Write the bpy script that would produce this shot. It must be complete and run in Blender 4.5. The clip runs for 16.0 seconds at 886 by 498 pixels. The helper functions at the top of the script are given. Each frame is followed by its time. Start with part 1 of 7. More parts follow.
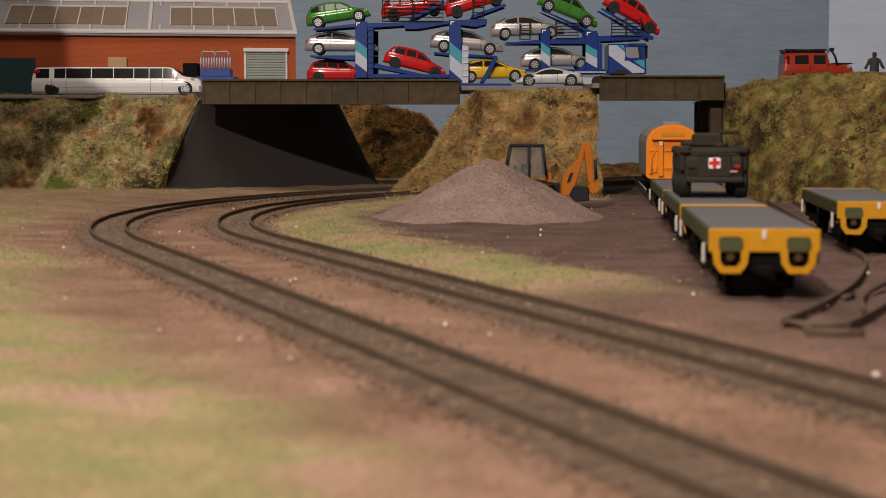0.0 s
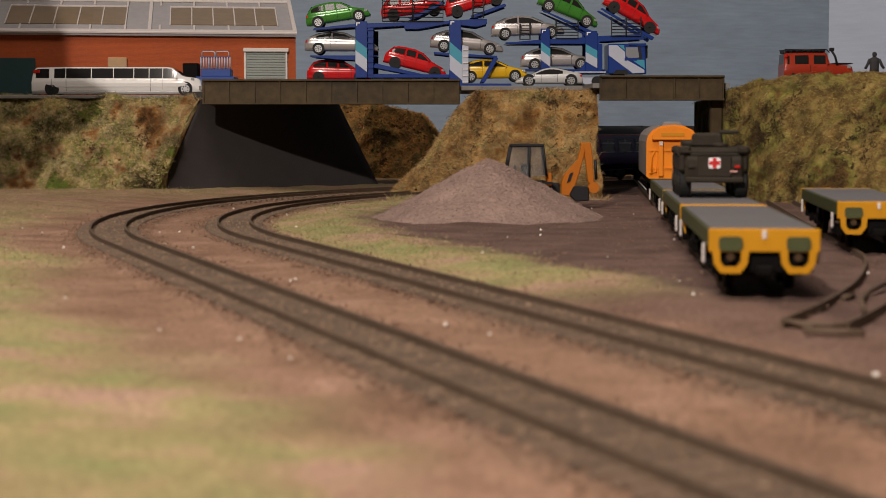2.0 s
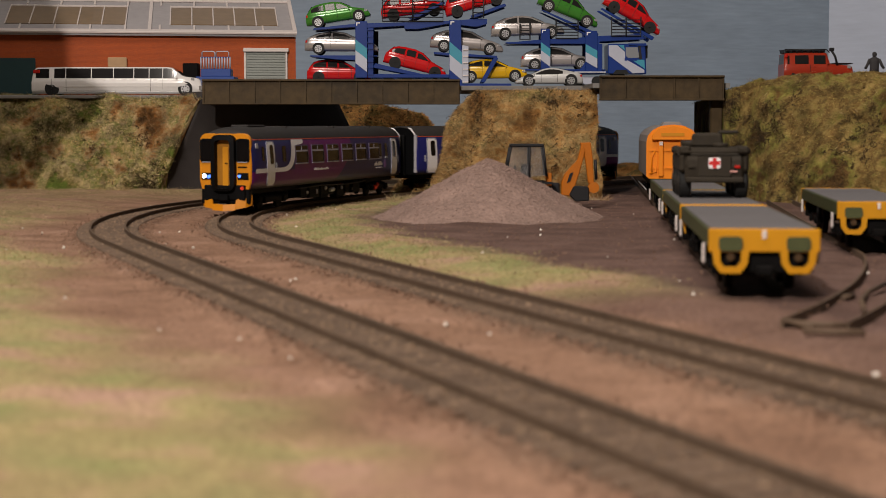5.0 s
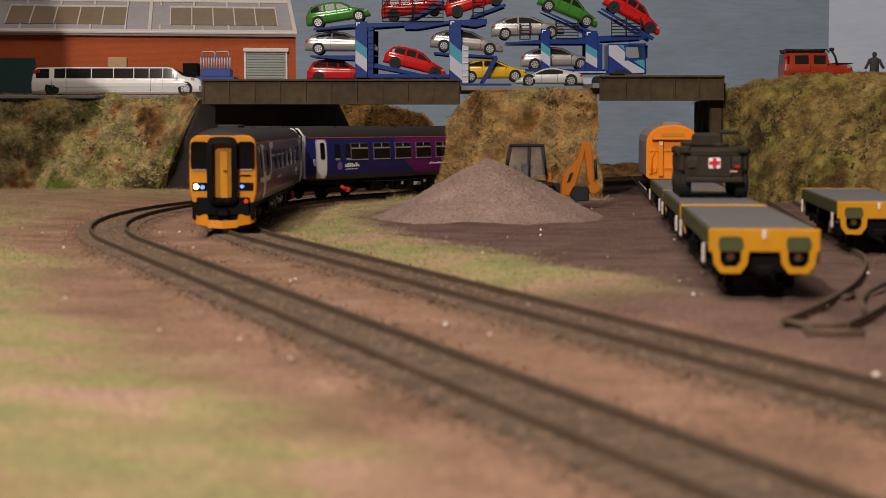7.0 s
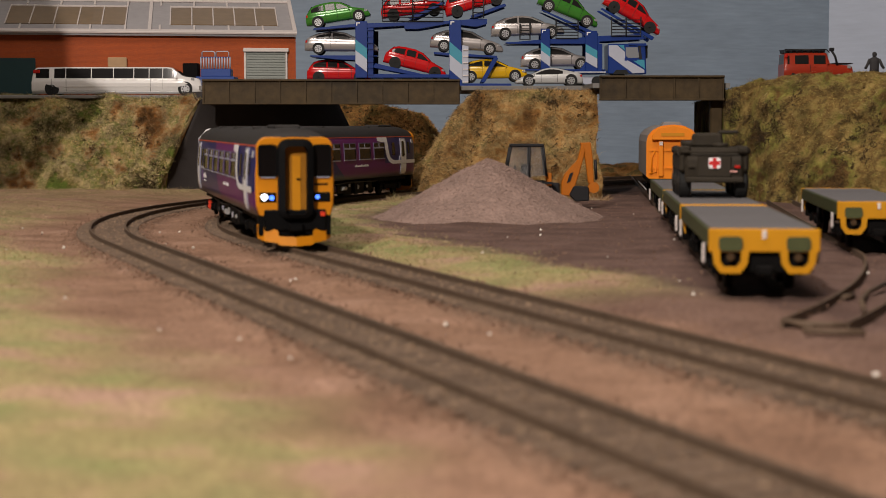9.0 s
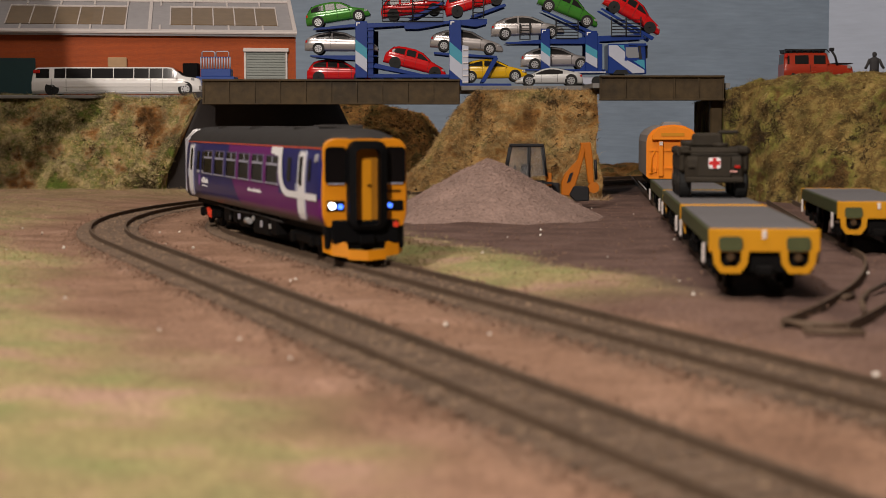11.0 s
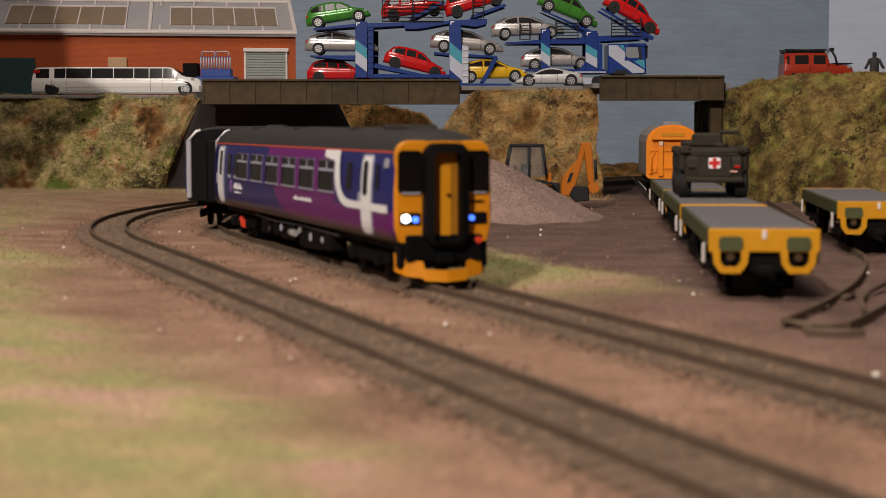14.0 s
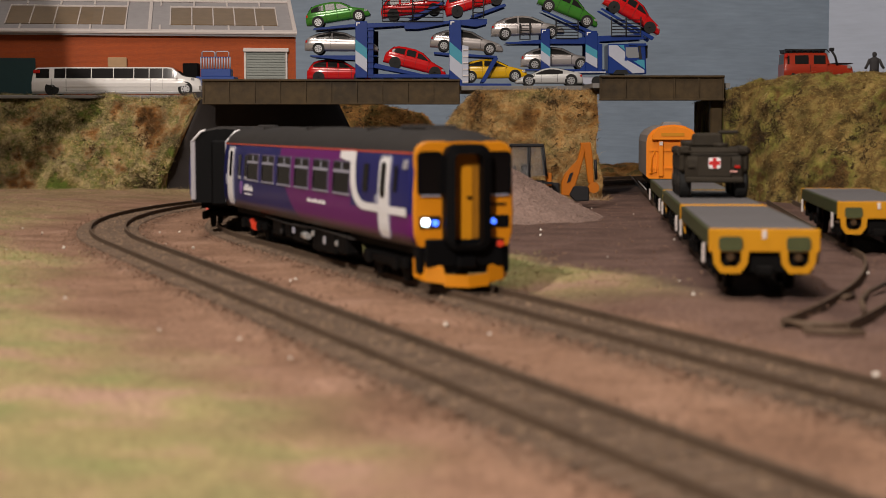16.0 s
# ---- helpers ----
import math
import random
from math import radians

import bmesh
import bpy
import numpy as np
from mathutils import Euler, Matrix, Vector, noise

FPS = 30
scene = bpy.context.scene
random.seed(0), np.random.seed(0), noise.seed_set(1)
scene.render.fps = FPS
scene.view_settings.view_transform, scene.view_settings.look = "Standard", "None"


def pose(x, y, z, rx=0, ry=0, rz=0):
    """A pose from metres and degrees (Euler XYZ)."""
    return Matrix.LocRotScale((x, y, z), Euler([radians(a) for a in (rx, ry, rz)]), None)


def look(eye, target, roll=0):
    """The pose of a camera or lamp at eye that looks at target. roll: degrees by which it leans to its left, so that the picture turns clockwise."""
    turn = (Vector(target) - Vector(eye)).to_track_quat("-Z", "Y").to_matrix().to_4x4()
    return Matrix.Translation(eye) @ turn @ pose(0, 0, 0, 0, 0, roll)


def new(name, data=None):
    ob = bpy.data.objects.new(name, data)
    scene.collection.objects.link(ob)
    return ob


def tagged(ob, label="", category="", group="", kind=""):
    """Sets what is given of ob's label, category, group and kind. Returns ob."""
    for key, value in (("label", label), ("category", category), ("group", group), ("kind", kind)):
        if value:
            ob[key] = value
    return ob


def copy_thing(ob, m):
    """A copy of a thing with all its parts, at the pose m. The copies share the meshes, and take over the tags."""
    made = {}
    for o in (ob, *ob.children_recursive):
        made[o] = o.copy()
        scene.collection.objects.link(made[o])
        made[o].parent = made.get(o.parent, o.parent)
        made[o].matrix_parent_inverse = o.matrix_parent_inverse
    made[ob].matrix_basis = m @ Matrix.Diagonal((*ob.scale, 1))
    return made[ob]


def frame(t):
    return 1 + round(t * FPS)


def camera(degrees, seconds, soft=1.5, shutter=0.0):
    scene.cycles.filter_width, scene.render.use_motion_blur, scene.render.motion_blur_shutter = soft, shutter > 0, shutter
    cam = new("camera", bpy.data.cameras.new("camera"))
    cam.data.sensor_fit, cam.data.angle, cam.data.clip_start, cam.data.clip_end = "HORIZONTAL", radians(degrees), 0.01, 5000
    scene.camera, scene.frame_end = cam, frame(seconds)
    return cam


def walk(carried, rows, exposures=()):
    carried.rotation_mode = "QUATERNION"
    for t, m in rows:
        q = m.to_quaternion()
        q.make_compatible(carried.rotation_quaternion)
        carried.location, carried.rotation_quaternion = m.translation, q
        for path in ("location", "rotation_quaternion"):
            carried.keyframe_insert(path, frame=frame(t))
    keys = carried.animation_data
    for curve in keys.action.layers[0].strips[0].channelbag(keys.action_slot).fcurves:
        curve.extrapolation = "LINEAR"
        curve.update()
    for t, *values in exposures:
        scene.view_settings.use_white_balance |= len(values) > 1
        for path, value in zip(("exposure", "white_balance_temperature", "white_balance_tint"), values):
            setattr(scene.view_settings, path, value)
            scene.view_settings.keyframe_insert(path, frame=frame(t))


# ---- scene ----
# A model railway on a table-top board, 1:76. Metres; z = 0 is the board's ground, rail tops at 0.004.
RAIL = 0.004
cam = camera(29.93, 16.0, soft=0.75, shutter=0.5)
EYE = (0.0, 0.0, 0.0555)
cam.data.dof.use_dof = True
cam.data.dof.focus_distance = 1.36
cam.data.dof.aperture_fstop = 30.0
VIEW = look(EYE, (0.0, 1.0, 0.0555 - 220 / 2935))
walk(cam, [(0.0, VIEW), (16.0, VIEW)], exposures=[(0.0, 0.0), (16.0, 0.0)])

# ---- light: the room's lamps, out of view above the board ----
world = bpy.data.worlds.new("room_air")
scene.world = world
world.use_nodes = True
world.node_tree.nodes["Background"].inputs[0].default_value = (0.55, 0.62, 0.75, 1)
world.node_tree.nodes["Background"].inputs[1].default_value = 0.012


def lamp(name, eye, target, size, watts, colour):
    data = bpy.data.lights.new(name, "AREA")
    data.shape, data.size, data.energy, data.color = "DISK", size, watts, colour
    ob = new(name, data)
    ob.matrix_basis = look(eye, target)
    return ob


lamp("room_lamp_key", (-0.50, -0.90, 0.99), (-0.05, 1.2, 0.06), 0.05, 33.5, (1.0, 0.885, 0.79))
lamp("room_lamp_ceiling", (-0.30, 0.30, 1.60), (-0.05, 0.65, 0.0), 0.7, 15.5, (1.0, 0.885, 0.785))


# ---- materials ----
def material(name, colour, rough=0.6, metal=0.0, grain=0.0, scale=200.0, bump=0.0, island=0.0, obj=0.0, coat=0.0, spec=0.3):
    """Paint or stuff of one base colour, with grain at two scales, wear in the gloss and a fine relief."""
    m = bpy.data.materials.new(name)
    m.use_nodes = True
    nt = m.node_tree
    b = nt.nodes["Principled BSDF"]
    b.inputs["Roughness"].default_value, b.inputs["Metallic"].default_value = rough, metal
    b.inputs["Coat Weight"].default_value = coat
    b.inputs["Coat Roughness"].default_value = 0.08
    b.inputs["Specular IOR Level"].default_value = spec
    b.inputs["Base Color"].default_value = (*colour, 1)
    if grain or bump:
        tc = nt.nodes.new("ShaderNodeTexCoord")
        n1 = nt.nodes.new("ShaderNodeTexNoise")
        n1.inputs["Scale"].default_value, n1.inputs["Detail"].default_value = scale, 6
        n2 = nt.nodes.new("ShaderNodeTexNoise")
        n2.inputs["Scale"].default_value, n2.inputs["Detail"].default_value = scale / 9, 4
        for n in (n1, n2):
            nt.links.new(tc.outputs["Object"], n.inputs["Vector"])
        mix = nt.nodes.new("ShaderNodeMath")
        mix.operation = "ADD"
        nt.links.new(n1.outputs["Fac"], mix.inputs[0])
        nt.links.new(n2.outputs["Fac"], mix.inputs[1])
        val = mix.outputs[0]
        if island or obj:
            src = nt.nodes.new("ShaderNodeNewGeometry" if island else "ShaderNodeObjectInfo")
            mul = nt.nodes.new("ShaderNodeMath")
            mul.operation, mul.inputs[1].default_value = "MULTIPLY_ADD", (island or obj) / max(grain, 0.01)
            nt.links.new(src.outputs["Random Per Island" if island else "Random"], mul.inputs[0])
            nt.links.new(val, mul.inputs[2])
            val = mul.outputs[0]
        rng = nt.nodes.new("ShaderNodeMapRange")
        rng.inputs["From Min"].default_value, rng.inputs["From Max"].default_value = 0.5, 1.5
        rng.inputs["To Min"].default_value, rng.inputs["To Max"].default_value = 1 - grain, 1 + grain
        rng.clamp = False
        nt.links.new(val, rng.inputs["Value"])
        sc = nt.nodes.new("ShaderNodeVectorMath")
        sc.operation = "SCALE"
        sc.inputs[0].default_value = colour
        nt.links.new(rng.outputs[0], sc.inputs["Scale"])
        nt.links.new(sc.outputs[0], b.inputs["Base Color"])
        r2 = nt.nodes.new("ShaderNodeMapRange")
        r2.inputs["To Min"].default_value, r2.inputs["To Max"].default_value = rough * 0.85, min(1, rough * 1.15)
        nt.links.new(n2.outputs["Fac"], r2.inputs["Value"])
        nt.links.new(r2.outputs[0], b.inputs["Roughness"])
        if bump:
            bp = nt.nodes.new("ShaderNodeBump")
            bp.inputs["Strength"].default_value, bp.inputs["Distance"].default_value = min(1, bump), 0.001
            nt.links.new(n1.outputs["Fac"], bp.inputs["Height"])
            nt.links.new(bp.outputs[0], b.inputs["Normal"])
    return m


def turf(name, colours, scale=60.0, rough=0.95, bump=0.8, island=0.0, spec=0.2, detail=8, lights=(0.55, 1.35), fine=420.0):
    """Scenic scatter: soft patches of several colours, lighter and darker tufts within them, and a fine relief."""
    m = bpy.data.materials.new(name)
    m.use_nodes = True
    nt = m.node_tree
    b = nt.nodes["Principled BSDF"]
    b.inputs["Roughness"].default_value = rough
    b.inputs["Specular IOR Level"].default_value = spec
    tc = nt.nodes.new("ShaderNodeTexCoord")

    def cloud(size, depth, shift):
        mp = nt.nodes.new("ShaderNodeMapping")
        mp.inputs["Location"].default_value = (shift, shift * 0.7, shift * 0.3)
        n = nt.nodes.new("ShaderNodeTexNoise")
        n.inputs["Scale"].default_value, n.inputs["Detail"].default_value, n.inputs["Roughness"].default_value = size, depth, 0.6
        nt.links.new(tc.outputs["Object"], mp.inputs[0])
        nt.links.new(mp.outputs[0], n.inputs["Vector"])
        return n.outputs["Fac"]

    def spread(fac, amount):
        """Each fibre or crumb strays a little from the patch that it grows in."""
        if not island:
            return fac
        g = nt.nodes.new("ShaderNodeNewGeometry")
        ma = nt.nodes.new("ShaderNodeMath")
        ma.operation, ma.inputs[1].default_value = "MULTIPLY_ADD", amount
        nt.links.new(g.outputs["Random Per Island"], ma.inputs[0])
        nt.links.new(fac, ma.inputs[2])
        sb = nt.nodes.new("ShaderNodeMath")
        sb.operation, sb.inputs[1].default_value = "SUBTRACT", amount / 2
        nt.links.new(ma.outputs[0], sb.inputs[0])
        return sb.outputs[0]

    ramp = nt.nodes.new("ShaderNodeValToRGB")
    el = ramp.color_ramp.elements
    while len(el) < len(colours):
        el.new(0.5)
    for i, c in enumerate(colours):
        el[i].position = 0.34 + 0.32 * i / (len(colours) - 1)
        el[i].color = (*c, 1)
    nt.links.new(spread(cloud(scale, detail, 0.0), island), ramp.inputs[0])
    shade = nt.nodes.new("ShaderNodeMapRange")
    shade.inputs["From Min"].default_value, shade.inputs["From Max"].default_value = 0.3, 0.7
    shade.inputs["To Min"].default_value, shade.inputs["To Max"].default_value = lights
    nt.links.new(spread(cloud(scale * 2.3, 5, 3.1), island * 2.5), shade.inputs["Value"])
    sc = nt.nodes.new("ShaderNodeVectorMath")
    sc.operation = "SCALE"
    nt.links.new(ramp.outputs[0], sc.inputs[0])
    nt.links.new(shade.outputs[0], sc.inputs["Scale"])
    nt.links.new(sc.outputs[0], b.inputs["Base Color"])
    if bump:
        bp = nt.nodes.new("ShaderNodeBump")
        bp.inputs["Strength"].default_value, bp.inputs["Distance"].default_value = bump, 0.0015
        nt.links.new(cloud(fine, 6, 1.7), bp.inputs["Height"])
        nt.links.new(bp.outputs[0], b.inputs["Normal"])
    return m


def glow(name, colour, strength):
    m = bpy.data.materials.new(name)
    m.use_nodes = True
    b = m.node_tree.nodes["Principled BSDF"]
    b.inputs["Base Color"].default_value = (*colour, 1)
    b.inputs["Emission Color"].default_value = (*colour, 1)
    b.inputs["Emission Strength"].default_value = strength
    return m


def ground_material():
    """Zones of the board's scatter come from the mesh: red is grass, green is the sandy yard, blue is the dirty track bed."""
    m = bpy.data.materials.new("scenic_ground")
    m.use_nodes = True
    nt = m.node_tree
    b = nt.nodes["Principled BSDF"]
    b.inputs["Roughness"].default_value = 0.93
    b.inputs["Specular IOR Level"].default_value = 0.25
    tc = nt.nodes.new("ShaderNodeTexCoord")
    zone = nt.nodes.new("ShaderNodeVertexColor")
    zone.layer_name = "zone"
    sep = nt.nodes.new("ShaderNodeSeparateColor")
    nt.links.new(zone.outputs["Color"], sep.inputs[0])

    def noise_ramp(scale, colours, lo=0.3, hi=0.7, detail=8):
        n = nt.nodes.new("ShaderNodeTexNoise")
        n.inputs["Scale"].default_value, n.inputs["Detail"].default_value, n.inputs["Roughness"].default_value = scale, detail, 0.62
        nt.links.new(tc.outputs["Object"], n.inputs["Vector"])
        r = nt.nodes.new("ShaderNodeValToRGB")
        el = r.color_ramp.elements
        while len(el) < len(colours):
            el.new(0.5)
        for i, c in enumerate(colours):
            el[i].position, el[i].color = lo + (hi - lo) * i / (len(colours) - 1), (*c, 1)
        nt.links.new(n.outputs["Fac"], r.inputs[0])
        return r.outputs[0], n.outputs["Fac"]

    soil, _ = noise_ramp(26, [(0.175, 0.098, 0.063), (0.24, 0.138, 0.090), (0.30, 0.178, 0.120), (0.36, 0.220, 0.160)])
    grass, _ = noise_ramp(22, [(0.42, 0.27, 0.195), (0.40, 0.285, 0.17), (0.34, 0.29, 0.13), (0.30, 0.275, 0.12), (0.25, 0.265, 0.10)], 0.36, 0.61, 4)
    yard, _ = noise_ramp(30, [(0.080, 0.046, 0.037), (0.128, 0.077, 0.063), (0.170, 0.106, 0.089)])
    bed, _ = noise_ramp(60, [(0.080, 0.054, 0.037), (0.120, 0.081, 0.056), (0.160, 0.108, 0.075)])
    grit, gf = noise_ramp(700, [(0.6, 0.57, 0.54), (1.0, 1.0, 1.0), (1.35, 1.35, 1.33)], 0.3, 0.7, 3)
    col = soil
    for chan, layer in ((1, yard), (0, grass), (2, bed)):
        mx = nt.nodes.new("ShaderNodeMix")
        mx.data_type = "RGBA"
        nt.links.new(sep.outputs[chan], mx.inputs["Factor"])
        nt.links.new(col, mx.inputs["A"])
        nt.links.new(layer, mx.inputs["B"])
        col = mx.outputs["Result"]
    mul = nt.nodes.new("ShaderNodeMix")
    mul.data_type, mul.blend_type = "RGBA", "MULTIPLY"
    mul.inputs["Factor"].default_value = 1.0
    nt.links.new(col, mul.inputs["A"])
    nt.links.new(grit, mul.inputs["B"])
    nt.links.new(mul.outputs["Result"], b.inputs["Base Color"])
    bp = nt.nodes.new("ShaderNodeBump")
    bp.inputs["Strength"].default_value, bp.inputs["Distance"].default_value = 0.7, 0.0009
    nt.links.new(gf, bp.inputs["Height"])
    nt.links.new(bp.outputs[0], b.inputs["Normal"])
    return m


M_GROUND = ground_material()


def brushed(name, colour, contrast):
    """Board paint laid on in long level strokes."""
    m = bpy.data.materials.new(name)
    m.use_nodes = True
    nt = m.node_tree
    b = nt.nodes["Principled BSDF"]
    b.inputs["Roughness"].default_value = 0.55
    tc = nt.nodes.new("ShaderNodeTexCoord")
    total = None
    for sx, sz, w in ((45.0, 300.0, 0.5), (12.0, 34.0, 0.5)):
        mp = nt.nodes.new("ShaderNodeMapping")
        mp.inputs["Scale"].default_value = (sx, 1.0, sz)
        n = nt.nodes.new("ShaderNodeTexNoise")
        n.inputs["Scale"].default_value, n.inputs["Detail"].default_value = 1.0, 5
        nt.links.new(tc.outputs["Object"], mp.inputs[0])
        nt.links.new(mp.outputs[0], n.inputs["Vector"])
        mu = nt.nodes.new("ShaderNodeMath")
        mu.operation, mu.inputs[1].default_value = "MULTIPLY", w
        nt.links.new(n.outputs["Fac"], mu.inputs[0])
        if total is None:
            total = mu.outputs[0]
        else:
            ad = nt.nodes.new("ShaderNodeMath")
            ad.operation = "ADD"
            nt.links.new(total, ad.inputs[0])
            nt.links.new(mu.outputs[0], ad.inputs[1])
            total = ad.outputs[0]
    rng = nt.nodes.new("ShaderNodeMapRange")
    rng.inputs["From Min"].default_value, rng.inputs["From Max"].default_value = 0.3, 0.7
    rng.inputs["To Min"].default_value, rng.inputs["To Max"].default_value = 1 - contrast, 1 + contrast
    nt.links.new(total, rng.inputs["Value"])
    sc = nt.nodes.new("ShaderNodeVectorMath")
    sc.operation, sc.inputs[0].default_value = "SCALE", colour
    nt.links.new(rng.outputs[0], sc.inputs["Scale"])
    nt.links.new(sc.outputs[0], b.inputs["Base Color"])
    bp = nt.nodes.new("ShaderNodeBump")
    bp.inputs["Strength"].default_value, bp.inputs["Distance"].default_value = 0.5, 0.0006
    nt.links.new(total, bp.inputs["Height"])
    nt.links.new(bp.outputs[0], b.inputs["Normal"])
    return m


M_BACK = brushed("sky_blue_painted_board", (0.195, 0.255, 0.335), 0.16)
M_BACK_PALE = brushed("pale_blue_painted_board", (0.42, 0.48, 0.60), 0.08)
M_ROOM = material("room_wall_paint", (0.32, 0.30, 0.27), 0.9, 0, 0.05, 5, 0.05)
M_CEIL = material("room_ceiling_paint", (0.45, 0.43, 0.40), 0.9, 0, 0.04, 5, 0.05)
M_FLOOR = material("room_carpet", (0.16, 0.13, 0.11), 0.95, 0, 0.2, 80, 0.3)
M_RAIL = material("weathered_rail_steel", (0.105, 0.070, 0.046), 0.75, 0.0, 0.3, 400, 0.2)
M_SLEEPER = material("dirty_sleeper", (0.098, 0.067, 0.047), 0.9, 0, 0.3, 500, 0.4, obj=0.25)
M_GIRDER = material("rusty_brown_girder_paint", (0.050, 0.032, 0.013), 0.65, 0, 0.7, 160, 0.3)
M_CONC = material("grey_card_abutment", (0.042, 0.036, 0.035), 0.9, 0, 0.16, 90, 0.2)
M_DECK = material("road_deck_grey", (0.2, 0.19, 0.18), 0.85, 0, 0.2, 120, 0.2)
# each bank has its own mix, from fresh green over straw to rust
MIX_L = [(0.19, 0.26, 0.045), (0.16, 0.17, 0.04), (0.30, 0.22, 0.09), (0.62, 0.48, 0.27), (0.20, 0.23, 0.05), (0.55, 0.42, 0.23), (0.34, 0.14, 0.035), (0.13, 0.065, 0.022)]
MIX_M = [(0.24, 0.22, 0.06), (0.36, 0.27, 0.11), (0.48, 0.34, 0.155), (0.38, 0.20, 0.065), (0.46, 0.33, 0.145), (0.34, 0.17, 0.05), (0.22, 0.11, 0.035)]
MIX_R = [(0.30, 0.29, 0.07), (0.25, 0.21, 0.055), (0.36, 0.26, 0.09), (0.17, 0.10, 0.032), (0.32, 0.23, 0.08), (0.25, 0.235, 0.055), (0.14, 0.078, 0.026)]
MIX_F = [(0.10, 0.09, 0.03), (0.30, 0.145, 0.045), (0.42, 0.21, 0.065), (0.18, 0.13, 0.04), (0.10, 0.05, 0.018)]


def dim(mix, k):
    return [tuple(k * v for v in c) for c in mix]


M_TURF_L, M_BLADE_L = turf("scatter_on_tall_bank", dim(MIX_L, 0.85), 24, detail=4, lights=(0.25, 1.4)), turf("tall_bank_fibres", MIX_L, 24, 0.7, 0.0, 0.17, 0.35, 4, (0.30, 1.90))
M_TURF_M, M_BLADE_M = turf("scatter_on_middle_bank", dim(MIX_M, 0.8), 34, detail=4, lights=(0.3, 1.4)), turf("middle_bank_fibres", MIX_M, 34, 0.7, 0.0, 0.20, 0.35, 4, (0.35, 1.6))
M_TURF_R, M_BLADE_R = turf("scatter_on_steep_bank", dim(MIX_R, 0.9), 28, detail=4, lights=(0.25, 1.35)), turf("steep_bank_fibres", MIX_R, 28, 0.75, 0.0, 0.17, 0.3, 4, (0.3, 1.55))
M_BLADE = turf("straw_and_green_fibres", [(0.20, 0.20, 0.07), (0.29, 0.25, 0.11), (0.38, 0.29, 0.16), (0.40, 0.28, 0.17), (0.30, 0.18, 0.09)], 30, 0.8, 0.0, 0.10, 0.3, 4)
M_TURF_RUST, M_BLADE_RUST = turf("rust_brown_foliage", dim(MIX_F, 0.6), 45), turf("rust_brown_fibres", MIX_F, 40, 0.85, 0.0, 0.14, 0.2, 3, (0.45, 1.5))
M_PILE = material("pinkish_grey_ballast", (0.25, 0.172, 0.145), 0.95, 0, 0.45, 520, 1.0)
M_STONE = material("loose_ballast_grains", (0.25, 0.175, 0.148), 0.95, 0, 0.2, 500, 0.2, island=0.2)


# ---- mesh helpers ----
def part(name, bm, mat, parent=None, label="", smooth=False):
    me = bpy.data.meshes.new(name)
    if smooth:
        for f in bm.faces:
            f.smooth = True
    bm.to_mesh(me)
    bm.free()
    for m in (mat if isinstance(mat, (list, tuple)) else [mat]):
        me.materials.append(m)
    ob = new(name, me)
    if parent:
        ob.parent = parent
    if label:
        ob["label"] = label
    return ob


def add_box(bm, x0, x1, y0, y1, z0, z1, m=None):
    vs = [bm.verts.new((x, y, z)) for x in (x0, x1) for y in (y0, y1) for z in (z0, z1)]
    if m is not None:
        for v in vs:
            v.co = m @ v.co
    for q in ((0, 1, 3, 2), (4, 6, 7, 5), (0, 4, 5, 1), (2, 3, 7, 6), (0, 2, 6, 4), (1, 5, 7, 3)):
        bm.faces.new([vs[i] for i in q])
    return vs


def block(x0, x1, y0, y1, z0, z1, bevel=0.0, seg=1):
    bm = bmesh.new()
    add_box(bm, x0, x1, y0, y1, z0, z1)
    if bevel:
        bmesh.ops.bevel(bm, geom=bm.edges[:], offset=bevel, segments=seg, affect="EDGES", clamp_overlap=True)
    return bm


def prism(points, y0, y1, axis="y", bevel=0.0, bm=None):
    """A flat outline (a, b) drawn out along an axis: 'y' takes (x, z), 'x' takes (y, z), 'z' takes (x, y)."""
    bm = bm or bmesh.new()
    put = {"y": lambda a, b, c: (a, c, b), "x": lambda a, b, c: (c, a, b), "z": lambda a, b, c: (a, b, c)}[axis]
    lo = [bm.verts.new(put(a, b, y0)) for a, b in points]
    hi = [bm.verts.new(put(a, b, y1)) for a, b in points]
    n = len(points)
    bm.faces.new(lo)
    bm.faces.new(hi[::-1])
    for i in range(n):
        bm.faces.new((lo[i], hi[i], hi[(i + 1) % n], lo[(i + 1) % n]))
    bmesh.ops.recalc_face_normals(bm, faces=bm.faces[:])
    if bevel:
        bmesh.ops.bevel(bm, geom=bm.edges[:], offset=bevel, segments=1, affect="EDGES", clamp_overlap=True)
    return bm


def loft(sections, cap=True, bm=None, closed=True):
    """A skin through rings of equal count."""
    bm = bm or bmesh.new()
    rings = [[bm.verts.new(p) for p in s] for s in sections]
    n = len(rings[0])
    for a, b in zip(rings, rings[1:]):
        for i in range(n if closed else n - 1):
            bm.faces.new((a[i], a[(i + 1) % n], b[(i + 1) % n], b[i]))
    if cap:
        bm.faces.new(rings[0][::-1])
        bm.faces.new(rings[-1])
    bmesh.ops.recalc_face_normals(bm, faces=bm.faces[:])
    return bm


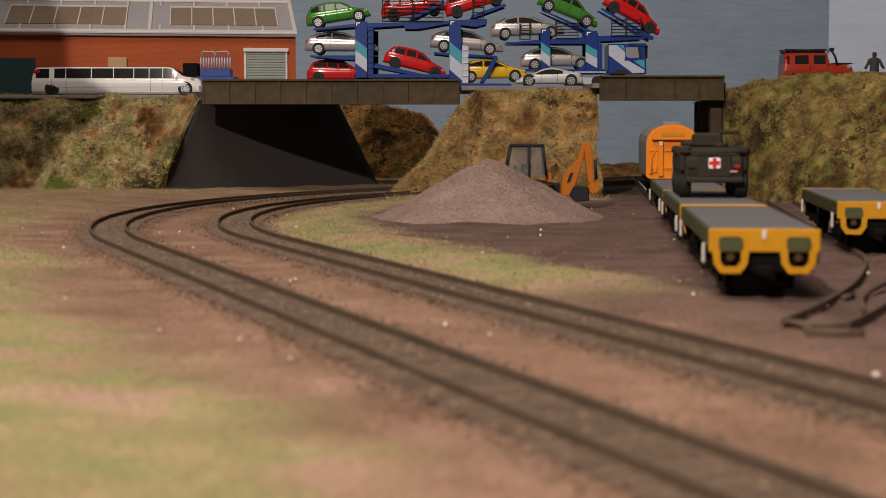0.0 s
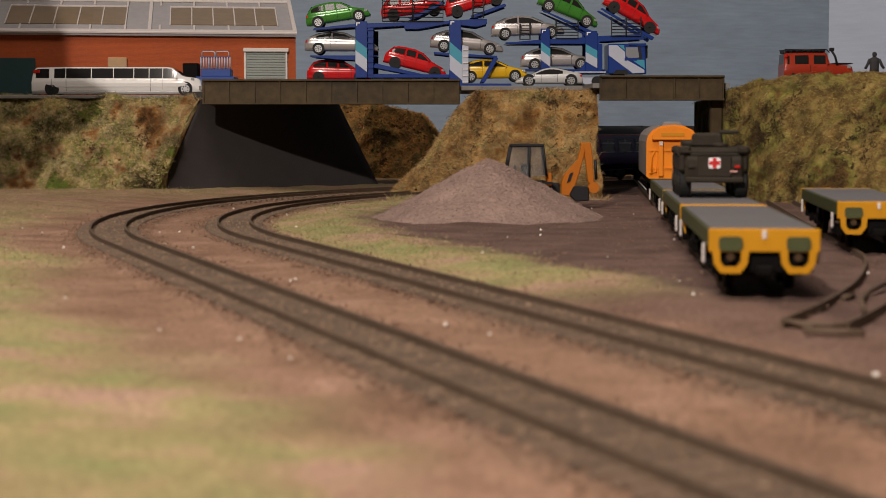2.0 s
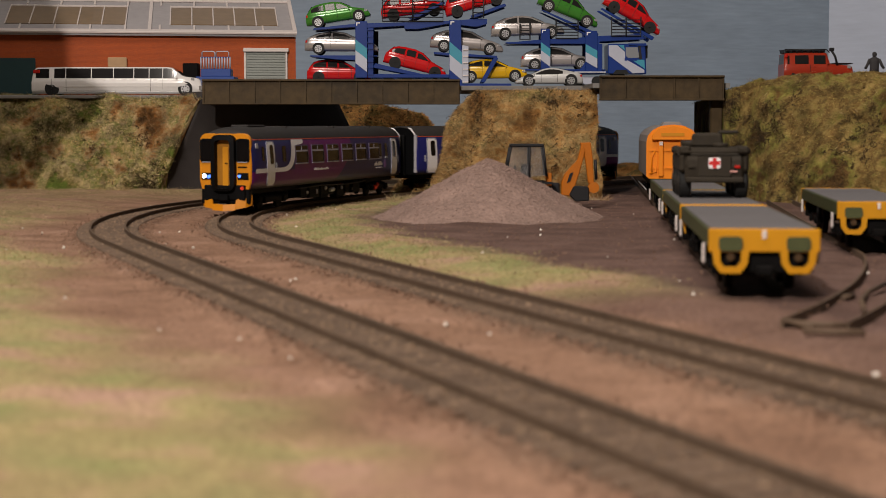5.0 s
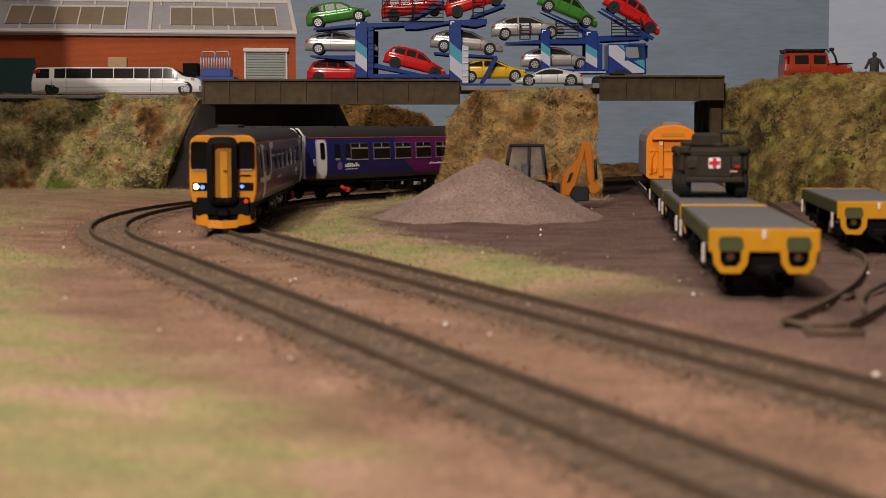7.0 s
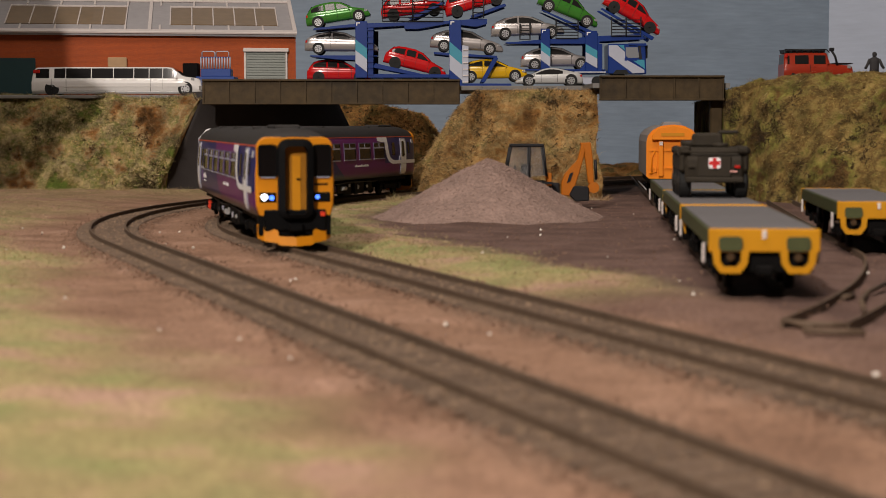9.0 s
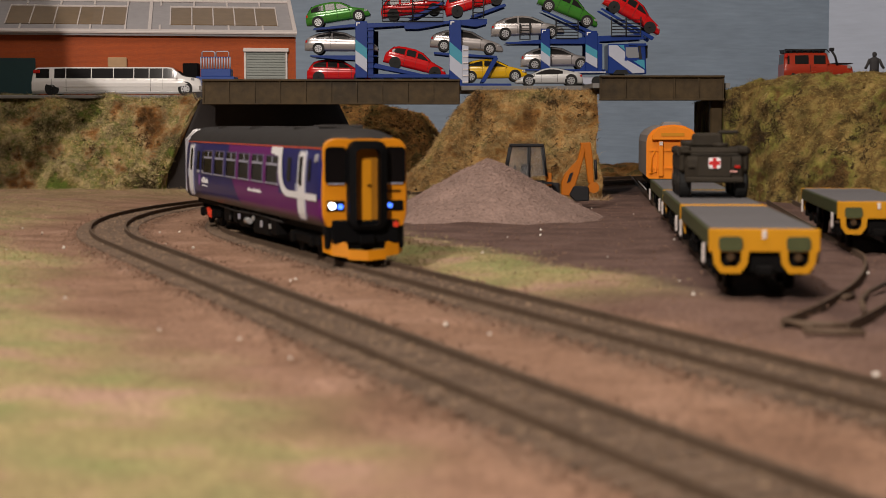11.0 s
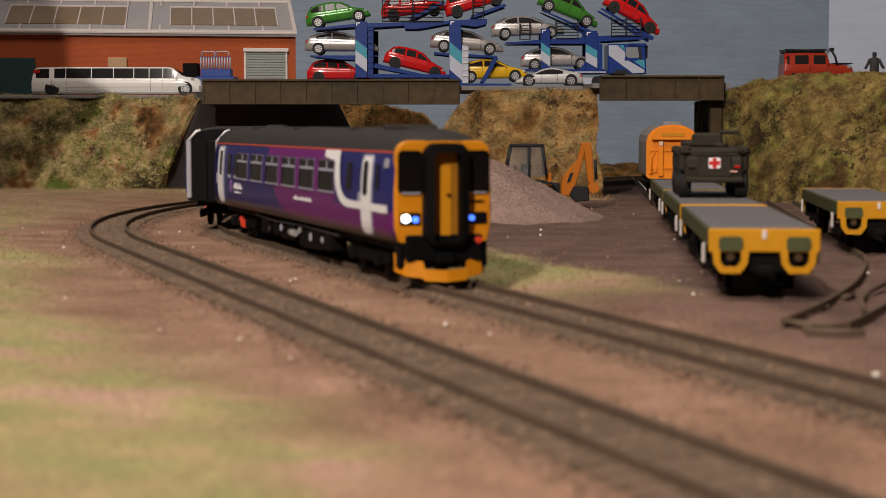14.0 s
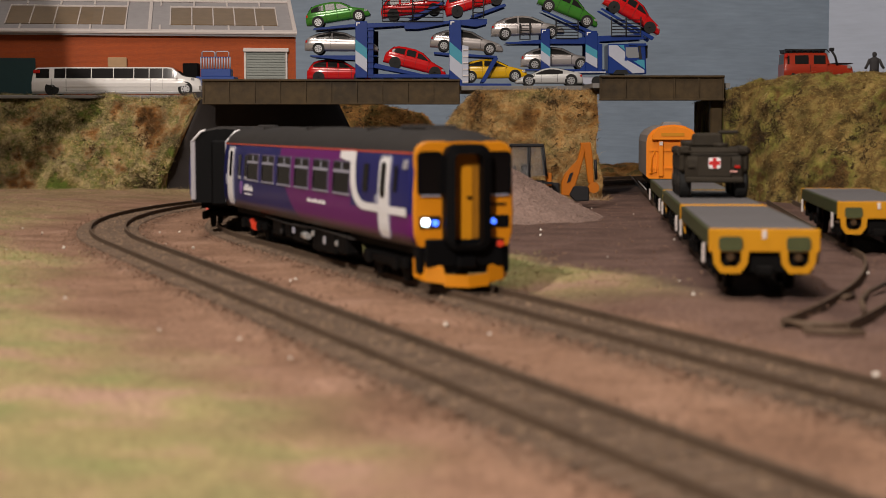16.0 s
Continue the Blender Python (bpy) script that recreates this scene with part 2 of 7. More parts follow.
def rod(points, r, n=8, bm=None):
    """A round bar along points."""
    bm = bm or bmesh.new()
    pts = [Vector(p) for p in points]
    u = (pts[1] - pts[0]).orthogonal().normalized()
    rings = []
    for k, p in enumerate(pts):
        d = (pts[min(k + 1, len(pts) - 1)] - pts[max(k - 1, 0)]).normalized()
        u = (u - d * u.dot(d)).normalized()
        v = d.cross(u)
        rings.append([bm.verts.new(p + r * (math.cos(6.2832 * i / n) * u + math.sin(6.2832 * i / n) * v)) for i in range(n)])
    for a, b in zip(rings, rings[1:]):
        for i in range(n):
            bm.faces.new((a[i], a[(i + 1) % n], b[(i + 1) % n], b[i])).smooth = True
    bm.faces.new(rings[0][::-1])
    bm.faces.new(rings[-1])
    return bm


def disc(r, y0, y1, n=20, bevel=0.0, bm=None, at=(0, 0, 0)):
    """A wheel-like cylinder with its axle along y."""
    bm = bm or bmesh.new()
    b = bevel
    prof = [(r - b, y0), (r, y0 + b), (r, y1 - b), (r - b, y1)] if b else [(r, y0), (r, y1)]
    rings = [[bm.verts.new((at[0] + q * math.cos(6.2832 * i / n), at[1] + y, at[2] + q * math.sin(6.2832 * i / n))) for i in range(n)] for q, y in prof]
    for s, t in zip(rings, rings[1:]):
        for i in range(n):
            bm.faces.new((s[i], s[(i + 1) % n], t[(i + 1) % n], t[i]))
    bm.faces.new(rings[0][::-1])
    bm.faces.new(rings[-1])
    bmesh.ops.recalc_face_normals(bm, faces=bm.faces[:])
    return bm


def thing(name, m, label, category, group="", kind=""):
    ob = new(name)
    ob.empty_display_size = 0.01
    ob.matrix_basis = m
    return tagged(ob, label, category, group, kind)


def fbm(x, y, z, octaves=4):
    a, s, q = 0.0, 1.0, 1.0
    for _ in range(octaves):
        a += s * noise.noise((x * q, y * q, z * q))
        s, q = s * 0.55, q * 2.1
    return a


# ---- the line of the tracks: straight, curve, straight, curve, straight ----
R1, R2 = 0.5717, 0.371
H_FAR, H_MID, H_NEAR = math.pi, radians(232.7), radians(290.42)
C1 = Vector((0.4541, 0.9671))
MID = 0.304


def left_of(h):
    return Vector((-math.sin(h), math.cos(h)))


def ahead(h):
    return Vector((math.cos(h), math.sin(h)))


A_START = C1 - R1 * left_of(H_MID)
B_END = A_START - MID * ahead(H_MID)
C2 = B_END + R2 * left_of(H_MID)
B_START = C2 - R2 * left_of(H_FAR)
FAR = 0.8
L1, L2, L3 = FAR, R2 * (H_MID - H_FAR), MID
L4 = R1 * (H_NEAR - H_MID)
A_END = C1 - R1 * left_of(H_NEAR)
TRACK_END = L1 + L2 + L3 + L4 + 0.95


def line_at(s, side=0.0):
    """Place and heading on the inner track, s metres from its far end; side > 0: to the outside of the curve."""
    if s < L1:
        h, p = H_FAR, B_START - (L1 - s) * ahead(H_FAR)
    elif s < L1 + L2:
        h = H_FAR + (s - L1) / R2
        p = C2 - R2 * left_of(h)
    elif s < L1 + L2 + L3:
        h, p = H_MID, B_END + (s - L1 - L2) * ahead(H_MID)
    elif s < L1 + L2 + L3 + L4:
        h = H_MID + (s - L1 - L2 - L3) / R1
        p = C1 - R1 * left_of(h)
    else:
        h, p = H_NEAR, A_END + (s - L1 - L2 - L3 - L4) * ahead(H_NEAR)
    return p - side * left_of(h), h


def off_track(x, y):
    """Signed distance from the inner track (+ outside the curve) for the part in view."""
    p = Vector((x, y))
    v = p - C1
    if (p - A_END).dot(ahead(H_NEAR)) > 0:
        return -(p - A_END).dot(left_of(H_NEAR))
    if (p - A_START).dot(ahead(H_MID)) < 0:
        return -(p - A_START).dot(left_of(H_MID))
    return v.length - R1


# ---- the room and the board's surround ----
def setting(name, bm, mat, label, category):
    return tagged(part(name, bm, mat), label, category, kind="structure")


setting("floor", block(-3, 3, -3, 2.6, -1.0, -0.9), M_FLOOR, "dark carpet of the railway room", "floor")
setting("ceiling", block(-3, 3, -3, 2.6, 1.7, 1.8), M_CEIL, "pale painted ceiling of the railway room", "ceiling")
setting("wall_north", block(-3, 3, 2.5, 2.6, -0.9, 1.7), M_ROOM, "plain painted wall behind the backdrop", "wall")
setting("wall_south", block(-3, 3, -3.1, -3.0, -0.9, 1.7), M_ROOM, "plain painted wall of the railway room", "wall")
setting("wall_east", block(3, 3.1, -3, 2.5, -0.9, 1.7), M_ROOM, "plain painted wall of the railway room", "wall")
setting("wall_west", block(-3.1, -3, -3, 2.5, -0.9, 1.7), M_ROOM, "plain painted wall of the railway room", "wall")

BACK_Y = 1.86


def backdrop_panel(name, x0, x1, y0, y1, z1, mat, label):
    """A painted board with shallow brush ridges."""
    bm = bmesh.new()
    nx, nz = 60, 120
    rng = random.Random(7)
    ridge = [rng.uniform(-0.00012, 0.00012) for _ in range(nz + 1)]
    front = []
    for j in range(nz + 1):
        row = []
        for i in range(nx + 1):
            u = i / nx
            x, y = x0 + (x1 - x0) * u, y0 + (y1 - y0) * u
            row.append(bm.verts.new((x, y + ridge[j] * (0.5 + fbm(x * 9, j * 0.4, 3, 2)), -0.01 + (z1 + 0.01) * j / nz)))
        front.append(row)
    for j in range(nz):
        for i in range(nx):
            bm.faces.new((front[j][i], front[j][i + 1], front[j + 1][i + 1], front[j + 1][i]))
    b = [bm.verts.new((x, y + 0.012, z)) for x, y in ((x0, y0), (x1, y1)) for z in (-0.01, z1)]
    bm.faces.new((b[0], b[1], b[3], b[2]))
    bmesh.ops.recalc_face_normals(bm, faces=bm.faces[:])
    return setting(name, bm, mat, label, "backdrop")


backdrop_panel("backdrop_1", -0.60, 0.431, BACK_Y, BACK_Y, 0.62, M_BACK, "sky-blue brush-painted backdrop board")
backdrop_panel("backdrop_2", 0.4295, 1.45, BACK_Y - 0.0022, BACK_Y - 0.19, 0.62, M_BACK_PALE, "paler blue backdrop board set at an angle")
# added board out of view, outlined to shade the works' left end and bank
SHADE_EDGE = [(-0.66, -0.05), (-0.60, -0.05), (-0.58, 0.10), (-0.42, 0.148), (-0.353, 0.156), (-0.344, 0.180), (-0.327, 0.205), (-0.315, 0.235), (-0.345, 0.255), (-0.3645, 0.270), (-0.3645, 0.304), (-0.399, 0.363), (-0.425, 0.50), (-0.425, 0.95), (-0.66, 0.95)]
setting("wing_board", prism(SHADE_EDGE, 0.995, 1.003), M_BACK, "added blue board out of view, its edge cut to shade the left end", "backdrop")


# ---- ground ----
def smooth(a, b, x):
    t = max(0.0, min(1.0, (x - a) / (b - a)))
    return t * t * (3 - 2 * t)


def zone_at(x, y):
    """How much grass, yard sand and dirty bed lies at a spot."""
    d = off_track(x, y)
    n = fbm(x * 9, y * 9, 0.3, 4)
    n2 = fbm(x * 24, y * 24, 5.1, 3)
    # grass outside the outer track, and a strip inside the inner one
    g = smooth(0.096, 0.140, d + 0.035 * n) * (0.85 + 0.5 * n) * (0.4 + 0.6 * smooth(1.10, 0.88, y))
    strip = smooth(-0.012, -0.026, d + 0.01 * n2) * smooth(-0.085, -0.055, d + 0.012 * n2) * smooth(0.50, 0.60, y)
    g = max(g, 0.9 * strip * smooth(1.35, 1.15, y))
    yard = smooth(-0.05, -0.075, d + 0.01 * n2)
    yard = max(yard, 0.75 * smooth(-0.016, -0.036, d + 0.01 * n2) * smooth(0.62, 0.50, y))
    bed = 0.0
    for o in (0.0, 0.0655):
        bed = max(bed, smooth(0.0205, 0.0125, abs(d - o) + 0.004 * n2))
    return max(0, min(1, g)), yard, 0.85 * bed


def yard_rise(d):
    return smooth(-0.026, -0.050, d)


def build_ground():
    bm = bmesh.new()
    x0, x1, y0, y1, st = -0.60, 1.45, -0.25, 1.90, 0.0062
    nx, ny = int((x1 - x0) / st), int((y1 - y0) / st)
    lay = bm.loops.layers.float_color.new("zone")
    zones, grid = {}, []
    for j in range(ny + 1):
        row = []
        for i in range(nx + 1):
            x, y = x0 + i * st, y0 + j * st
            z = zone_at(x, y)
            h = 0.0011 * fbm(x * 30, y * 30, 1, 3) - 0.0008 + 0.0016 * z[0] * (0.6 + fbm(x * 60, y * 60, 2, 3))
            d = off_track(x, y)
            h += 0.0022 * yard_rise(d)
            if d > 0.09:
                h += 0.0045 * smooth(0.09, 0.20, d)
            v = bm.verts.new((x, y, h * (1 - z[2]) + (0.0017 + 0.0004 * fbm(x * 90, y * 90, 7, 2)) * z[2]))
            zones[v] = (*z, 1)
            row.append(v)
        grid.append(row)
    for j in range(ny):
        for i in range(nx):
            f = bm.faces.new((grid[j][i], grid[j][i + 1], grid[j + 1][i + 1], grid[j + 1][i]))
            f.smooth = True
            for lp in f.loops:
                lp[lay] = zones[lp.vert]
    skirt = [[grid[0][i] for i in range(nx + 1)], [grid[j][nx] for j in range(ny + 1)], grid[ny][::-1], [grid[j][0] for j in range(ny, -1, -1)]]
    for edge in skirt:
        low = [bm.verts.new((v.co.x, v.co.y, -0.05)) for v in edge]
        for a, b, c, d in zip(edge, edge[1:], low, low[1:]):
            bm.faces.new((a, c, d, b))
    return setting("ground", bm, M_GROUND, "scenic board of brown sand, ballast and patchy grass", "ground")


build_ground()
TABLE = thing("trestle_table", pose(0, 0, 0), "plain timber frame and legs carrying the scenic board", "table", "", "structure")
M_TIMBER = material("plain_pine", (0.38, 0.25, 0.14), 0.7, 0, 0.2, 30, 0.2)
for y in (-0.20, 0.80, 1.80):
    part("cross_beam", block(-0.55, 1.40, y - 0.02, y + 0.02, -0.12, -0.05, 0.002), M_TIMBER, TABLE)
    for x in (-0.53, 1.38):
        part("leg", block(x - 0.025, x + 0.025, y - 0.025, y + 0.025, -0.90, -0.12, 0.002), M_TIMBER, TABLE)
part("board_underside", block(-0.598, 1.448, -0.248, 1.898, -0.050, -0.030), M_TIMBER, TABLE)


# ---- tracks ----
def sweep(profile, side, s0, s1, step=0.008, line=None):
    """A rail: an outline (offset, height) drawn along a track."""
    line = line or line_at
    n = max(2, int((s1 - s0) / step))
    rings = []
    for k in range(n + 1):
        p, h = line(s0 + (s1 - s0) * k / n, side)
        o = -left_of(h)
        rings.append([(p.x + a * o.x, p.y + a * o.y, z) for a, z in profile])
    return loft(rings)


RAIL_SHAPE = [(-0.0010, 0.0012), (0.0010, 0.0012), (0.0004, 0.0019), (0.0004, 0.0030), (0.00055, 0.0034), (0.00055, RAIL), (-0.00055, RAIL), (-0.00055, 0.0034), (-0.0004, 0.0030), (-0.0004, 0.0019)]
SLEEPER_BM = block(-0.00165, 0.00165, -0.0155, 0.0155, 0.0, 0.0016, 0.0003)
SLEEPER = bpy.data.meshes.new("sleeper")
SLEEPER_BM.to_mesh(SLEEPER)
SLEEPER_BM.free()
SLEEPER.materials.append(M_SLEEPER)


def build_track(side, label):
    t = thing("railway_track", pose(0, 0, 0), label, "track", "double track", "structure")
    for o in (-0.0087, 0.0087):
        part("rail", sweep(RAIL_SHAPE, side + o, 0.0, TRACK_END), M_RAIL, t)
    pitch = 0.0075
    near0 = L1 + L2 + L3 + 0.05
    n = int(TRACK_END / pitch)
    rest = bmesh.new()
    made = 0
    for k in range(n):
        s = (k + 0.5) * pitch
        p, h = line_at(s, side)
        m = Matrix.Translation((p.x, p.y, 0.0003)) @ Matrix.Rotation(h, 4, "Z")
        if near0 < s and made < 150:
            ob = new("sleeper", SLEEPER)
            ob.parent, ob.matrix_basis = t, m
            made += 1
        else:
            add_box(rest, -0.00165, 0.00165, -0.0155, 0.0155, 0, 0.0016, m)
    tagged(part("sleepers", rest, M_SLEEPER, t), kind="stuff")
    return t


build_track(0.0, "weathered brown inner model railway track on ballast")
build_track(0.0655, "weathered brown outer model railway track on ballast")


# ---- banks, abutment, bridge ----
def bank(name, sections, mat, label, cell=0.004, rough=0.004, seed=0.0, top=0.06, drop=0.0):
    """A hand-made bank. sections: (x, y at the foot, y at the crest, height, side lean of the foot) along its length, joined smoothly; its top runs back."""
    bm = bmesh.new()
    xs = [s[0] for s in sections]
    length = sum(math.dist(a[:2], b[:2]) for a, b in zip(sections, sections[1:]))
    n = max(8, int(length / cell))
    m = 24
    rows = []
    for i in range(n + 1):
        u = i / n * (len(sections) - 1)
        k = min(int(u), len(sections) - 2)
        w = u - k
        w = w * w * (3 - 2 * w) if len(sections) > 2 else w
        x, yf, yc, h, lean = [a + (b - a) * w for a, b in zip((*sections[k], 0.0)[:5], (*sections[k + 1], 0.0)[:5])]
        row = []
        for j in range(m + 9):
            if j <= m:
                v = j / m
                y, z = yf + (yc - yf) * (v ** 1.15), h * (1 - (1 - v) ** 1.25) - 0.003
            else:
                v = (j - m) / 8
                y, z = yc + top * v, h - 0.003 - drop * smooth(0.0, 0.3, v)
            side = lean * (1 - min(1.0, j / m))
            amp = rough * (1.0 if j <= m else 0.35)
            q = 1.7 * fbm(x * 24, y * 24, z * 24 + seed, 5)
            q2 = fbm(x * 38 + 9, y * 38, z * 38 + seed, 3)
            row.append(bm.verts.new((x + side + 0.4 * amp * q2, y - amp * q, z + 0.5 * amp * q2)))
        rows.append(row)
    for a, b in zip(rows, rows[1:]):
        for j in range(m + 8):
            f = bm.faces.new((a[j], b[j], b[j + 1], a[j + 1]))
            f.smooth = True
    # close the ends and the back down to the board
    for row in (rows[0], rows[-1]):
        back = bm.verts.new((row[-1].co.x, row[-1].co.y, -0.003))
        bm.faces.new(row + [back])
    bmesh.ops.recalc_face_normals(bm, faces=bm.faces[:])
    ob = setting(name, bm, mat, label, "embankment")
    return ob


def fibres(name, ob, count, mat, label, size=(0.0016, 0.0056), seed=1, keep=None, wide=(0.00005, 0.00014)):
    """Static-grass fibres and flock standing on a bank."""
    rng = random.Random(seed)
    me = ob.data
    faces = [p for p in me.polygons if p.area < 1e-3 and (keep is None or keep(p.center))]
    areas = np.cumsum([p.area for p in faces])
    verts, tris = [], []
    for _ in range(count):
        p = faces[int(np.searchsorted(areas, rng.random() * areas[-1]))]
        q = [me.vertices[vi].co for vi in p.vertices]
        u, v = rng.random(), rng.random()
        c = (q[0] * (1 - u) + q[1] * u) * (1 - v) + (q[-1] * (1 - u) + q[-2] * u) * v
        lng = rng.uniform(*size)
        d = (p.normal * 0.6 + Vector((rng.uniform(-1, 1), rng.uniform(-1, 1), rng.uniform(-0.5, 0.8)))).normalized()
        w = d.cross(Vector((rng.uniform(-1, 1), rng.uniform(-1, 1), rng.uniform(-1, 1)))).normalized() * rng.uniform(*wide)
        bend = Vector((rng.uniform(-1, 1), rng.uniform(-1, 1), rng.uniform(-1, 0.3))) * 0.3 * lng
        k = len(verts)
        c = c - p.normal * 0.0006
        verts += [c - w, c + w, c + d * lng * 0.55 + w * 0.8, c + d * lng * 0.55 - w * 0.8, c + d * lng + bend]
        tris += [(k, k + 1, k + 2, k + 3), (k + 3, k + 2, k + 4)]
    me2 = bpy.data.meshes.new(name)
    me2.from_pydata([tuple(v) for v in verts], [], tris)
    me2.materials.append(mat)
    return tagged(new(name, me2), label, "grass", kind="stuff")


def clumps(name, ob, count, mat, label, size=(0.0012, 0.0035), seed=1):
    """Crumbs of foam and moss on a bank."""
    rng = random.Random(seed)
    me = ob.data
    faces = [p for p in me.polygons if p.area < 1e-3]
    areas = np.cumsum([p.area for p in faces])
    verts, tris = [], []
    base = [(1, 0, 0), (-1, 0, 0), (0, 1, 0), (0, -1, 0), (0, 0, 1), (0, 0, -1)]
    idx = [(0, 2, 4), (2, 1, 4), (1, 3, 4), (3, 0, 4), (2, 0, 5), (1, 2, 5), (3, 1, 5), (0, 3, 5)]
    for _ in range(count):
        p = faces[int(np.searchsorted(areas, rng.random() * areas[-1]))]
        q = [me.vertices[vi].co for vi in p.vertices]
        u, v = rng.random(), rng.random()
        c = (q[0] * (1 - u) + q[1] * u) * (1 - v) + (q[-1] * (1 - u) + q[-2] * u) * v + p.normal * 0.0004
        r = rng.uniform(*size) * rng.random() ** 1.5
        k = len(verts)
        verts += [tuple(c[i] + v[i] * r * rng.uniform(0.5, 1.3) + rng.uniform(-0.4, 0.4) * r for i in range(3)) for v in base]
        tris += [tuple(k + i for i in t) for t in idx]
    me2 = bpy.data.meshes.new(name)
    me2.from_pydata(verts, [], tris)
    me2.materials.append(mat)
    return tagged(new(name, me2), label, "foliage", kind="stuff")


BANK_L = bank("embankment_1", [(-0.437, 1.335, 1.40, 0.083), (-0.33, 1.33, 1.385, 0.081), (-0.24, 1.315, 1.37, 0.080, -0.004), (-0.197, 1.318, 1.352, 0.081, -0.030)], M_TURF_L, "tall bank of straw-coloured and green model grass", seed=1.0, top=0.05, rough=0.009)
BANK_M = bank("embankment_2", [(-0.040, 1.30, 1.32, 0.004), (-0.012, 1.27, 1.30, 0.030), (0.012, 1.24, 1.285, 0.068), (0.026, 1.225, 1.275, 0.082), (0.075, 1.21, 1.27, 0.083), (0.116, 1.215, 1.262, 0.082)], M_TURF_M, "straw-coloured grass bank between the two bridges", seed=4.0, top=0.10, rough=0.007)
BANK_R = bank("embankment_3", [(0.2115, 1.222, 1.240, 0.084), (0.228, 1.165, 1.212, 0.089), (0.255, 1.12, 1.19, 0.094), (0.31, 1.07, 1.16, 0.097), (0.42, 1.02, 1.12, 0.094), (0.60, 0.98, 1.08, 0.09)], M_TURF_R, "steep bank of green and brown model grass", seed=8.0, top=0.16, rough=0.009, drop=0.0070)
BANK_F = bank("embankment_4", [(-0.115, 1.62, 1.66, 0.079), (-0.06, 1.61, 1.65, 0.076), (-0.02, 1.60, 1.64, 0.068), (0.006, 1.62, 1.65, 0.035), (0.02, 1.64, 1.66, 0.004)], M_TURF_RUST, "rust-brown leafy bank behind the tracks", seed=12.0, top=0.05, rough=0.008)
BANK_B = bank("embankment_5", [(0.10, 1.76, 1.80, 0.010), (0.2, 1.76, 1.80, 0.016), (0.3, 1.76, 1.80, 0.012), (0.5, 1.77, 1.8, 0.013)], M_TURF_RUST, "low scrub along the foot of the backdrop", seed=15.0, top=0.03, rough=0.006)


def girder(name, x0, x1, y, z0, z1, panels, label):
    """A plate girder: web, flanges and stiffeners."""
    g = thing(name, pose(0, 0, 0), label, "bridge", "bridges", "structure")
    part("web", block(x0, x1, y + 0.0012, y + 0.0035, z0 + 0.001, z1 - 0.001), M_GIRDER, g)
    part("top_flange", block(x0, x1, y - 0.0012, y + 0.006, z1 - 0.0016, z1, 0.0003), M_GIRDER, g)
    part("bottom_flange", block(x0, x1, y - 0.0008, y + 0.006, z0, z0 + 0.0014, 0.0003), M_GIRDER, g)
    for k in range(panels + 1):
        x = x0 + 0.001 + (x1 - x0 - 0.002) * k / panels
        part("stiffener", block(x - 0.0005, x + 0.0005, y - 0.0002, y + 0.0012, z0 + 0.0014, z1 - 0.0016), M_GIRDER, g)
    return g


girder("bridge_girder_1", -0.1925, 0.0135, 1.33, 0.0717, 0.0918, 10, "brown weathered plate girder carrying the road")
girder("bridge_girder_2", 0.1168, 0.2098, 1.24, 0.0735, 0.0922, 5, "short brown weathered plate girder over the siding")
setting("road_1", block(-0.196, 0.2155, 1.337, 1.495, 0.083, 0.0868, 0.0005), M_DECK, "grey card road carried over both bridges", "road")
setting("road_2", block(-0.436, -0.1965, 1.378, 1.80, 0.0770, 0.0800, 0.0005), M_DECK, "grey card yard in front of the brick building", "road")
setting("bridge_deck_2", block(0.112, 0.215, 1.2465, 1.3365, 0.083, 0.0866), M_DECK, "grey deck of the short bridge", "road")
setting("bridge_pier", block(0.2015, 0.2105, 1.252, 1.262, 0.0, 0.0825, 0.0008), M_GIRDER, "dark square post under the short bridge", "pier")


def abutment():
    """A battered wing wall of grey card."""
    a, b, c, d = [Vector(q) for q in ((-0.2290, 1.322, -0.002), (-0.056, 1.488, -0.002), (-0.098, 1.50, 0.0825), (-0.197, 1.356, 0.0825))]
    n = 24
    bm = bmesh.new()
    front = [[bm.verts.new((a * (1 - u) + b * u) * (1 - v) + (d * (1 - u) + c * u) * v) for u in [k / n for k in range(n + 1)]] for v in [k / n for k in range(n + 1)]]
    back = [[bm.verts.new(p.co + Vector((-0.02, 0.03, 0))) for p in row] for row in front]
    for j in range(n):
        for i in range(n):
            bm.faces.new((front[j][i], front[j][i + 1], front[j + 1][i + 1], front[j + 1][i])).smooth = True
            bm.faces.new((back[j][i], back[j + 1][i], back[j + 1][i + 1], back[j][i + 1]))
    for i in range(n):
        bm.faces.new((front[0][i], back[0][i], back[0][i + 1], front[0][i + 1]))
        bm.faces.new((front[n][i], front[n][i + 1], back[n][i + 1], back[n][i]))
        bm.faces.new((front[i][0], front[i + 1][0], back[i + 1][0], back[i][0]))
        bm.faces.new((front[i][n], back[i][n], back[i + 1][n], front[i + 1][n]))
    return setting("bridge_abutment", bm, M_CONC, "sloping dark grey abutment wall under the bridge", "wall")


abutment()


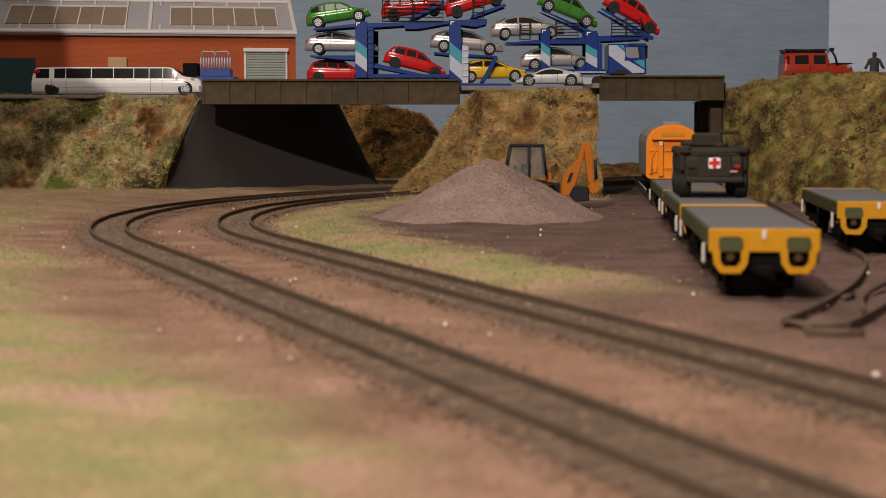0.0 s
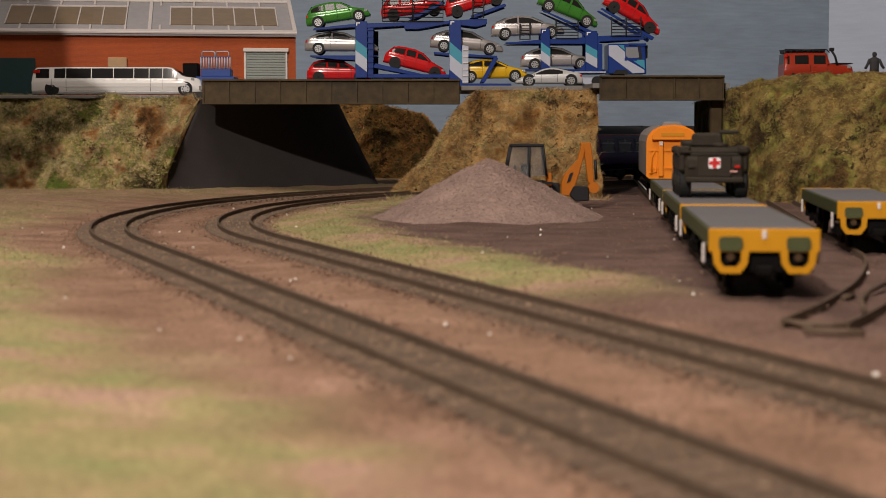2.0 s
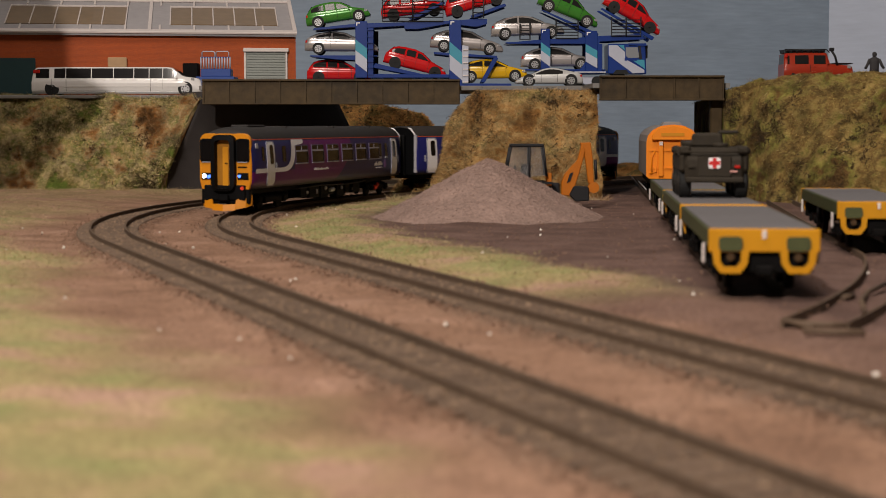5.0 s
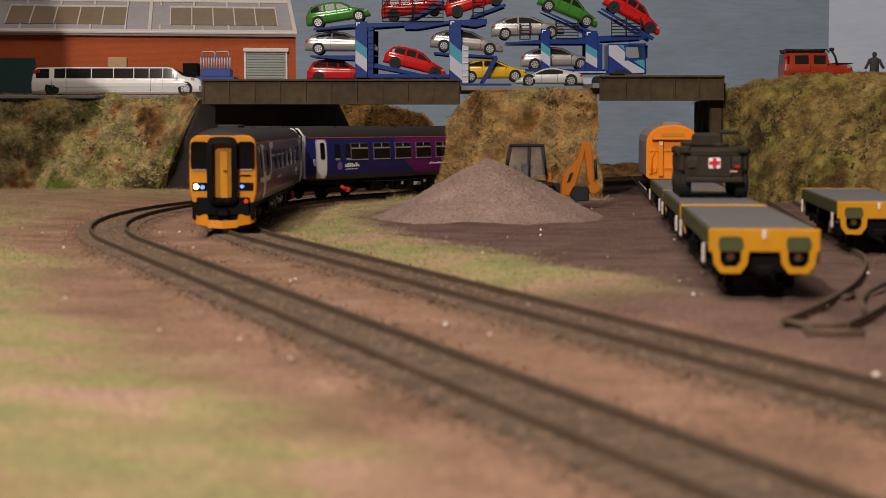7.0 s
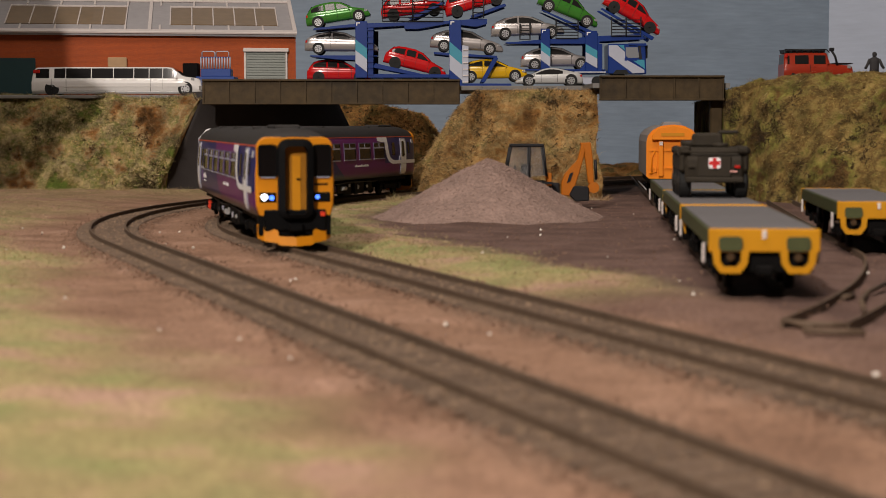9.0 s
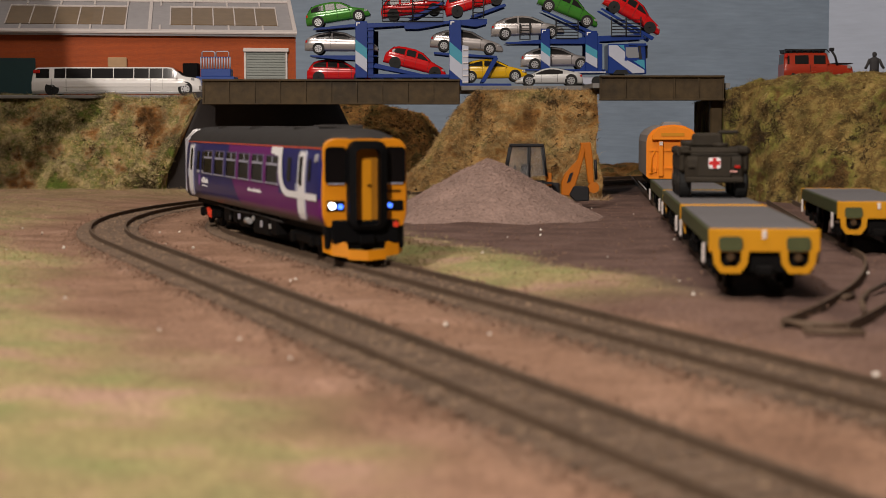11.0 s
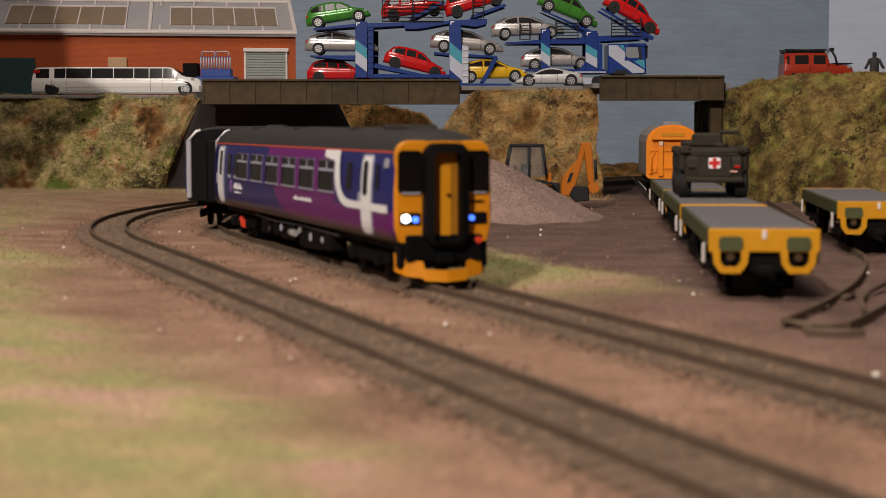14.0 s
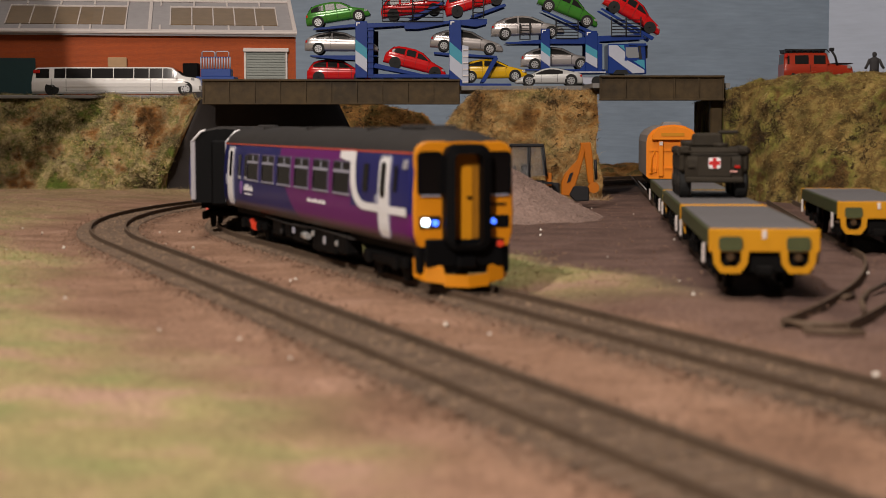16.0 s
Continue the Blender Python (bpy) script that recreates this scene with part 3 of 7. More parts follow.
# ---- the train ----
M_SKIN_ROOF = material("train_roof_grey", (0.026, 0.023, 0.022), 0.7, 0, 0.25, 150, 0.1)
M_YELLOW = material("train_end_yellow", (0.56, 0.205, 0.006), 0.4, 0, 0.06, 200, 0.05)
M_DOORYEL = material("gangway_door_ochre", (0.52, 0.215, 0.005), 0.5, 0, 0.08, 200, 0.05)
# door ochre with the gangway recess's shade put into the colour
M_DOORSHADE = material("gangway_shaded_ochre", (0.27, 0.110, 0.004), 0.6, 0, 0.2, 200, 0.05)
M_BLACK = material("train_black", (0.0025, 0.0025, 0.003), 0.6, 0, 0.2, 300, 0.1, spec=0.10)
M_UNDER = material("underframe_dirt_black", (0.0035, 0.003, 0.003), 0.7, 0, 0.3, 300, 0.2, spec=0.10)
M_GLASS = material("dark_model_glazing", (0.006, 0.005, 0.005), 0.12, 0, 0.0, spec=0.18)
M_WHITE = material("white_livery_paint", (0.80, 0.79, 0.81), 0.4, 0, 0.05, 300)
M_FRAME = material("pale_window_frame", (0.34, 0.34, 0.42), 0.4, 0.1, 0.05, 300)
M_RUBBER = material("violet_grey_window_rubber", (0.10, 0.08, 0.14), 0.5, 0, 0.05, 300)
M_SEAL = material("light_grey_window_edge", (0.33, 0.32, 0.35), 0.4, 0, 0.05, 300)
M_BADGE = material("violet_badge", (0.22, 0.10, 0.34), 0.4, 0, 0.1, 300)
M_ORANGE = material("orange_cantrail_line", (0.55, 0.085, 0.022), 0.45, 0, 0.05, 300)
M_RED = material("red_bogie_fitting", (0.65, 0.05, 0.02), 0.45, 0, 0.05, 300)
M_STEEL = material("bright_underframe_fitting", (0.55, 0.55, 0.55), 0.35, 0.6, 0.1, 300)
M_LAMP = glow("headlamp_white", (0.75, 0.86, 1.0), 7.0)
M_LAMPB = glow("marker_lamp_blue", (0.06, 0.17, 1.0), 2.6)


def livery():
    """Dark blue coach sides, purple in the middle behind a curved edge, with a dull grey skirt."""
    m = bpy.data.materials.new("coach_side_livery")
    m.use_nodes = True
    nt = m.node_tree
    b = nt.nodes["Principled BSDF"]
    b.inputs["Roughness"].default_value = 0.28
    b.inputs["Specular IOR Level"].default_value = 0.14
    tc = nt.nodes.new("ShaderNodeTexCoord")
    sep = nt.nodes.new("ShaderNodeSeparateXYZ")
    nt.links.new(tc.outputs["Object"], sep.inputs[0])

    def math_node(op, a, c):
        n = nt.nodes.new("ShaderNodeMath")
        n.operation = op
        for k, v in ((0, a), (1, c)):
            if isinstance(v, (int, float)):
                n.inputs[k].default_value = v
            else:
                nt.links.new(v, n.inputs[k])
        return n.outputs[0]

    x, z = sep.outputs[0], sep.outputs[2]
    # rear edge leans forward as it goes down and rounds off
    drop = math_node("SUBTRACT", 0.043, z)
    lean = math_node("MULTIPLY", math_node("POWER", math_node("MULTIPLY", drop, 40.0), 2.0), 0.026)
    rear = math_node("GREATER_THAN", x, math_node("ADD", lean, -0.032))
    # ahead of the windows the purple only lies below the white band
    low = math_node("LESS_THAN", z, 0.0236)
    front = math_node("LESS_THAN", x, 0.078)
    ahead_ok = math_node("MAXIMUM", low, front)
    fac = math_node("MULTIPLY", rear, ahead_ok)
    mx = nt.nodes.new("ShaderNodeMix")
    mx.data_type = "RGBA"
    mx.inputs["A"].default_value = (0.017, 0.018, 0.120, 1)
    mx.inputs["B"].default_value = (0.135, 0.012, 0.140, 1)
    nt.links.new(fac, mx.inputs["Factor"])
    sk = nt.nodes.new("ShaderNodeMapRange")
    sk.inputs["From Min"].default_value, sk.inputs["From Max"].default_value = 0.0142, 0.0172
    nt.links.new(z, sk.inputs["Value"])
    mx2 = nt.nodes.new("ShaderNodeMix")
    mx2.data_type = "RGBA"
    mx2.inputs["A"].default_value = (0.016, 0.014, 0.016, 1)
    nt.links.new(mx.outputs["Result"], mx2.inputs["B"])
    nt.links.new(sk.outputs[0], mx2.inputs["Factor"])
    nt.links.new(mx2.outputs["Result"], b.inputs["Base Color"])
    return m


M_LIVERY = livery()
HALF = 0.150
SHORT = 0.98
BW = 0.0172


def body_ring(x, w=1.0, top=0.0505, lift=0.0):
    """Cross-section of the coach shell: tumblehome sides, domed roof. Heights above the rail."""
    side = [(0.0158, 0.0136), (0.0170, 0.018), (0.0172, 0.024), (0.0171, 0.031), (0.0165, 0.0385), (0.0157, 0.0430)]
    roof = [(0.0143, 0.0457), (0.0118, 0.0479), (0.0080, 0.0495), (0.0040, 0.0503), (0.0, 0.0505)]
    half = side + [(a, 0.0430 + (b - 0.0430) * (top - 0.0430) / 0.0075) for a, b in roof]
    pts = [(x, -a * w, b) for a, b in half] + [(x, a * w, b) for a, b in half[-2::-1]]
    return pts


def side_y(z):
    """Half width of the coach side at a height."""
    tab = [(0.0136, 0.0158), (0.018, 0.0170), (0.024, 0.0172), (0.031, 0.0171), (0.0385, 0.0165), (0.0430, 0.0157)]
    for (z0, y0), (z1, y1) in zip(tab, tab[1:]):
        if z <= z1:
            return y0 + (y1 - y0) * (z - z0) / (z1 - z0)
    return tab[-1][1]


def on_side(outline, sgn, proud, thick=0.0006):
    """A flat shape (x, z) laid on the curved coach side, with a little depth."""
    bm = bmesh.new()
    hi = [bm.verts.new((x, sgn * (side_y(z) + proud), z)) for x, z in outline]
    lo = [bm.verts.new((x, sgn * (side_y(z) + proud - thick), z)) for x, z in outline]
    n = len(outline)
    bm.faces.new(hi)
    for i in range(n):
        bm.faces.new((hi[i], lo[i], lo[(i + 1) % n], hi[(i + 1) % n]))
    bmesh.ops.triangulate(bm, faces=[f for f in bm.faces if len(f.verts) > 4])
    bmesh.ops.recalc_face_normals(bm, faces=bm.faces[:])
    return bm


def panel_on_side(x0, x1, z0, z1, r, sgn, proud, n=12):
    """A round-cornered leaf that follows the curve of the coach side."""
    bm = bmesh.new()
    prev = None
    for k in range(n + 1):
        z = z0 + (z1 - z0) * k / n
        e = min(z - z0, z1 - z)
        cut = r - math.sqrt(max(0.0, r * r - (r - e) ** 2)) if e < r else 0.0
        y = sgn * (side_y(z) + proud)
        row = [bm.verts.new((x, y, z)) for x in (x0 + cut, x1 - cut)]
        if prev:
            bm.faces.new((prev[0], prev[1], row[1], row[0]))
        prev = row
    bmesh.ops.recalc_face_normals(bm, faces=bm.faces[:])
    bmesh.ops.solidify(bm, geom=bm.faces[:], thickness=0.0001)
    return bm


def rounded(x0, x1, z0, z1, r, n=3):
    pts = []
    for cx, cz, a0 in ((x1 - r, z1 - r, 0), (x0 + r, z1 - r, 90), (x0 + r, z0 + r, 180), (x1 - r, z0 + r, 270)):
        for k in range(n + 1):
            a = radians(a0 + 90 * k / n)
            pts.append((cx + r * math.cos(a), cz + r * math.sin(a)))
        for k in range(1, 6):
            if a0 == 90:
                pts.append((x0, z1 - r + (z0 - z1 + 2 * r) * k / 6))
            if a0 == 270:
                pts.append((x1, z0 + r + (z1 - z0 - 2 * r) * k / 6))
    return pts


def ring_on_side(x0, x1, z0, z1, r, w, sgn, proud):
    """A rounded frame on the coach side."""
    bm = bmesh.new()
    o, i = rounded(x0, x1, z0, z1, r), rounded(x0 + w, x1 - w, z0 + w, z1 - w, max(r - w, 0.0002))
    vo = [bm.verts.new((x, sgn * (side_y(z) + proud), z)) for x, z in o]
    vi = [bm.verts.new((x, sgn * (side_y(z) + proud), z)) for x, z in i]
    vb = [bm.verts.new((x, sgn * (side_y(z) - 0.0003), z)) for x, z in o]
    n = len(o)
    for k in range(n):
        q = (k + 1) % n
        bm.faces.new((vo[k], vo[q], vi[q], vi[k]))
        bm.faces.new((vb[k], vb[q], vo[q], vo[k]))
    bmesh.ops.recalc_face_normals(bm, faces=bm.faces[:])
    return bm


def ring_x(y0, y1, z0, z1, r, w, xa, xb):
    """A rounded frame standing across the track."""
    bm = bmesh.new()
    o, i = rounded(y0, y1, z0, z1, r), rounded(y0 + w, y1 - w, z0 + w, z1 - w, max(r - w, 0.0002))
    rows = [[bm.verts.new((x, y, z)) for y, z in q] for q, x in ((o, xa), (o, xb), (i, xb), (i, xa))]
    n = len(o)
    for a, b in zip(rows, rows[1:]):
        for k in range(n):
            bm.faces.new((a[k], a[(k + 1) % n], b[(k + 1) % n], b[k]))
    bmesh.ops.recalc_face_normals(bm, faces=bm.faces[:])
    return bm


def thing_part(name, parent):
    """A thin black plate that carries the pieces of a part."""
    return part(name, block(0.1488, 0.1500, -0.0060, 0.0060, 0.0130, 0.0440), M_BLACK, parent)


def build_coach(label):
    c = thing("railcar_coach", pose(0, 0, 0), label, "railcar", "two-car train")
    # shell: sides and roof
    secs = [body_ring(-HALF, 0.95, 0.0495)] + [body_ring(x) for x in (-HALF + 0.002, -0.10, -0.05, 0.0, 0.05, 0.10, 0.128)] + [body_ring(0.140, 0.995, 0.0502), body_ring(0.1465, 0.975, 0.0492), body_ring(0.1495, 0.95, 0.0478), body_ring(0.1505, 0.91, 0.0464)]
    bm = loft(secs)
    for f in bm.faces:
        cz = f.calc_center_median()
        if cz.x > 0.1490:
            f.material_index = 1 if cz.z < 0.0440 else 2
        elif f.normal.x < -0.7:
            f.material_index = 3
        elif cz.z > 0.0432:
            f.material_index = 2
        else:
            f.material_index = 0
        f.smooth = abs(f.normal.x) < 0.9
    part("body_shell", bm, [M_LIVERY, M_YELLOW, M_SKIN_ROOF, M_BLACK], c, "blue and purple sides under a dark grey roof")
    for sgn in (-1, 1):
        part("cantrail_line", on_side([(-HALF + 0.002, 0.0424), (0.1460, 0.0424), (0.1460, 0.0429), (-HALF + 0.002, 0.0429)], sgn, 0.00018), M_ORANGE, c, "thin orange line below the roof")
        # six windows with a top light each
        for k in range(6):
            x1 = HALF - 0.300 * (0.239 + 0.1 * k)
            x0 = x1 - 0.0222
            w = part("window", on_side(rounded(x0, x1, 0.0274, 0.0385, 0.0009), sgn, 0.00030), M_GLASS, c, "dark glazed coach window")
            part("window_frame", ring_on_side(x0 - 0.0004, x1 + 0.0004, 0.0270, 0.0389, 0.0010, 0.0006, sgn, 0.00045), M_RUBBER, w)
            part("transom", on_side([(x0, 0.0346), (x1, 0.0346), (x1, 0.0356), (x0, 0.0356)], sgn, 0.00045), M_FRAME, w)
            part("sill_strip", on_side([(x0 - 0.0002, 0.0268), (x1 + 0.0002, 0.0268), (x1 + 0.0002, 0.0274), (x0 - 0.0002, 0.0274)], sgn, 0.00050), M_FRAME, w)
            part("mullion", on_side([((x0 + x1) / 2 - 0.0004, 0.0355), ((x0 + x1) / 2 + 0.0004, 0.0355), ((x0 + x1) / 2 + 0.0004, 0.0386), ((x0 + x1) / 2 - 0.0004, 0.0386)], sgn, 0.00045), M_FRAME, w)
        for a, b in ((-0.1005, -0.0950), (-0.1145, -0.1085)):
            w = part("window", on_side(rounded(a, b, 0.0285, 0.0380, 0.0008), sgn, 0.00028), M_GLASS, c, "narrow dark window")
            part("sill_strip", on_side([(a + 0.0005, 0.0270), (b - 0.0005, 0.0270), (b - 0.0005, 0.0284), (a + 0.0005, 0.0284)], sgn, 0.00045), M_SEAL, w)
        # white doors with a dark window each
        for a, b in ((0.1150, 0.1270), (-0.1375, -0.1255)):
            d = part("door", panel_on_side(a, b, 0.0150, 0.0412, 0.0022, sgn, 0.00034), M_WHITE, c, "white coach door")
            part("door_window", panel_on_side(*((a + 0.0022, b - 0.0042) if a > 0 else (a + 0.0042, b - 0.0022)), 0.0278, 0.0394, 0.0012, sgn, 0.00050), M_GLASS, d)
            part("door_edge", ring_on_side(a - 0.0005, b + 0.0005, 0.0146, 0.0416, 0.0024, 0.0006, sgn, 0.00040), M_FRAME, d)
            part("grab_rail", on_side(rounded(a - 0.0040, a - 0.0020, 0.0235, 0.0285, 0.0008), sgn, 0.00040), M_FRAME, d)
        part("corner_plate", on_side(rounded(0.1405, 0.1440, 0.0375, 0.0405, 0.0006), sgn, 0.00035), M_SEAL, c, "small pale plate at the cab corner")
        part("cab_window", on_side(rounded(0.1315, 0.1350, 0.0300, 0.0385, 0.0010), sgn, 0.00028), M_GLASS, c)
        part("vestibule_window", on_side(rounded(0.0955, 0.1015, 0.0290, 0.0385, 0.0010), sgn, 0.00028), M_GLASS, c)
        # white swoosh: a band down behind the door that turns into a line to the cab
        outer, inner = [], []
        for k in range(25):
            u = k / 24
            a = radians(90 * u)
            z = 0.0424 - 0.0196 * math.sin(a)
            outer.append(((0.0640 if z > 0.0391 else 0.0792) + 0.020 * (1 - math.cos(a)) ** 1.5, z))
            inner.append((0.0850 + 0.0050 * u + 0.0130 * (1 - math.cos(a)) ** 2.2, 0.0424 - 0.0170 * math.sin(a)))
        sw = bmesh.new()
        seq = list(zip(outer, inner)) + [((0.1465, 0.0228), (0.1465, 0.0254))]
        prev = None
        for (ox, oz), (ix, iz) in seq:
            pair = (sw.verts.new((ox, sgn * (side_y(oz) + 0.00042), oz)), sw.verts.new((ix, sgn * (side_y(iz) + 0.00042), iz)))
            if prev:
                sw.faces.new((prev[0], pair[0], pair[1], prev[1]))
            prev = pair
        bmesh.ops.recalc_face_normals(sw, faces=sw.faces[:])
        part("livery_swoosh", sw, M_WHITE, c, "curved white band painted on the side")
        # lettering too small to read, and a round badge
        rl = random.Random(9)
        for a, b, z, h, n in ((0.0165, 0.045, 0.0222, 0.0013, 13), (-0.1020, -0.0830, 0.0222, 0.0022, 7), (-0.1010, -0.0850, 0.0204, 0.0006, 6)):
            w = (b - a) / n
            for k in range(n):
                hk = h * rl.choice((0.8, 0.8, 1.25))
                part("lettering_bar", block(a + w * k, a + w * (k + 0.78), sgn * side_y(z) - 0.00014, sgn * side_y(z) + 0.00014, z, z + hk), M_WHITE, c, "small white lettering bar")
        badge = disc(0.0030, -0.0002, 0.0002, 16)
        for v in badge.verts:
            v.co += Vector((-0.1085, sgn * 0.0171, 0.0232))
        part("badge", badge, M_BADGE, c, "round pale violet badge")
    # cab end
    fx = 0.1506
    face = prism(rounded(-0.0158, 0.0158, 0.0150, 0.0464, 0.0045, 5), fx - 0.003, fx, "x", 0.0004)
    part("cab_front", face, M_YELLOW, c, "warning-yellow cab end")
    # open gangway: a black bellows ring round a recessed ochre door, its shade painted in, with a lighter leaf
    gang = thing_part("gangway", c)
    bm = bmesh.new()
    ro, ri = rounded(-0.0072, 0.0072, 0.0125, 0.0456, 0.0040, 5), rounded(-0.0046, 0.0046, 0.0140, 0.0425, 0.0020, 5)
    rings = [[bm.verts.new((x, y, z)) for y, z in r] for r, x in ((ro, fx - 0.001), (ro, fx + 0.0044), (ri, fx + 0.0050), (ri, fx + 0.0002))]
    for ra, rb in zip(rings, rings[1:]):
        for k in range(len(ra)):
            q = (k + 1) % len(ra)
            bm.faces.new((ra[k], ra[q], rb[q], rb[k]))
    bmesh.ops.recalc_face_normals(bm, faces=bm.faces[:])
    part("bellows", bm, M_BLACK, gang, "black rubber gangway surround")
    part("gangway_door", prism(rounded(-0.0046, 0.0046, 0.0140, 0.0425, 0.0020, 5), fx, fx + 0.0004, "x"), M_DOORSHADE, gang, "ochre gangway door, coloured darker for the recess's shade")
    part("door_leaf", prism(rounded(-0.0012, 0.0022, 0.0150, 0.0385, 0.0004), fx + 0.0004, fx + 0.0008, "x"), M_DOORYEL, gang, "brighter yellow door panel")
    part("door_catch", block(fx + 0.0008, fx + 0.0014, 0.0006, 0.0020, 0.0285, 0.0292), M_BLACK, gang)
    part("jumper_panel", block(fx - 0.001, fx + 0.0012, -0.0128, 0.0128, 0.0070, 0.0160, 0.0006), M_BLACK, c, "black recess behind the coupler")
    for sgn in (-1, 1):
        y0, y1 = sorted((sgn * 0.0076, sgn * 0.0148))
        part("screen_seal", ring_x(y0 - 0.0005, y1 + 0.0005, 0.0293, 0.0433, 0.0018, 0.0007, fx, fx + 0.0007), M_BLACK, c)
        win = part("windscreen", prism(rounded(y0, y1, 0.0298, 0.0428, 0.0014), fx, fx + 0.0004, "x"), M_GLASS, c, "dark cab windscreen")
        part("wiper", block(fx + 0.0004, fx + 0.0009, y0 + 0.0006, y1 - 0.0006, 0.0293, 0.0298), M_FRAME, win)
        hb = part("light_box", block(fx - 0.001, fx + 0.0006, y0 + 0.0002, y1 - 0.0002, 0.0192, 0.0232, 0.0003), M_BLACK, c)
        lamp_y = sgn * 0.0128 if sgn < 0 else sgn * 0.0092
        hd = disc(0.0013 if sgn < 0 else 0.0009, -0.0004, 0.0004, 16)
        for v in hd.verts:
            v.co = Vector((fx + 0.0008 + v.co.y, lamp_y + v.co.x, 0.0213 + v.co.z))
        part("headlamp", hd, M_LAMP if sgn < 0 else M_LAMPB, hb, "glowing white headlamp" if sgn < 0 else "small blue marker lamp")
        if sgn < 0:
            hd = disc(0.0010, -0.0004, 0.0004, 16)
            for v in hd.verts:
                v.co = Vector((fx + 0.0008 + v.co.y, -0.0097 + v.co.x, 0.0210 + v.co.z))
            part("marker_lamp", hd, M_LAMPB, hb, "small blue marker lamp")
        if sgn > 0:
            tl = disc(0.0011, -0.0004, 0.0004, 12)
            for v in tl.verts:
                v.co = Vector((fx + 0.0018 + v.co.y, 0.0112 + v.co.x, 0.0142 + v.co.z))
            part("tail_lamp", tl, M_RED, c, "small red tail lamp")
            part("number_bar", block(fx, fx + 0.0003, 0.0080, 0.0136, 0.0262, 0.0270), M_UNDER, c, "dark unreadable number")
    part("buffer_beam", block(fx - 0.006, fx - 0.0002, -0.0150, 0.0150, 0.0050, 0.0150, 0.0006), M_BLACK, c)
    part("coupler", block(fx - 0.003, fx + 0.0035, -0.003, 0.003, 0.0068, 0.0105, 0.0006), M_BLACK, c)
    # snowplough: a folded plate, lower in the middle
    pl = bmesh.new()
    prof = [(-0.0152, 0.0040, 0.0100, -0.0030), (-0.0128, 0.0028, 0.0092, 0.0004), (-0.0074, 0.0020, 0.0074, 0.0024), (-0.0070, 0.0012, 0.0050, 0.0028), (0.0, 0.0008, 0.0046, 0.0042), (0.0070, 0.0012, 0.0050, 0.0028), (0.0074, 0.0020, 0.0074, 0.0024), (0.0128, 0.0028, 0.0092, 0.0004), (0.0152, 0.0040, 0.0100, -0.0030)]
    loft([[(fx + q, y, z0), (fx + q - 0.0006, y, z1), (fx + q - 0.0018, y, z1), (fx + q - 0.0012, y, z0)] for y, z0, z1, q in prof], True, pl)
    part("snowplough", pl, M_YELLOW, c, "yellow snowplough under the cab")
    # inner end: gangway bellows
    part("inner_gangway", block(-HALF - 0.0035, -HALF + 0.001, -0.0062, 0.0062, 0.0125, 0.0440, 0.001), M_BLACK, c)
    for sgn in (-1, 1):
        part("end_pillar", block(-HALF - 0.0006, -HALF + 0.0012, sgn * 0.0150 - 0.0012, sgn * 0.0150 + 0.0012, 0.0150, 0.0440, 0.0004), M_SEAL, c, "pale grey end pillar")
        part("end_roof_strip", rod([(-HALF - 0.0004, sgn * 0.0152, 0.0436), (-HALF - 0.0004, sgn * 0.0112, 0.0482), (-HALF - 0.0004, sgn * 0.0090, 0.0489)], 0.0006, 6), M_WHITE, c, "white slanted strip under the roof end")
    # roof details
    for x in (-0.1, -0.02, 0.07):
        part("roof_rib", block(x - 0.0006, x + 0.0006, -0.0085, 0.0085, 0.0494, 0.0507, 0.0002), M_SKIN_ROOF, c)
    part("roof_pod", block(0.100, 0.128, -0.0055, 0.0055, 0.0498, 0.0515, 0.0006), M_SKIN_ROOF, c)
    # underframe
    part("underframe", block(-0.140, 0.140, -0.0125, 0.0125, 0.0105, 0.0140), M_UNDER, c)
    rng = random.Random(5)
    x = -0.060
    while x < 0.060:
        w = rng.uniform(0.010, 0.020)
        for sgn in (-1, 1):
            y0, y1 = sorted((sgn * 0.0075, sgn * rng.uniform(0.0125, 0.0140)))
            part("equipment_box", block(x, x + w, y0, y1, rng.uniform(0.0026, 0.0052), 0.0125, 0.0007), M_UNDER, c)
        x += w + rng.uniform(0.002, 0.005)
    for sgn in (-1, 1):
        for x, z, h, mat in ((0.0125, 0.0085, 0.0022, M_STEEL), (0.0300, 0.0065, 0.0030, M_SEAL), (-0.0200, 0.0075, 0.0026, M_FRAME), (0.0480, 0.0070, 0.0020, M_STEEL), (-0.0420, 0.0060, 0.0022, M_SKIN_ROOF)):
            part("valve", block(x, x + 0.0022, sgn * 0.0142 - 0.0005, sgn * 0.0142 + 0.0005, z, z + h, 0.0003), mat, c)
        part("cable_run", rod([(-0.072, sgn * 0.0138, 0.0118), (-0.03, sgn * 0.0138, 0.0108), (0.02, sgn * 0.0138, 0.0118), (0.072, sgn * 0.0138, 0.0110)], 0.0005, 6), M_SKIN_ROOF, c)
        part("air_tank", rod([(-0.002, sgn * 0.0142, 0.0080), (0.006, sgn * 0.0142, 0.0080)], 0.0014), M_STEEL, c, "bright metal tank")
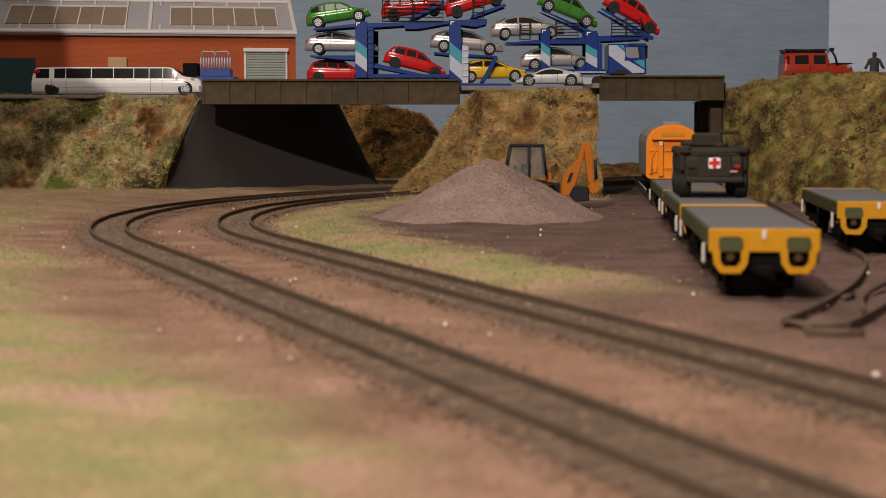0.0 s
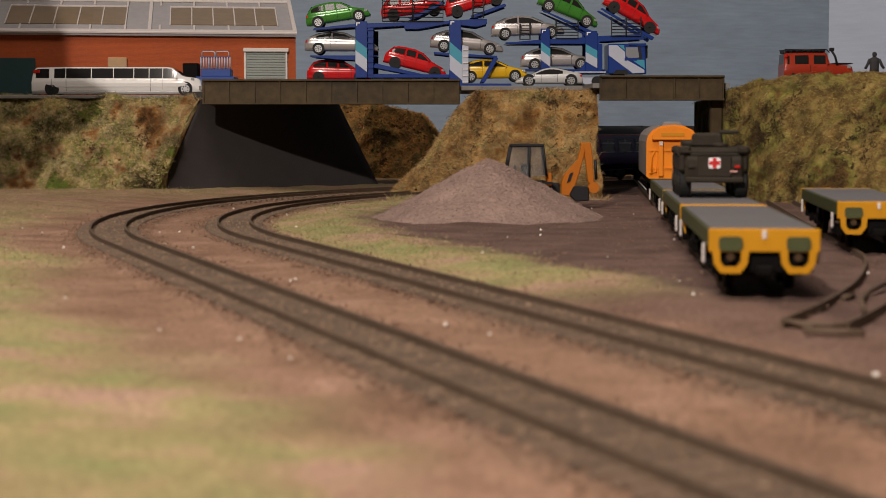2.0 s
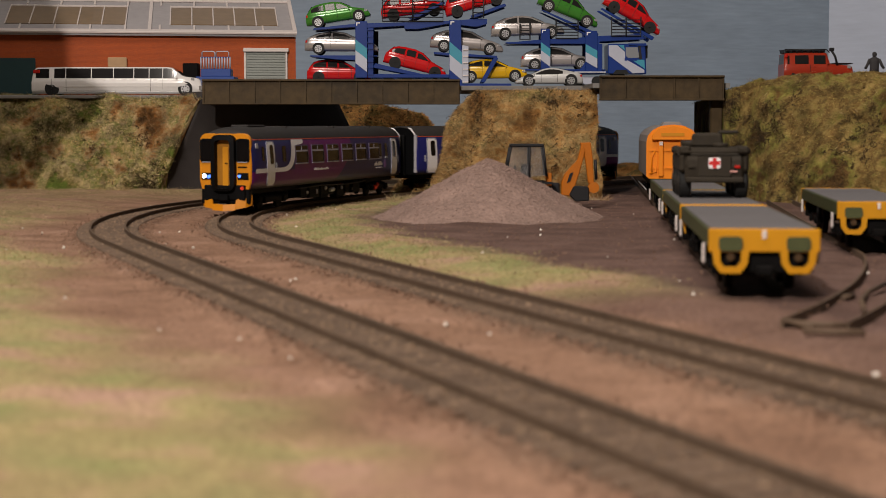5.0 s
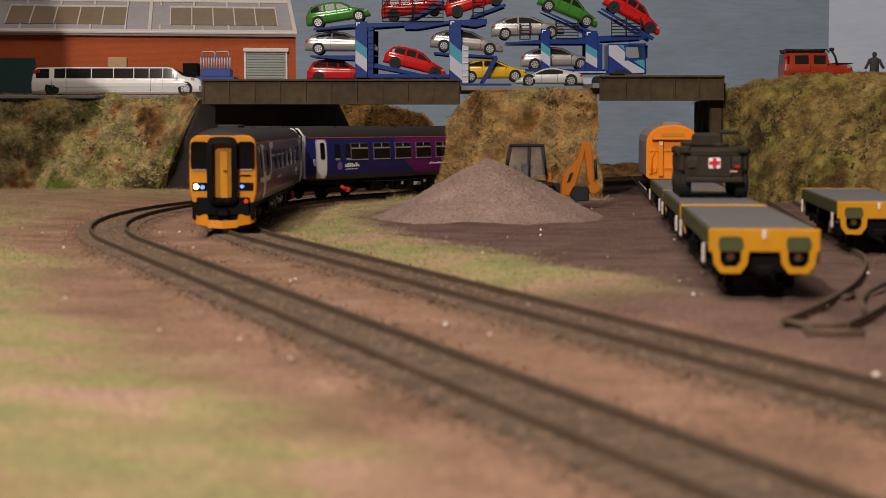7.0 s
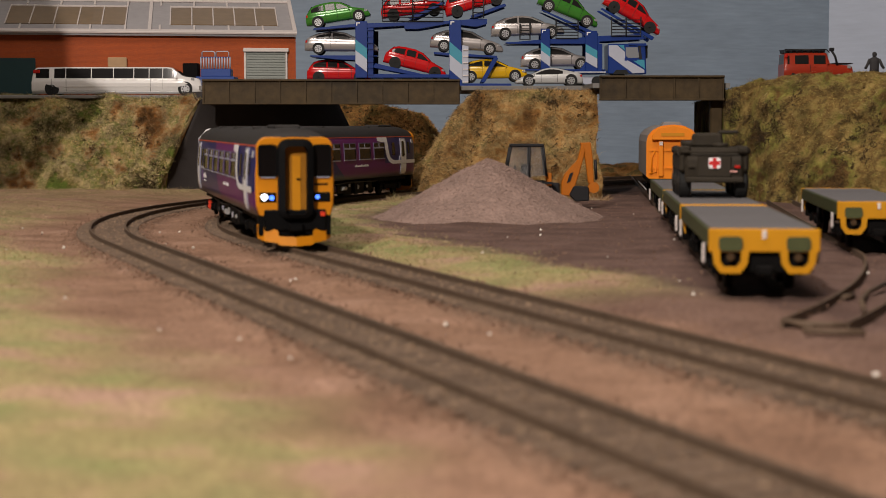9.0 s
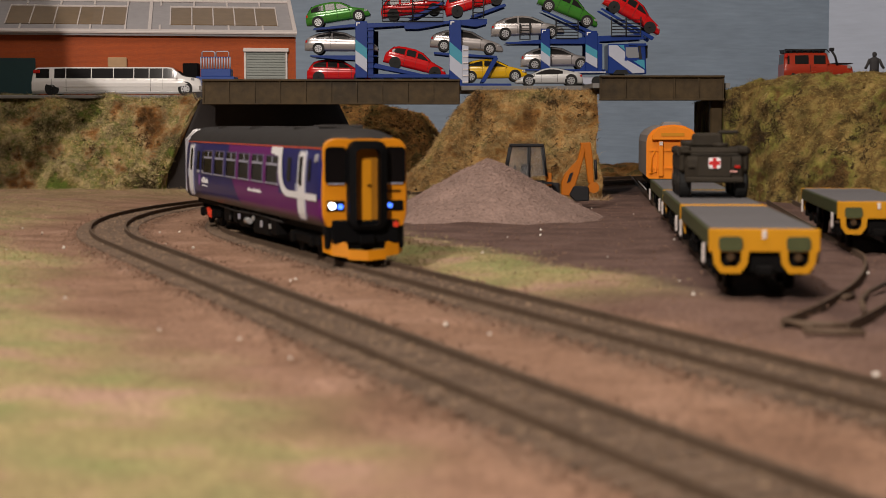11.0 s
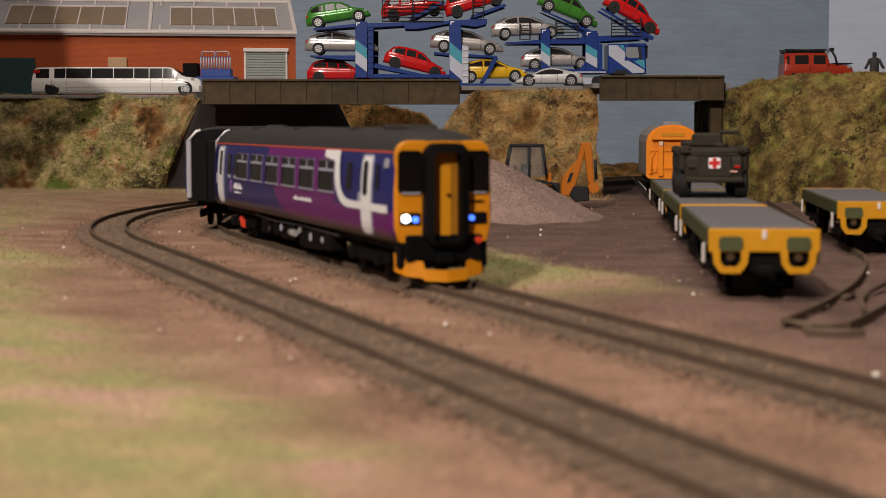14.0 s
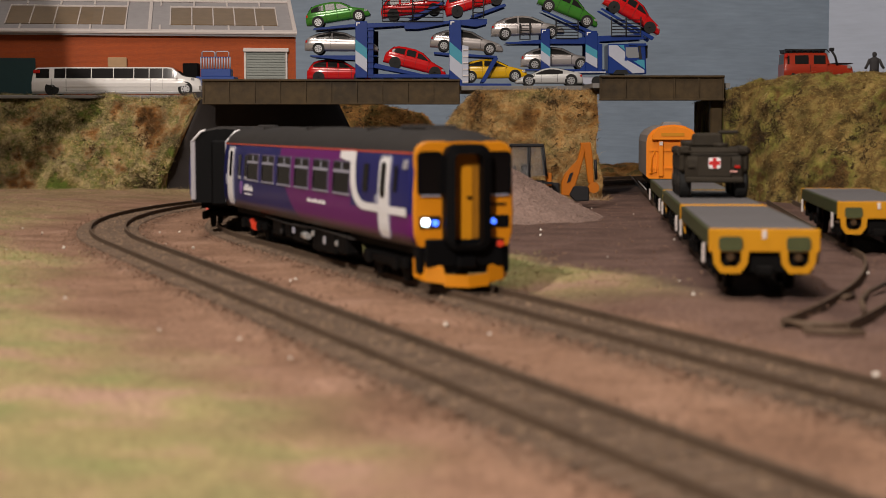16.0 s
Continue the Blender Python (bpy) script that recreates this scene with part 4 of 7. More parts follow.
    for bx in (-0.105, 0.105):
        bog = part("bogie", block(bx - 0.024, bx + 0.024, -0.0112, 0.0112, 0.0060, 0.0095, 0.001), M_UNDER, c)
        for sgn in (-1, 1):
            part("side_frame", block(bx - 0.0245, bx + 0.0245, sgn * 0.0118 - 0.0012, sgn * 0.0118 + 0.0012, 0.0045, 0.0085, 0.0008), M_UNDER, bog)
            for wx in (-0.016, 0.016):
                part("wheel", disc(0.0055, sgn * 0.0090 - 0.001, sgn * 0.0090 + 0.001, 20, 0.0003, None, (bx + wx, 0, 0.0056)), M_UNDER, bog)
                part("axle_box", block(bx + wx - 0.0022, bx + wx + 0.0022, sgn * 0.0132 - 0.0010, sgn * 0.0132 + 0.0010, 0.0040, 0.0082, 0.0006), M_UNDER, bog)
            if bx < 0:
                part("damper", rod([(bx + 0.004, sgn * 0.0138, 0.0085), (bx + 0.010, sgn * 0.0138, 0.0060)], 0.0013), M_RED, bog, "orange-red damper")
                part("damper_end", rod([(bx + 0.0095, sgn * 0.0138, 0.0062), (bx + 0.013, sgn * 0.0138, 0.0062)], 0.0019), M_RED, bog)
    # the model is a little shorter than scale
    for o in c.children_recursive:
        if o.name.startswith("wheel"):
            mid = 0.5 * (min(v.co.x for v in o.data.vertices) + max(v.co.x for v in o.data.vertices))
            o.data.transform(Matrix.Translation((mid * (SHORT - 1), 0, 0)))
        else:
            o.data.transform(Matrix.Diagonal((SHORT, 1.02, 1, 1)))
    return c


COACH_A = build_coach("blue and purple diesel railcar coach with yellow cab, leading")
COACH_B = copy_thing(COACH_A, pose(0, 0, 0, 0, 0, 180))
tagged(COACH_B, "blue and purple diesel railcar coach, trailing, cab at the rear")

# distance run by the leading coach's middle along the inner track
RUN = [(0.0, 0.725), (0.5, 0.872), (1.0, 1.009), (1.5, 1.135), (2.0, 1.247), (2.5, 1.342), (3.0, 1.411), (3.5, 1.483), (4.0, 1.556), (4.5, 1.612), (5.0, 1.66), (5.5, 1.702), (6.0, 1.742), (6.5, 1.783), (7.0, 1.824), (7.5, 1.866), (8.0, 1.899), (8.5, 1.926), (9.0, 1.948), (9.5, 1.967), (10.0, 1.989), (10.5, 2.01), (11.0, 2.029), (11.5, 2.047), (12.0, 2.064), (12.5, 2.078), (13.0, 2.0925), (13.5, 2.1061), (14.0, 2.1186), (14.5, 2.1258), (15.0, 2.13), (15.5, 2.133), (16.0, 2.138)]
PITCH = 0.3080


def coach_pose(s, turned):
    a, _ = line_at(s + 0.0955)
    b, _ = line_at(s - 0.0955)
    d = a - b
    m = (a + b) / 2
    # a little yaw in the flanges as it leaves the curve
    yaw = radians(-1.6) * smooth(2.06, 2.130, s)
    return Matrix.Translation((m.x, m.y, RAIL)) @ Matrix.Rotation(math.atan2(d.y, d.x) + yaw + (math.pi if turned else 0), 4, "Z")


def motions():
    walk(COACH_A, [(t, coach_pose(s, False)) for t, s in RUN])
    walk(COACH_B, [(t, coach_pose(s - PITCH, True)) for t, s in RUN])


# ---- paints for the models ----
M_PLASTIC_W = material("off_white_plastic", (0.64, 0.575, 0.55), 0.5, 0, 0.08, 200, 0.1)
M_ROOFGREY = material("grey_roof_plastic", (0.36, 0.34, 0.35), 0.6, 0, 0.12, 150, 0.1)
M_SKYLIGHT = material("dusty_brown_skylight", (0.23, 0.160, 0.095), 0.35, 0, 0.2, 120, 0.05)
M_SHUTTER = material("grey_green_shutter", (0.27, 0.29, 0.27), 0.5, 0.1, 0.1, 300, 0.1)
M_TEAL = material("dark_teal_door", (0.02, 0.05, 0.055), 0.5, 0, 0.1, 200, 0.1)
M_TAN = material("tan_card_panel", (0.42, 0.27, 0.15), 0.7, 0, 0.1, 200, 0.1)
M_TYRE = material("black_rubber", (0.012, 0.012, 0.012), 0.7, 0, 0.1, 400, 0.1)
M_RIM = material("silver_wheel_rim", (0.55, 0.55, 0.57), 0.3, 0.8, 0.05, 400)
M_CARGLASS = material("smoked_car_glazing", (0.015, 0.014, 0.014), 0.06, 0, 0.0)
M_CLEARGLASS = material("greyish_model_glazing", (0.22, 0.23, 0.25), 0.12, 0, 0.1, 200)
M_SEE = material("clear_cab_glazing", (0.75, 0.75, 0.76), 0.05, 0, 0.0)
M_SEE.node_tree.nodes["Principled BSDF"].inputs["Transmission Weight"].default_value = 0.92
M_SEE.node_tree.nodes["Principled BSDF"].inputs["IOR"].default_value = 1.15
M_CHROME = material("bright_headlamp", (0.75, 0.76, 0.78), 0.15, 0.7, 0.0)
M_TAIL = material("red_tail_lamp", (0.45, 0.02, 0.015), 0.2, 0, 0.0)
CAR_PAINT = {
    "green": material("metallic_green_car_paint", (0.045, 0.20, 0.025), 0.25, 0.15, 0.05, 400, coat=0.8),
    "red": material("bright_red_car_paint", (0.50, 0.008, 0.010), 0.22, 0.0, 0.05, 400, coat=0.9),
    "silver": material("silver_car_paint", (0.42, 0.39, 0.385), 0.28, 0.55, 0.05, 400, coat=0.6),
    "bright silver": material("pale_silver_car_paint", (0.62, 0.62, 0.62), 0.25, 0.35, 0.05, 400, coat=0.8),
    "yellow": material("mustard_yellow_car_paint", (0.62, 0.36, 0.008), 0.25, 0.0, 0.05, 400, coat=0.8),
    "white": material("white_car_paint", (0.66, 0.64, 0.63), 0.25, 0.0, 0.04, 400, coat=0.8),
    "orange-red": material("orange_red_car_paint", (0.27, 0.022, 0.007), 0.35, 0.0, 0.06, 400, coat=0.4),
}
M_BLUE = material("royal_blue_truck_paint", (0.006, 0.030, 0.18), 0.35, 0.0, 0.08, 300, coat=0.3)
M_BLUELT = material("teal_livery_stripe", (0.05, 0.26, 0.36), 0.4, 0.0, 0.05, 300)
M_RAILBLACK = material("black_moulded_rail", (0.01, 0.01, 0.012), 0.5, 0, 0.1, 300)
M_OLIVE = material("olive_green_wagon_side", (0.055, 0.062, 0.022), 0.6, 0, 0.25, 200, 0.15)
M_WAGONDECK = material("grey_wagon_deck", (0.125, 0.118, 0.122), 0.7, 0, 0.16, 260, 0.2, obj=0.06)
M_WYEL = material("wagon_end_yellow", (0.52, 0.235, 0.004), 0.5, 0, 0.12, 250, 0.1)
M_VANOR = material("orange_van_paint", (0.75, 0.22, 0.004), 0.5, 0, 0.08, 200, 0.1)
M_VANGREY = material("grey_van_side", (0.24, 0.215, 0.205), 0.6, 0, 0.12, 200, 0.1)
M_ARMY = material("dark_army_green", (0.026, 0.020, 0.013), 0.75, 0, 0.3, 260, 0.3)
M_DIGGER = material("digger_orange_yellow", (0.42, 0.120, 0.005), 0.45, 0, 0.1, 200, 0.1)
M_GREYFIG = material("dark_grey_figure_paint", (0.035, 0.033, 0.035), 0.8, 0, 0.2, 300, 0.1)
M_BLUECRATE = material("blue_crate_plastic", (0.025, 0.06, 0.24), 0.5, 0, 0.1, 300, 0.1)
M_PALEGREY = material("pale_grey_wire", (0.40, 0.42, 0.50), 0.5, 0.2, 0.05, 300)


def brick_material():
    m = bpy.data.materials.new("orange_red_moulded_brick")
    m.use_nodes = True
    nt = m.node_tree
    b = nt.nodes["Principled BSDF"]
    b.inputs["Roughness"].default_value = 0.7
    tc = nt.nodes.new("ShaderNodeTexCoord")
    mp = nt.nodes.new("ShaderNodeMapping")
    mp.inputs["Rotation"].default_value = (radians(90), 0, 0)
    br = nt.nodes.new("ShaderNodeTexBrick")
    br.inputs["Scale"].default_value = 1.0
    br.inputs["Brick Width"].default_value, br.inputs["Row Height"].default_value = 0.0030, 0.00105
    br.inputs["Mortar Size"].default_value = 0.00009
    br.inputs["Color1"].default_value, br.inputs["Color2"].default_value = (0.46, 0.078, 0.004, 1), (0.40, 0.063, 0.003, 1)
    br.inputs["Mortar"].default_value = (0.30, 0.06, 0.012, 1)
    n = nt.nodes.new("ShaderNodeTexNoise")
    n.inputs["Scale"].default_value, n.inputs["Detail"].default_value = 25, 5
    hue = nt.nodes.new("ShaderNodeMix")
    hue.data_type, hue.blend_type = "RGBA", "MULTIPLY"
    hue.inputs["Factor"].default_value = 0.35
    nt.links.new(tc.outputs["Object"], mp.inputs[0])
    nt.links.new(mp.outputs[0], br.inputs["Vector"])
    nt.links.new(tc.outputs["Object"], n.inputs["Vector"])
    nt.links.new(br.outputs["Color"], hue.inputs["A"])
    nt.links.new(n.outputs["Fac"], hue.inputs["B"])
    nt.links.new(hue.outputs["Result"], b.inputs["Base Color"])
    bp = nt.nodes.new("ShaderNodeBump")
    bp.inputs["Strength"].default_value, bp.inputs["Distance"].default_value, bp.invert = 0.4, 0.0002, True
    nt.links.new(br.outputs["Fac"], bp.inputs["Height"])
    nt.links.new(bp.outputs[0], b.inputs["Normal"])
    return m


M_BRICK = brick_material()


# ---- brick building on the upper level ----
def build_works():
    turn = pose(-0.1325, 1.50, 0, 0, 0, 8.4) @ pose(0.1325, -1.50, 0)
    w = thing("works_building", turn, "long red brick industrial unit with a grey glazed roof", "building")
    x0, x1, y0, y1 = -0.470, -0.1325, 1.50, 1.70
    z0, ze, zr = 0.0800, 0.1345, 0.1722
    yr = 1.60
    part("front_wall", block(x0, x1, y0, y0 + 0.003, z0, ze), M_BRICK, w)
    part("back_wall", block(x0, x1, y1 - 0.003, y1, z0, ze), M_BRICK, w)
    for x in (x0, x1 - 0.003):
        part("gable_wall", prism([(y0 + 0.003, z0), (y1 - 0.003, z0), (y1 - 0.003, ze), (yr, zr - 0.002), (y0 + 0.003, ze)], x, x + 0.003, "x"), M_BRICK, w)
    slope = Vector((0, yr - y0 + 0.005, zr - ze - 0.0015)).normalized()
    up = Vector((0, -slope.z, slope.y))
    length = math.hypot(yr - y0 + 0.005, zr - ze - 0.0015)
    org = Vector((0, y0 - 0.005, ze + 0.0015))

    def on_roof(xa, xb, va, vb, h0, h1, name, mat, par, label="", bev=0.0):
        m = Matrix(((1, 0, 0, org.x), (0, slope.y, up.y, org.y), (0, slope.z, up.z, org.z), (0, 0, 0, 1)))
        bm = bmesh.new()
        add_box(bm, xa, xb, va * length, vb * length, h0, h1, m)
        if bev:
            bmesh.ops.bevel(bm, geom=bm.edges[:], offset=bev, segments=1, affect="EDGES")
        return part(name, bm, mat, par, label)

    roof = on_roof(x0, x1, 0.0, 1.0, -0.002, 0.0, "roof", M_ROOFGREY, w, "pale grey moulded roof")
    part("back_roof", prism([(yr, zr), (y1 + 0.005, ze), (y1 + 0.005, ze - 0.002), (yr, zr - 0.002)], x0, x1, "x"), M_ROOFGREY, w)
    on_roof(x0, x1 + 0.001, -0.01, 0.06, 0.0002, 0.0022, "gutter", M_PLASTIC_W, roof, "off-white gutter", 0.0003)
    on_roof(x0, x1 + 0.001, 0.955, 1.01, 0.0002, 0.0020, "ridge_trim", M_PLASTIC_W, roof, "", 0.0003)
    on_roof(x1 - 0.0025, x1 + 0.0012, 0.0, 1.0, 0.0004, 0.0024, "verge_trim", M_PLASTIC_W, roof, "", 0.0003)
    on_roof(-0.2635, -0.2605, 0.05, 0.96, 0.0002, 0.0014, "seam_trim", M_PLASTIC_W, roof)
    # two ranges of five rooflights
    for a, b in ((-0.3890, -0.2835), (-0.2440, -0.1475)):
        for k in range(5):
            xa, xb = a + (b - a) * k / 5, a + (b - a) * (k + 1) / 5
            s = on_roof(xa + 0.0004, xb - 0.0004, 0.25, 0.76, 0.0002, 0.0009, "rooflight", M_SKYLIGHT, roof, "dusty brown roof pane")
            on_roof(xa - 0.0005, xa + 0.0005, 0.23, 0.80, 0.0004, 0.0016, "glazing_bar", M_PLASTIC_W, s)
        on_roof(b - 0.0005, b + 0.0005, 0.23, 0.80, 0.0004, 0.0016, "glazing_bar", M_PLASTIC_W, roof)
        on_roof(a, b, 0.77, 0.80, 0.0004, 0.0014, "roof_rail", M_PLASTIC_W, roof)
    for k in range(8):
        x = -0.375 + 0.0305 * k
        on_roof(x - 0.0008, x + 0.0008, 0.06, 0.20, 0.0003, 0.0020, "gutter_bracket", M_PLASTIC_W, roof)
        on_roof(x - 0.0008, x + 0.0008, 0.83, 0.955, 0.0003, 0.0016, "ridge_bracket", M_PLASTIC_W, roof)
    # shutter, lintel, panel, door
    d = part("roller_shutter", block(-0.1770, -0.1415, y0 - 0.0012, y0, z0, 0.1215), M_SHUTTER, w, "grey-green roller shutter")
    for k in range(17):
        z = z0 + 0.0008 + k * 0.00235
        part("slat", block(-0.1766, -0.1419, y0 - 0.0018, y0 - 0.0012, z, z + 0.0018, 0.0003), M_SHUTTER, d)
    part("shutter_lintel", block(-0.1795, -0.1390, y0 - 0.0040, y0, 0.1205, 0.1240, 0.0005), M_PLASTIC_W, w, "off-white shutter box")
    for x in (-0.1780, -0.1410):
        part("shutter_guide", block(x - 0.0008, x + 0.0008, y0 - 0.0025, y0, z0, 0.1210), M_PLASTIC_W, w)
    part("vent_panel", block(-0.2985, -0.2818, y0 - 0.003, y0, 0.1060, 0.1150, 0.0006), M_TAN, w, "tan vent panel")
    part("door", block(-0.392, -0.361, y0 - 0.0012, y0, z0, 0.1140), M_TEAL, w, "dark teal double door")
    return w


build_works()


# ---- cars ----
def curve_at(pts, u):
    for (a, p), (b, q) in zip(pts, pts[1:]):
        if u <= b:
            t = (u - a) / (b - a) if b > a else 0
            return p + (q - p) * t
    return pts[-1][1]


SHAPES = {
    "hatchback": dict(roof=[(0, 0.42), (0.01, 0.56), (0.05, 0.70), (0.11, 0.88), (0.18, 0.96), (0.30, 0.995), (0.45, 1.0), (0.57, 0.93), (0.73, 0.66), (0.80, 0.60), (0.92, 0.51), (0.975, 0.42), (1, 0.28)],
                      belt=[(0, 0.42), (0.05, 0.64), (0.30, 0.63), (0.70, 0.60), (0.74, 0.60), (1, 0.28)], wheels=(0.185, 0.825), glass=[(0.10, 0.30), (0.33, 0.475), (0.505, 0.69)], front=(0.575, 0.72), rear=(0.055, 0.125)),
    "coupe": dict(roof=[(0, 0.45), (0.015, 0.60), (0.05, 0.71), (0.09, 0.76), (0.20, 0.90), (0.32, 0.985), (0.43, 1.0), (0.55, 0.94), (0.73, 0.66), (0.84, 0.58), (0.94, 0.48), (0.985, 0.38), (1, 0.26)],
                  belt=[(0, 0.45), (0.05, 0.68), (0.35, 0.65), (0.71, 0.61), (0.75, 0.60), (1, 0.26)], wheels=(0.19, 0.82), glass=[(0.16, 0.36), (0.385, 0.70)], front=(0.56, 0.725), rear=(0.07, 0.21)),
    "sports car": dict(roof=[(0, 0.50), (0.02, 0.66), (0.08, 0.74), (0.22, 0.84), (0.38, 0.97), (0.48, 1.0), (0.60, 0.92), (0.76, 0.66), (0.90, 0.50), (0.97, 0.38), (1, 0.26)],
                       belt=[(0, 0.50), (0.08, 0.70), (0.40, 0.62), (0.74, 0.60), (0.78, 0.56), (1, 0.26)], wheels=(0.175, 0.80), glass=[(0.30, 0.70)], front=(0.60, 0.755), rear=(0.12, 0.35)),
    "limousine": dict(roof=[(0, 0.50), (0.003, 0.66), (0.012, 0.88), (0.03, 0.98), (0.2, 1.0), (0.80, 1.0), (0.83, 0.97), (0.885, 0.70), (0.90, 0.665), (0.97, 0.61), (0.99, 0.54), (1, 0.34)],
                      belt=[(0, 0.50), (0.01, 0.58), (0.86, 0.58), (0.90, 0.58), (1, 0.34)], wheels=(0.12, 0.905), glass=[(0.025, 0.105), (0.135, 0.20), (0.204, 0.35), (0.355, 0.48), (0.485, 0.60), (0.605, 0.69), (0.695, 0.77), (0.775, 0.855)], front=(0.825, 0.885), rear=(0.004, 0.02)),
    "off-roader": dict(roof=[(0, 0.58), (0.008, 0.93), (0.03, 0.985), (0.3, 1.0), (0.60, 0.995), (0.62, 0.97), (0.665, 0.66), (0.70, 0.64), (0.97, 0.60), (0.99, 0.56), (1, 0.40)],
                       belt=[(0, 0.58), (0.02, 0.62), (0.63, 0.62), (0.68, 0.62), (1, 0.40)], wheels=(0.20, 0.80), glass=[(0.05, 0.08), (0.16, 0.355), (0.43, 0.60)], front=(0.617, 0.665), rear=(0.001, 0.010)),
}


M_CARTRIM = material("black_car_trim", (0.006, 0.006, 0.006), 0.4, 0, 0.05, 300)


def build_car(shape, colour, ln, wd, ht, m, label, group="", wheel_r=0.0043, dark_wheels=False, glazing=None, category="car"):
    """A model car, nose along +x, standing at its own origin."""
    c = thing(shape.replace(" ", "_").replace("-", "_") + ("" if "car" in shape or shape == "limousine" else "_car"), m, label, category, group)
    sh = SHAPES[shape]
    hw = wd / 2
    zb = 0.06 if shape == "limousine" else 0.15
    glazing = glazing or M_CARGLASS

    def roof(u):
        return curve_at(sh["roof"], u) * ht

    def belt(u):
        return min(curve_at(sh["belt"], u) * ht, roof(u) - 0.0002)

    boxy = shape in ("off-roader", "limousine")

    def plan(u):
        return 1 - (0.06 if boxy else 0.16) * abs(2 * u - 1) ** (8 if boxy else 4)

    def edge(u):
        return hw * plan(u) * 0.96 - (roof(u) - belt(u)) * (0.16 if boxy else 0.36)

    def x_of(u):
        return (u - 0.5) * ln

    def y_side(u, z):
        b, r = belt(u), roof(u) - 0.02 * ht
        if z <= b or r <= b:
            return hw * plan(u) * 0.97
        t = min(1, (z - b) / (r - b))
        return hw * plan(u) * 0.96 * (1 - t) + edge(u) * t

    us = sorted({round(u, 4) for u, _ in sh["roof"]} | {round(k / 24, 4) for k in range(25)})
    secs = []
    for u in us:
        w, b, r = hw * plan(u), belt(u), roof(u)
        e = edge(u)
        low = min(zb * ht, b - 0.0006)
        mid = min(0.42 * ht, b - 0.0003)
        half = [(w * 0.90, low), (w * 0.98, low + (mid - low) * 0.35), (w, mid), (w * 0.985, b - 0.0002), (w * 0.96, b), (e, r - 0.02 * ht), (e * 0.85, r), (e * 0.4, r + 0.006 * ht), (0, r + 0.008 * ht)]
        secs.append([(x_of(u), -y, z) for y, z in half] + [(x_of(u), y, z) for y, z in half[-2::-1]])
    body = loft(secs)
    for f in body.faces:
        f.smooth = len(f.verts) == 4
    part("body", body, CAR_PAINT[colour], c)
    for sgn in (-1, 1):
        for a, b in sh["glass"]:
            n = 6
            top, bot = [], []
            for k in range(n + 1):
                u = a + (b - a) * k / n
                zt, z0 = roof(u) - (0.05 if shape == "limousine" else 0.085) * ht, belt(u) + 0.025 * ht
                zt = max(zt, z0 + 0.0002)
                bot.append((x_of(u), sgn * (y_side(u, z0) + 0.00016), z0))
                top.append((x_of(u), sgn * (y_side(u, zt) + 0.00016), zt))
            bm = bmesh.new()
            vb, vt = [bm.verts.new(p) for p in bot], [bm.verts.new(p) for p in top]
            for k in range(n):
                bm.faces.new((vb[k], vb[k + 1], vt[k + 1], vt[k]))
            bmesh.ops.recalc_face_normals(bm, faces=bm.faces[:])
            bmesh.ops.solidify(bm, geom=bm.faces[:], thickness=0.0001)
            part("side_window", bm, glazing, c)
        # door seams and handle
        for u in ([0.36, 0.69] if shape == "coupe" else [0.32, 0.50, 0.70] if shape == "hatchback" else [0.77] if shape == "limousine" else [0.38, 0.62]):
            part("door_seam", block(x_of(u) - 0.00012, x_of(u) + 0.00012, sgn * hw * plan(u) * 0.985 - 0.00025, sgn * hw * plan(u) * 0.985 + 0.00025, 0.22 * ht, belt(u)), M_TYRE, c)
        part("door_handle", block(x_of(0.42), x_of(0.42) + 0.0016, sgn * hw - 0.0002, sgn * hw + 0.0003, belt(0.42) - 0.0018, belt(0.42) - 0.0012), CAR_PAINT[colour], c)
        mx = sh["front"][1] - 0.03
        part("mirror", block(x_of(mx) - 0.0007, x_of(mx) + 0.0007, sgn * hw * 0.98, sgn * (hw * 0.98 + sgn * sgn * 0.0016), belt(mx) + 0.0002, belt(mx) + 0.0014, 0.0002) if sgn > 0 else block(x_of(mx) - 0.0007, x_of(mx) + 0.0007, -hw * 0.98 - 0.0016, -hw * 0.98, belt(mx) + 0.0002, belt(mx) + 0.0014, 0.0002), CAR_PAINT[colour], c)
        # lamps
        uh = 0.95
        part("headlamp", block(x_of(uh) - 0.0018, x_of(uh) + 0.0012, *sorted((sgn * hw * plan(uh) * 0.62, sgn * (hw * plan(uh) * 0.985 + 0.0001))), roof(uh) - 0.10 * ht, roof(uh) - 0.015 * ht, 0.0004), M_CHROME, c)
        part("tail_lamp", block(x_of(0.012), x_of(0.05), *sorted((sgn * hw * plan(0.03) * 0.7, sgn * (hw * plan(0.03) * 0.99 + 0.0001))), roof(0.012) - 0.10 * ht, roof(0.012) + 0.02 * ht, 0.0003), M_TAIL, c)
        # wheels
        for u in sh["wheels"]:
            y = sgn * hw * 0.955
            part("wheel_arch", disc(wheel_r * 1.16, y - 0.0004, y + 0.0004, 20, 0, None, (x_of(u), 0, wheel_r * 1.06)), M_TYRE, c)
            wh = part("wheel", disc(wheel_r, *sorted((sgn * hw * 0.70, sgn * (hw * 0.985))), 22, 0.0004, None, (x_of(u), 0, wheel_r)), M_TYRE, c)
            rim = bmesh.new()
            y2 = sgn * (hw * 0.985)
            q = wheel_r * 0.70
            ring = [(q * math.cos(6.2832 * k / 20), q * math.sin(6.2832 * k / 20)) for k in range(20)]
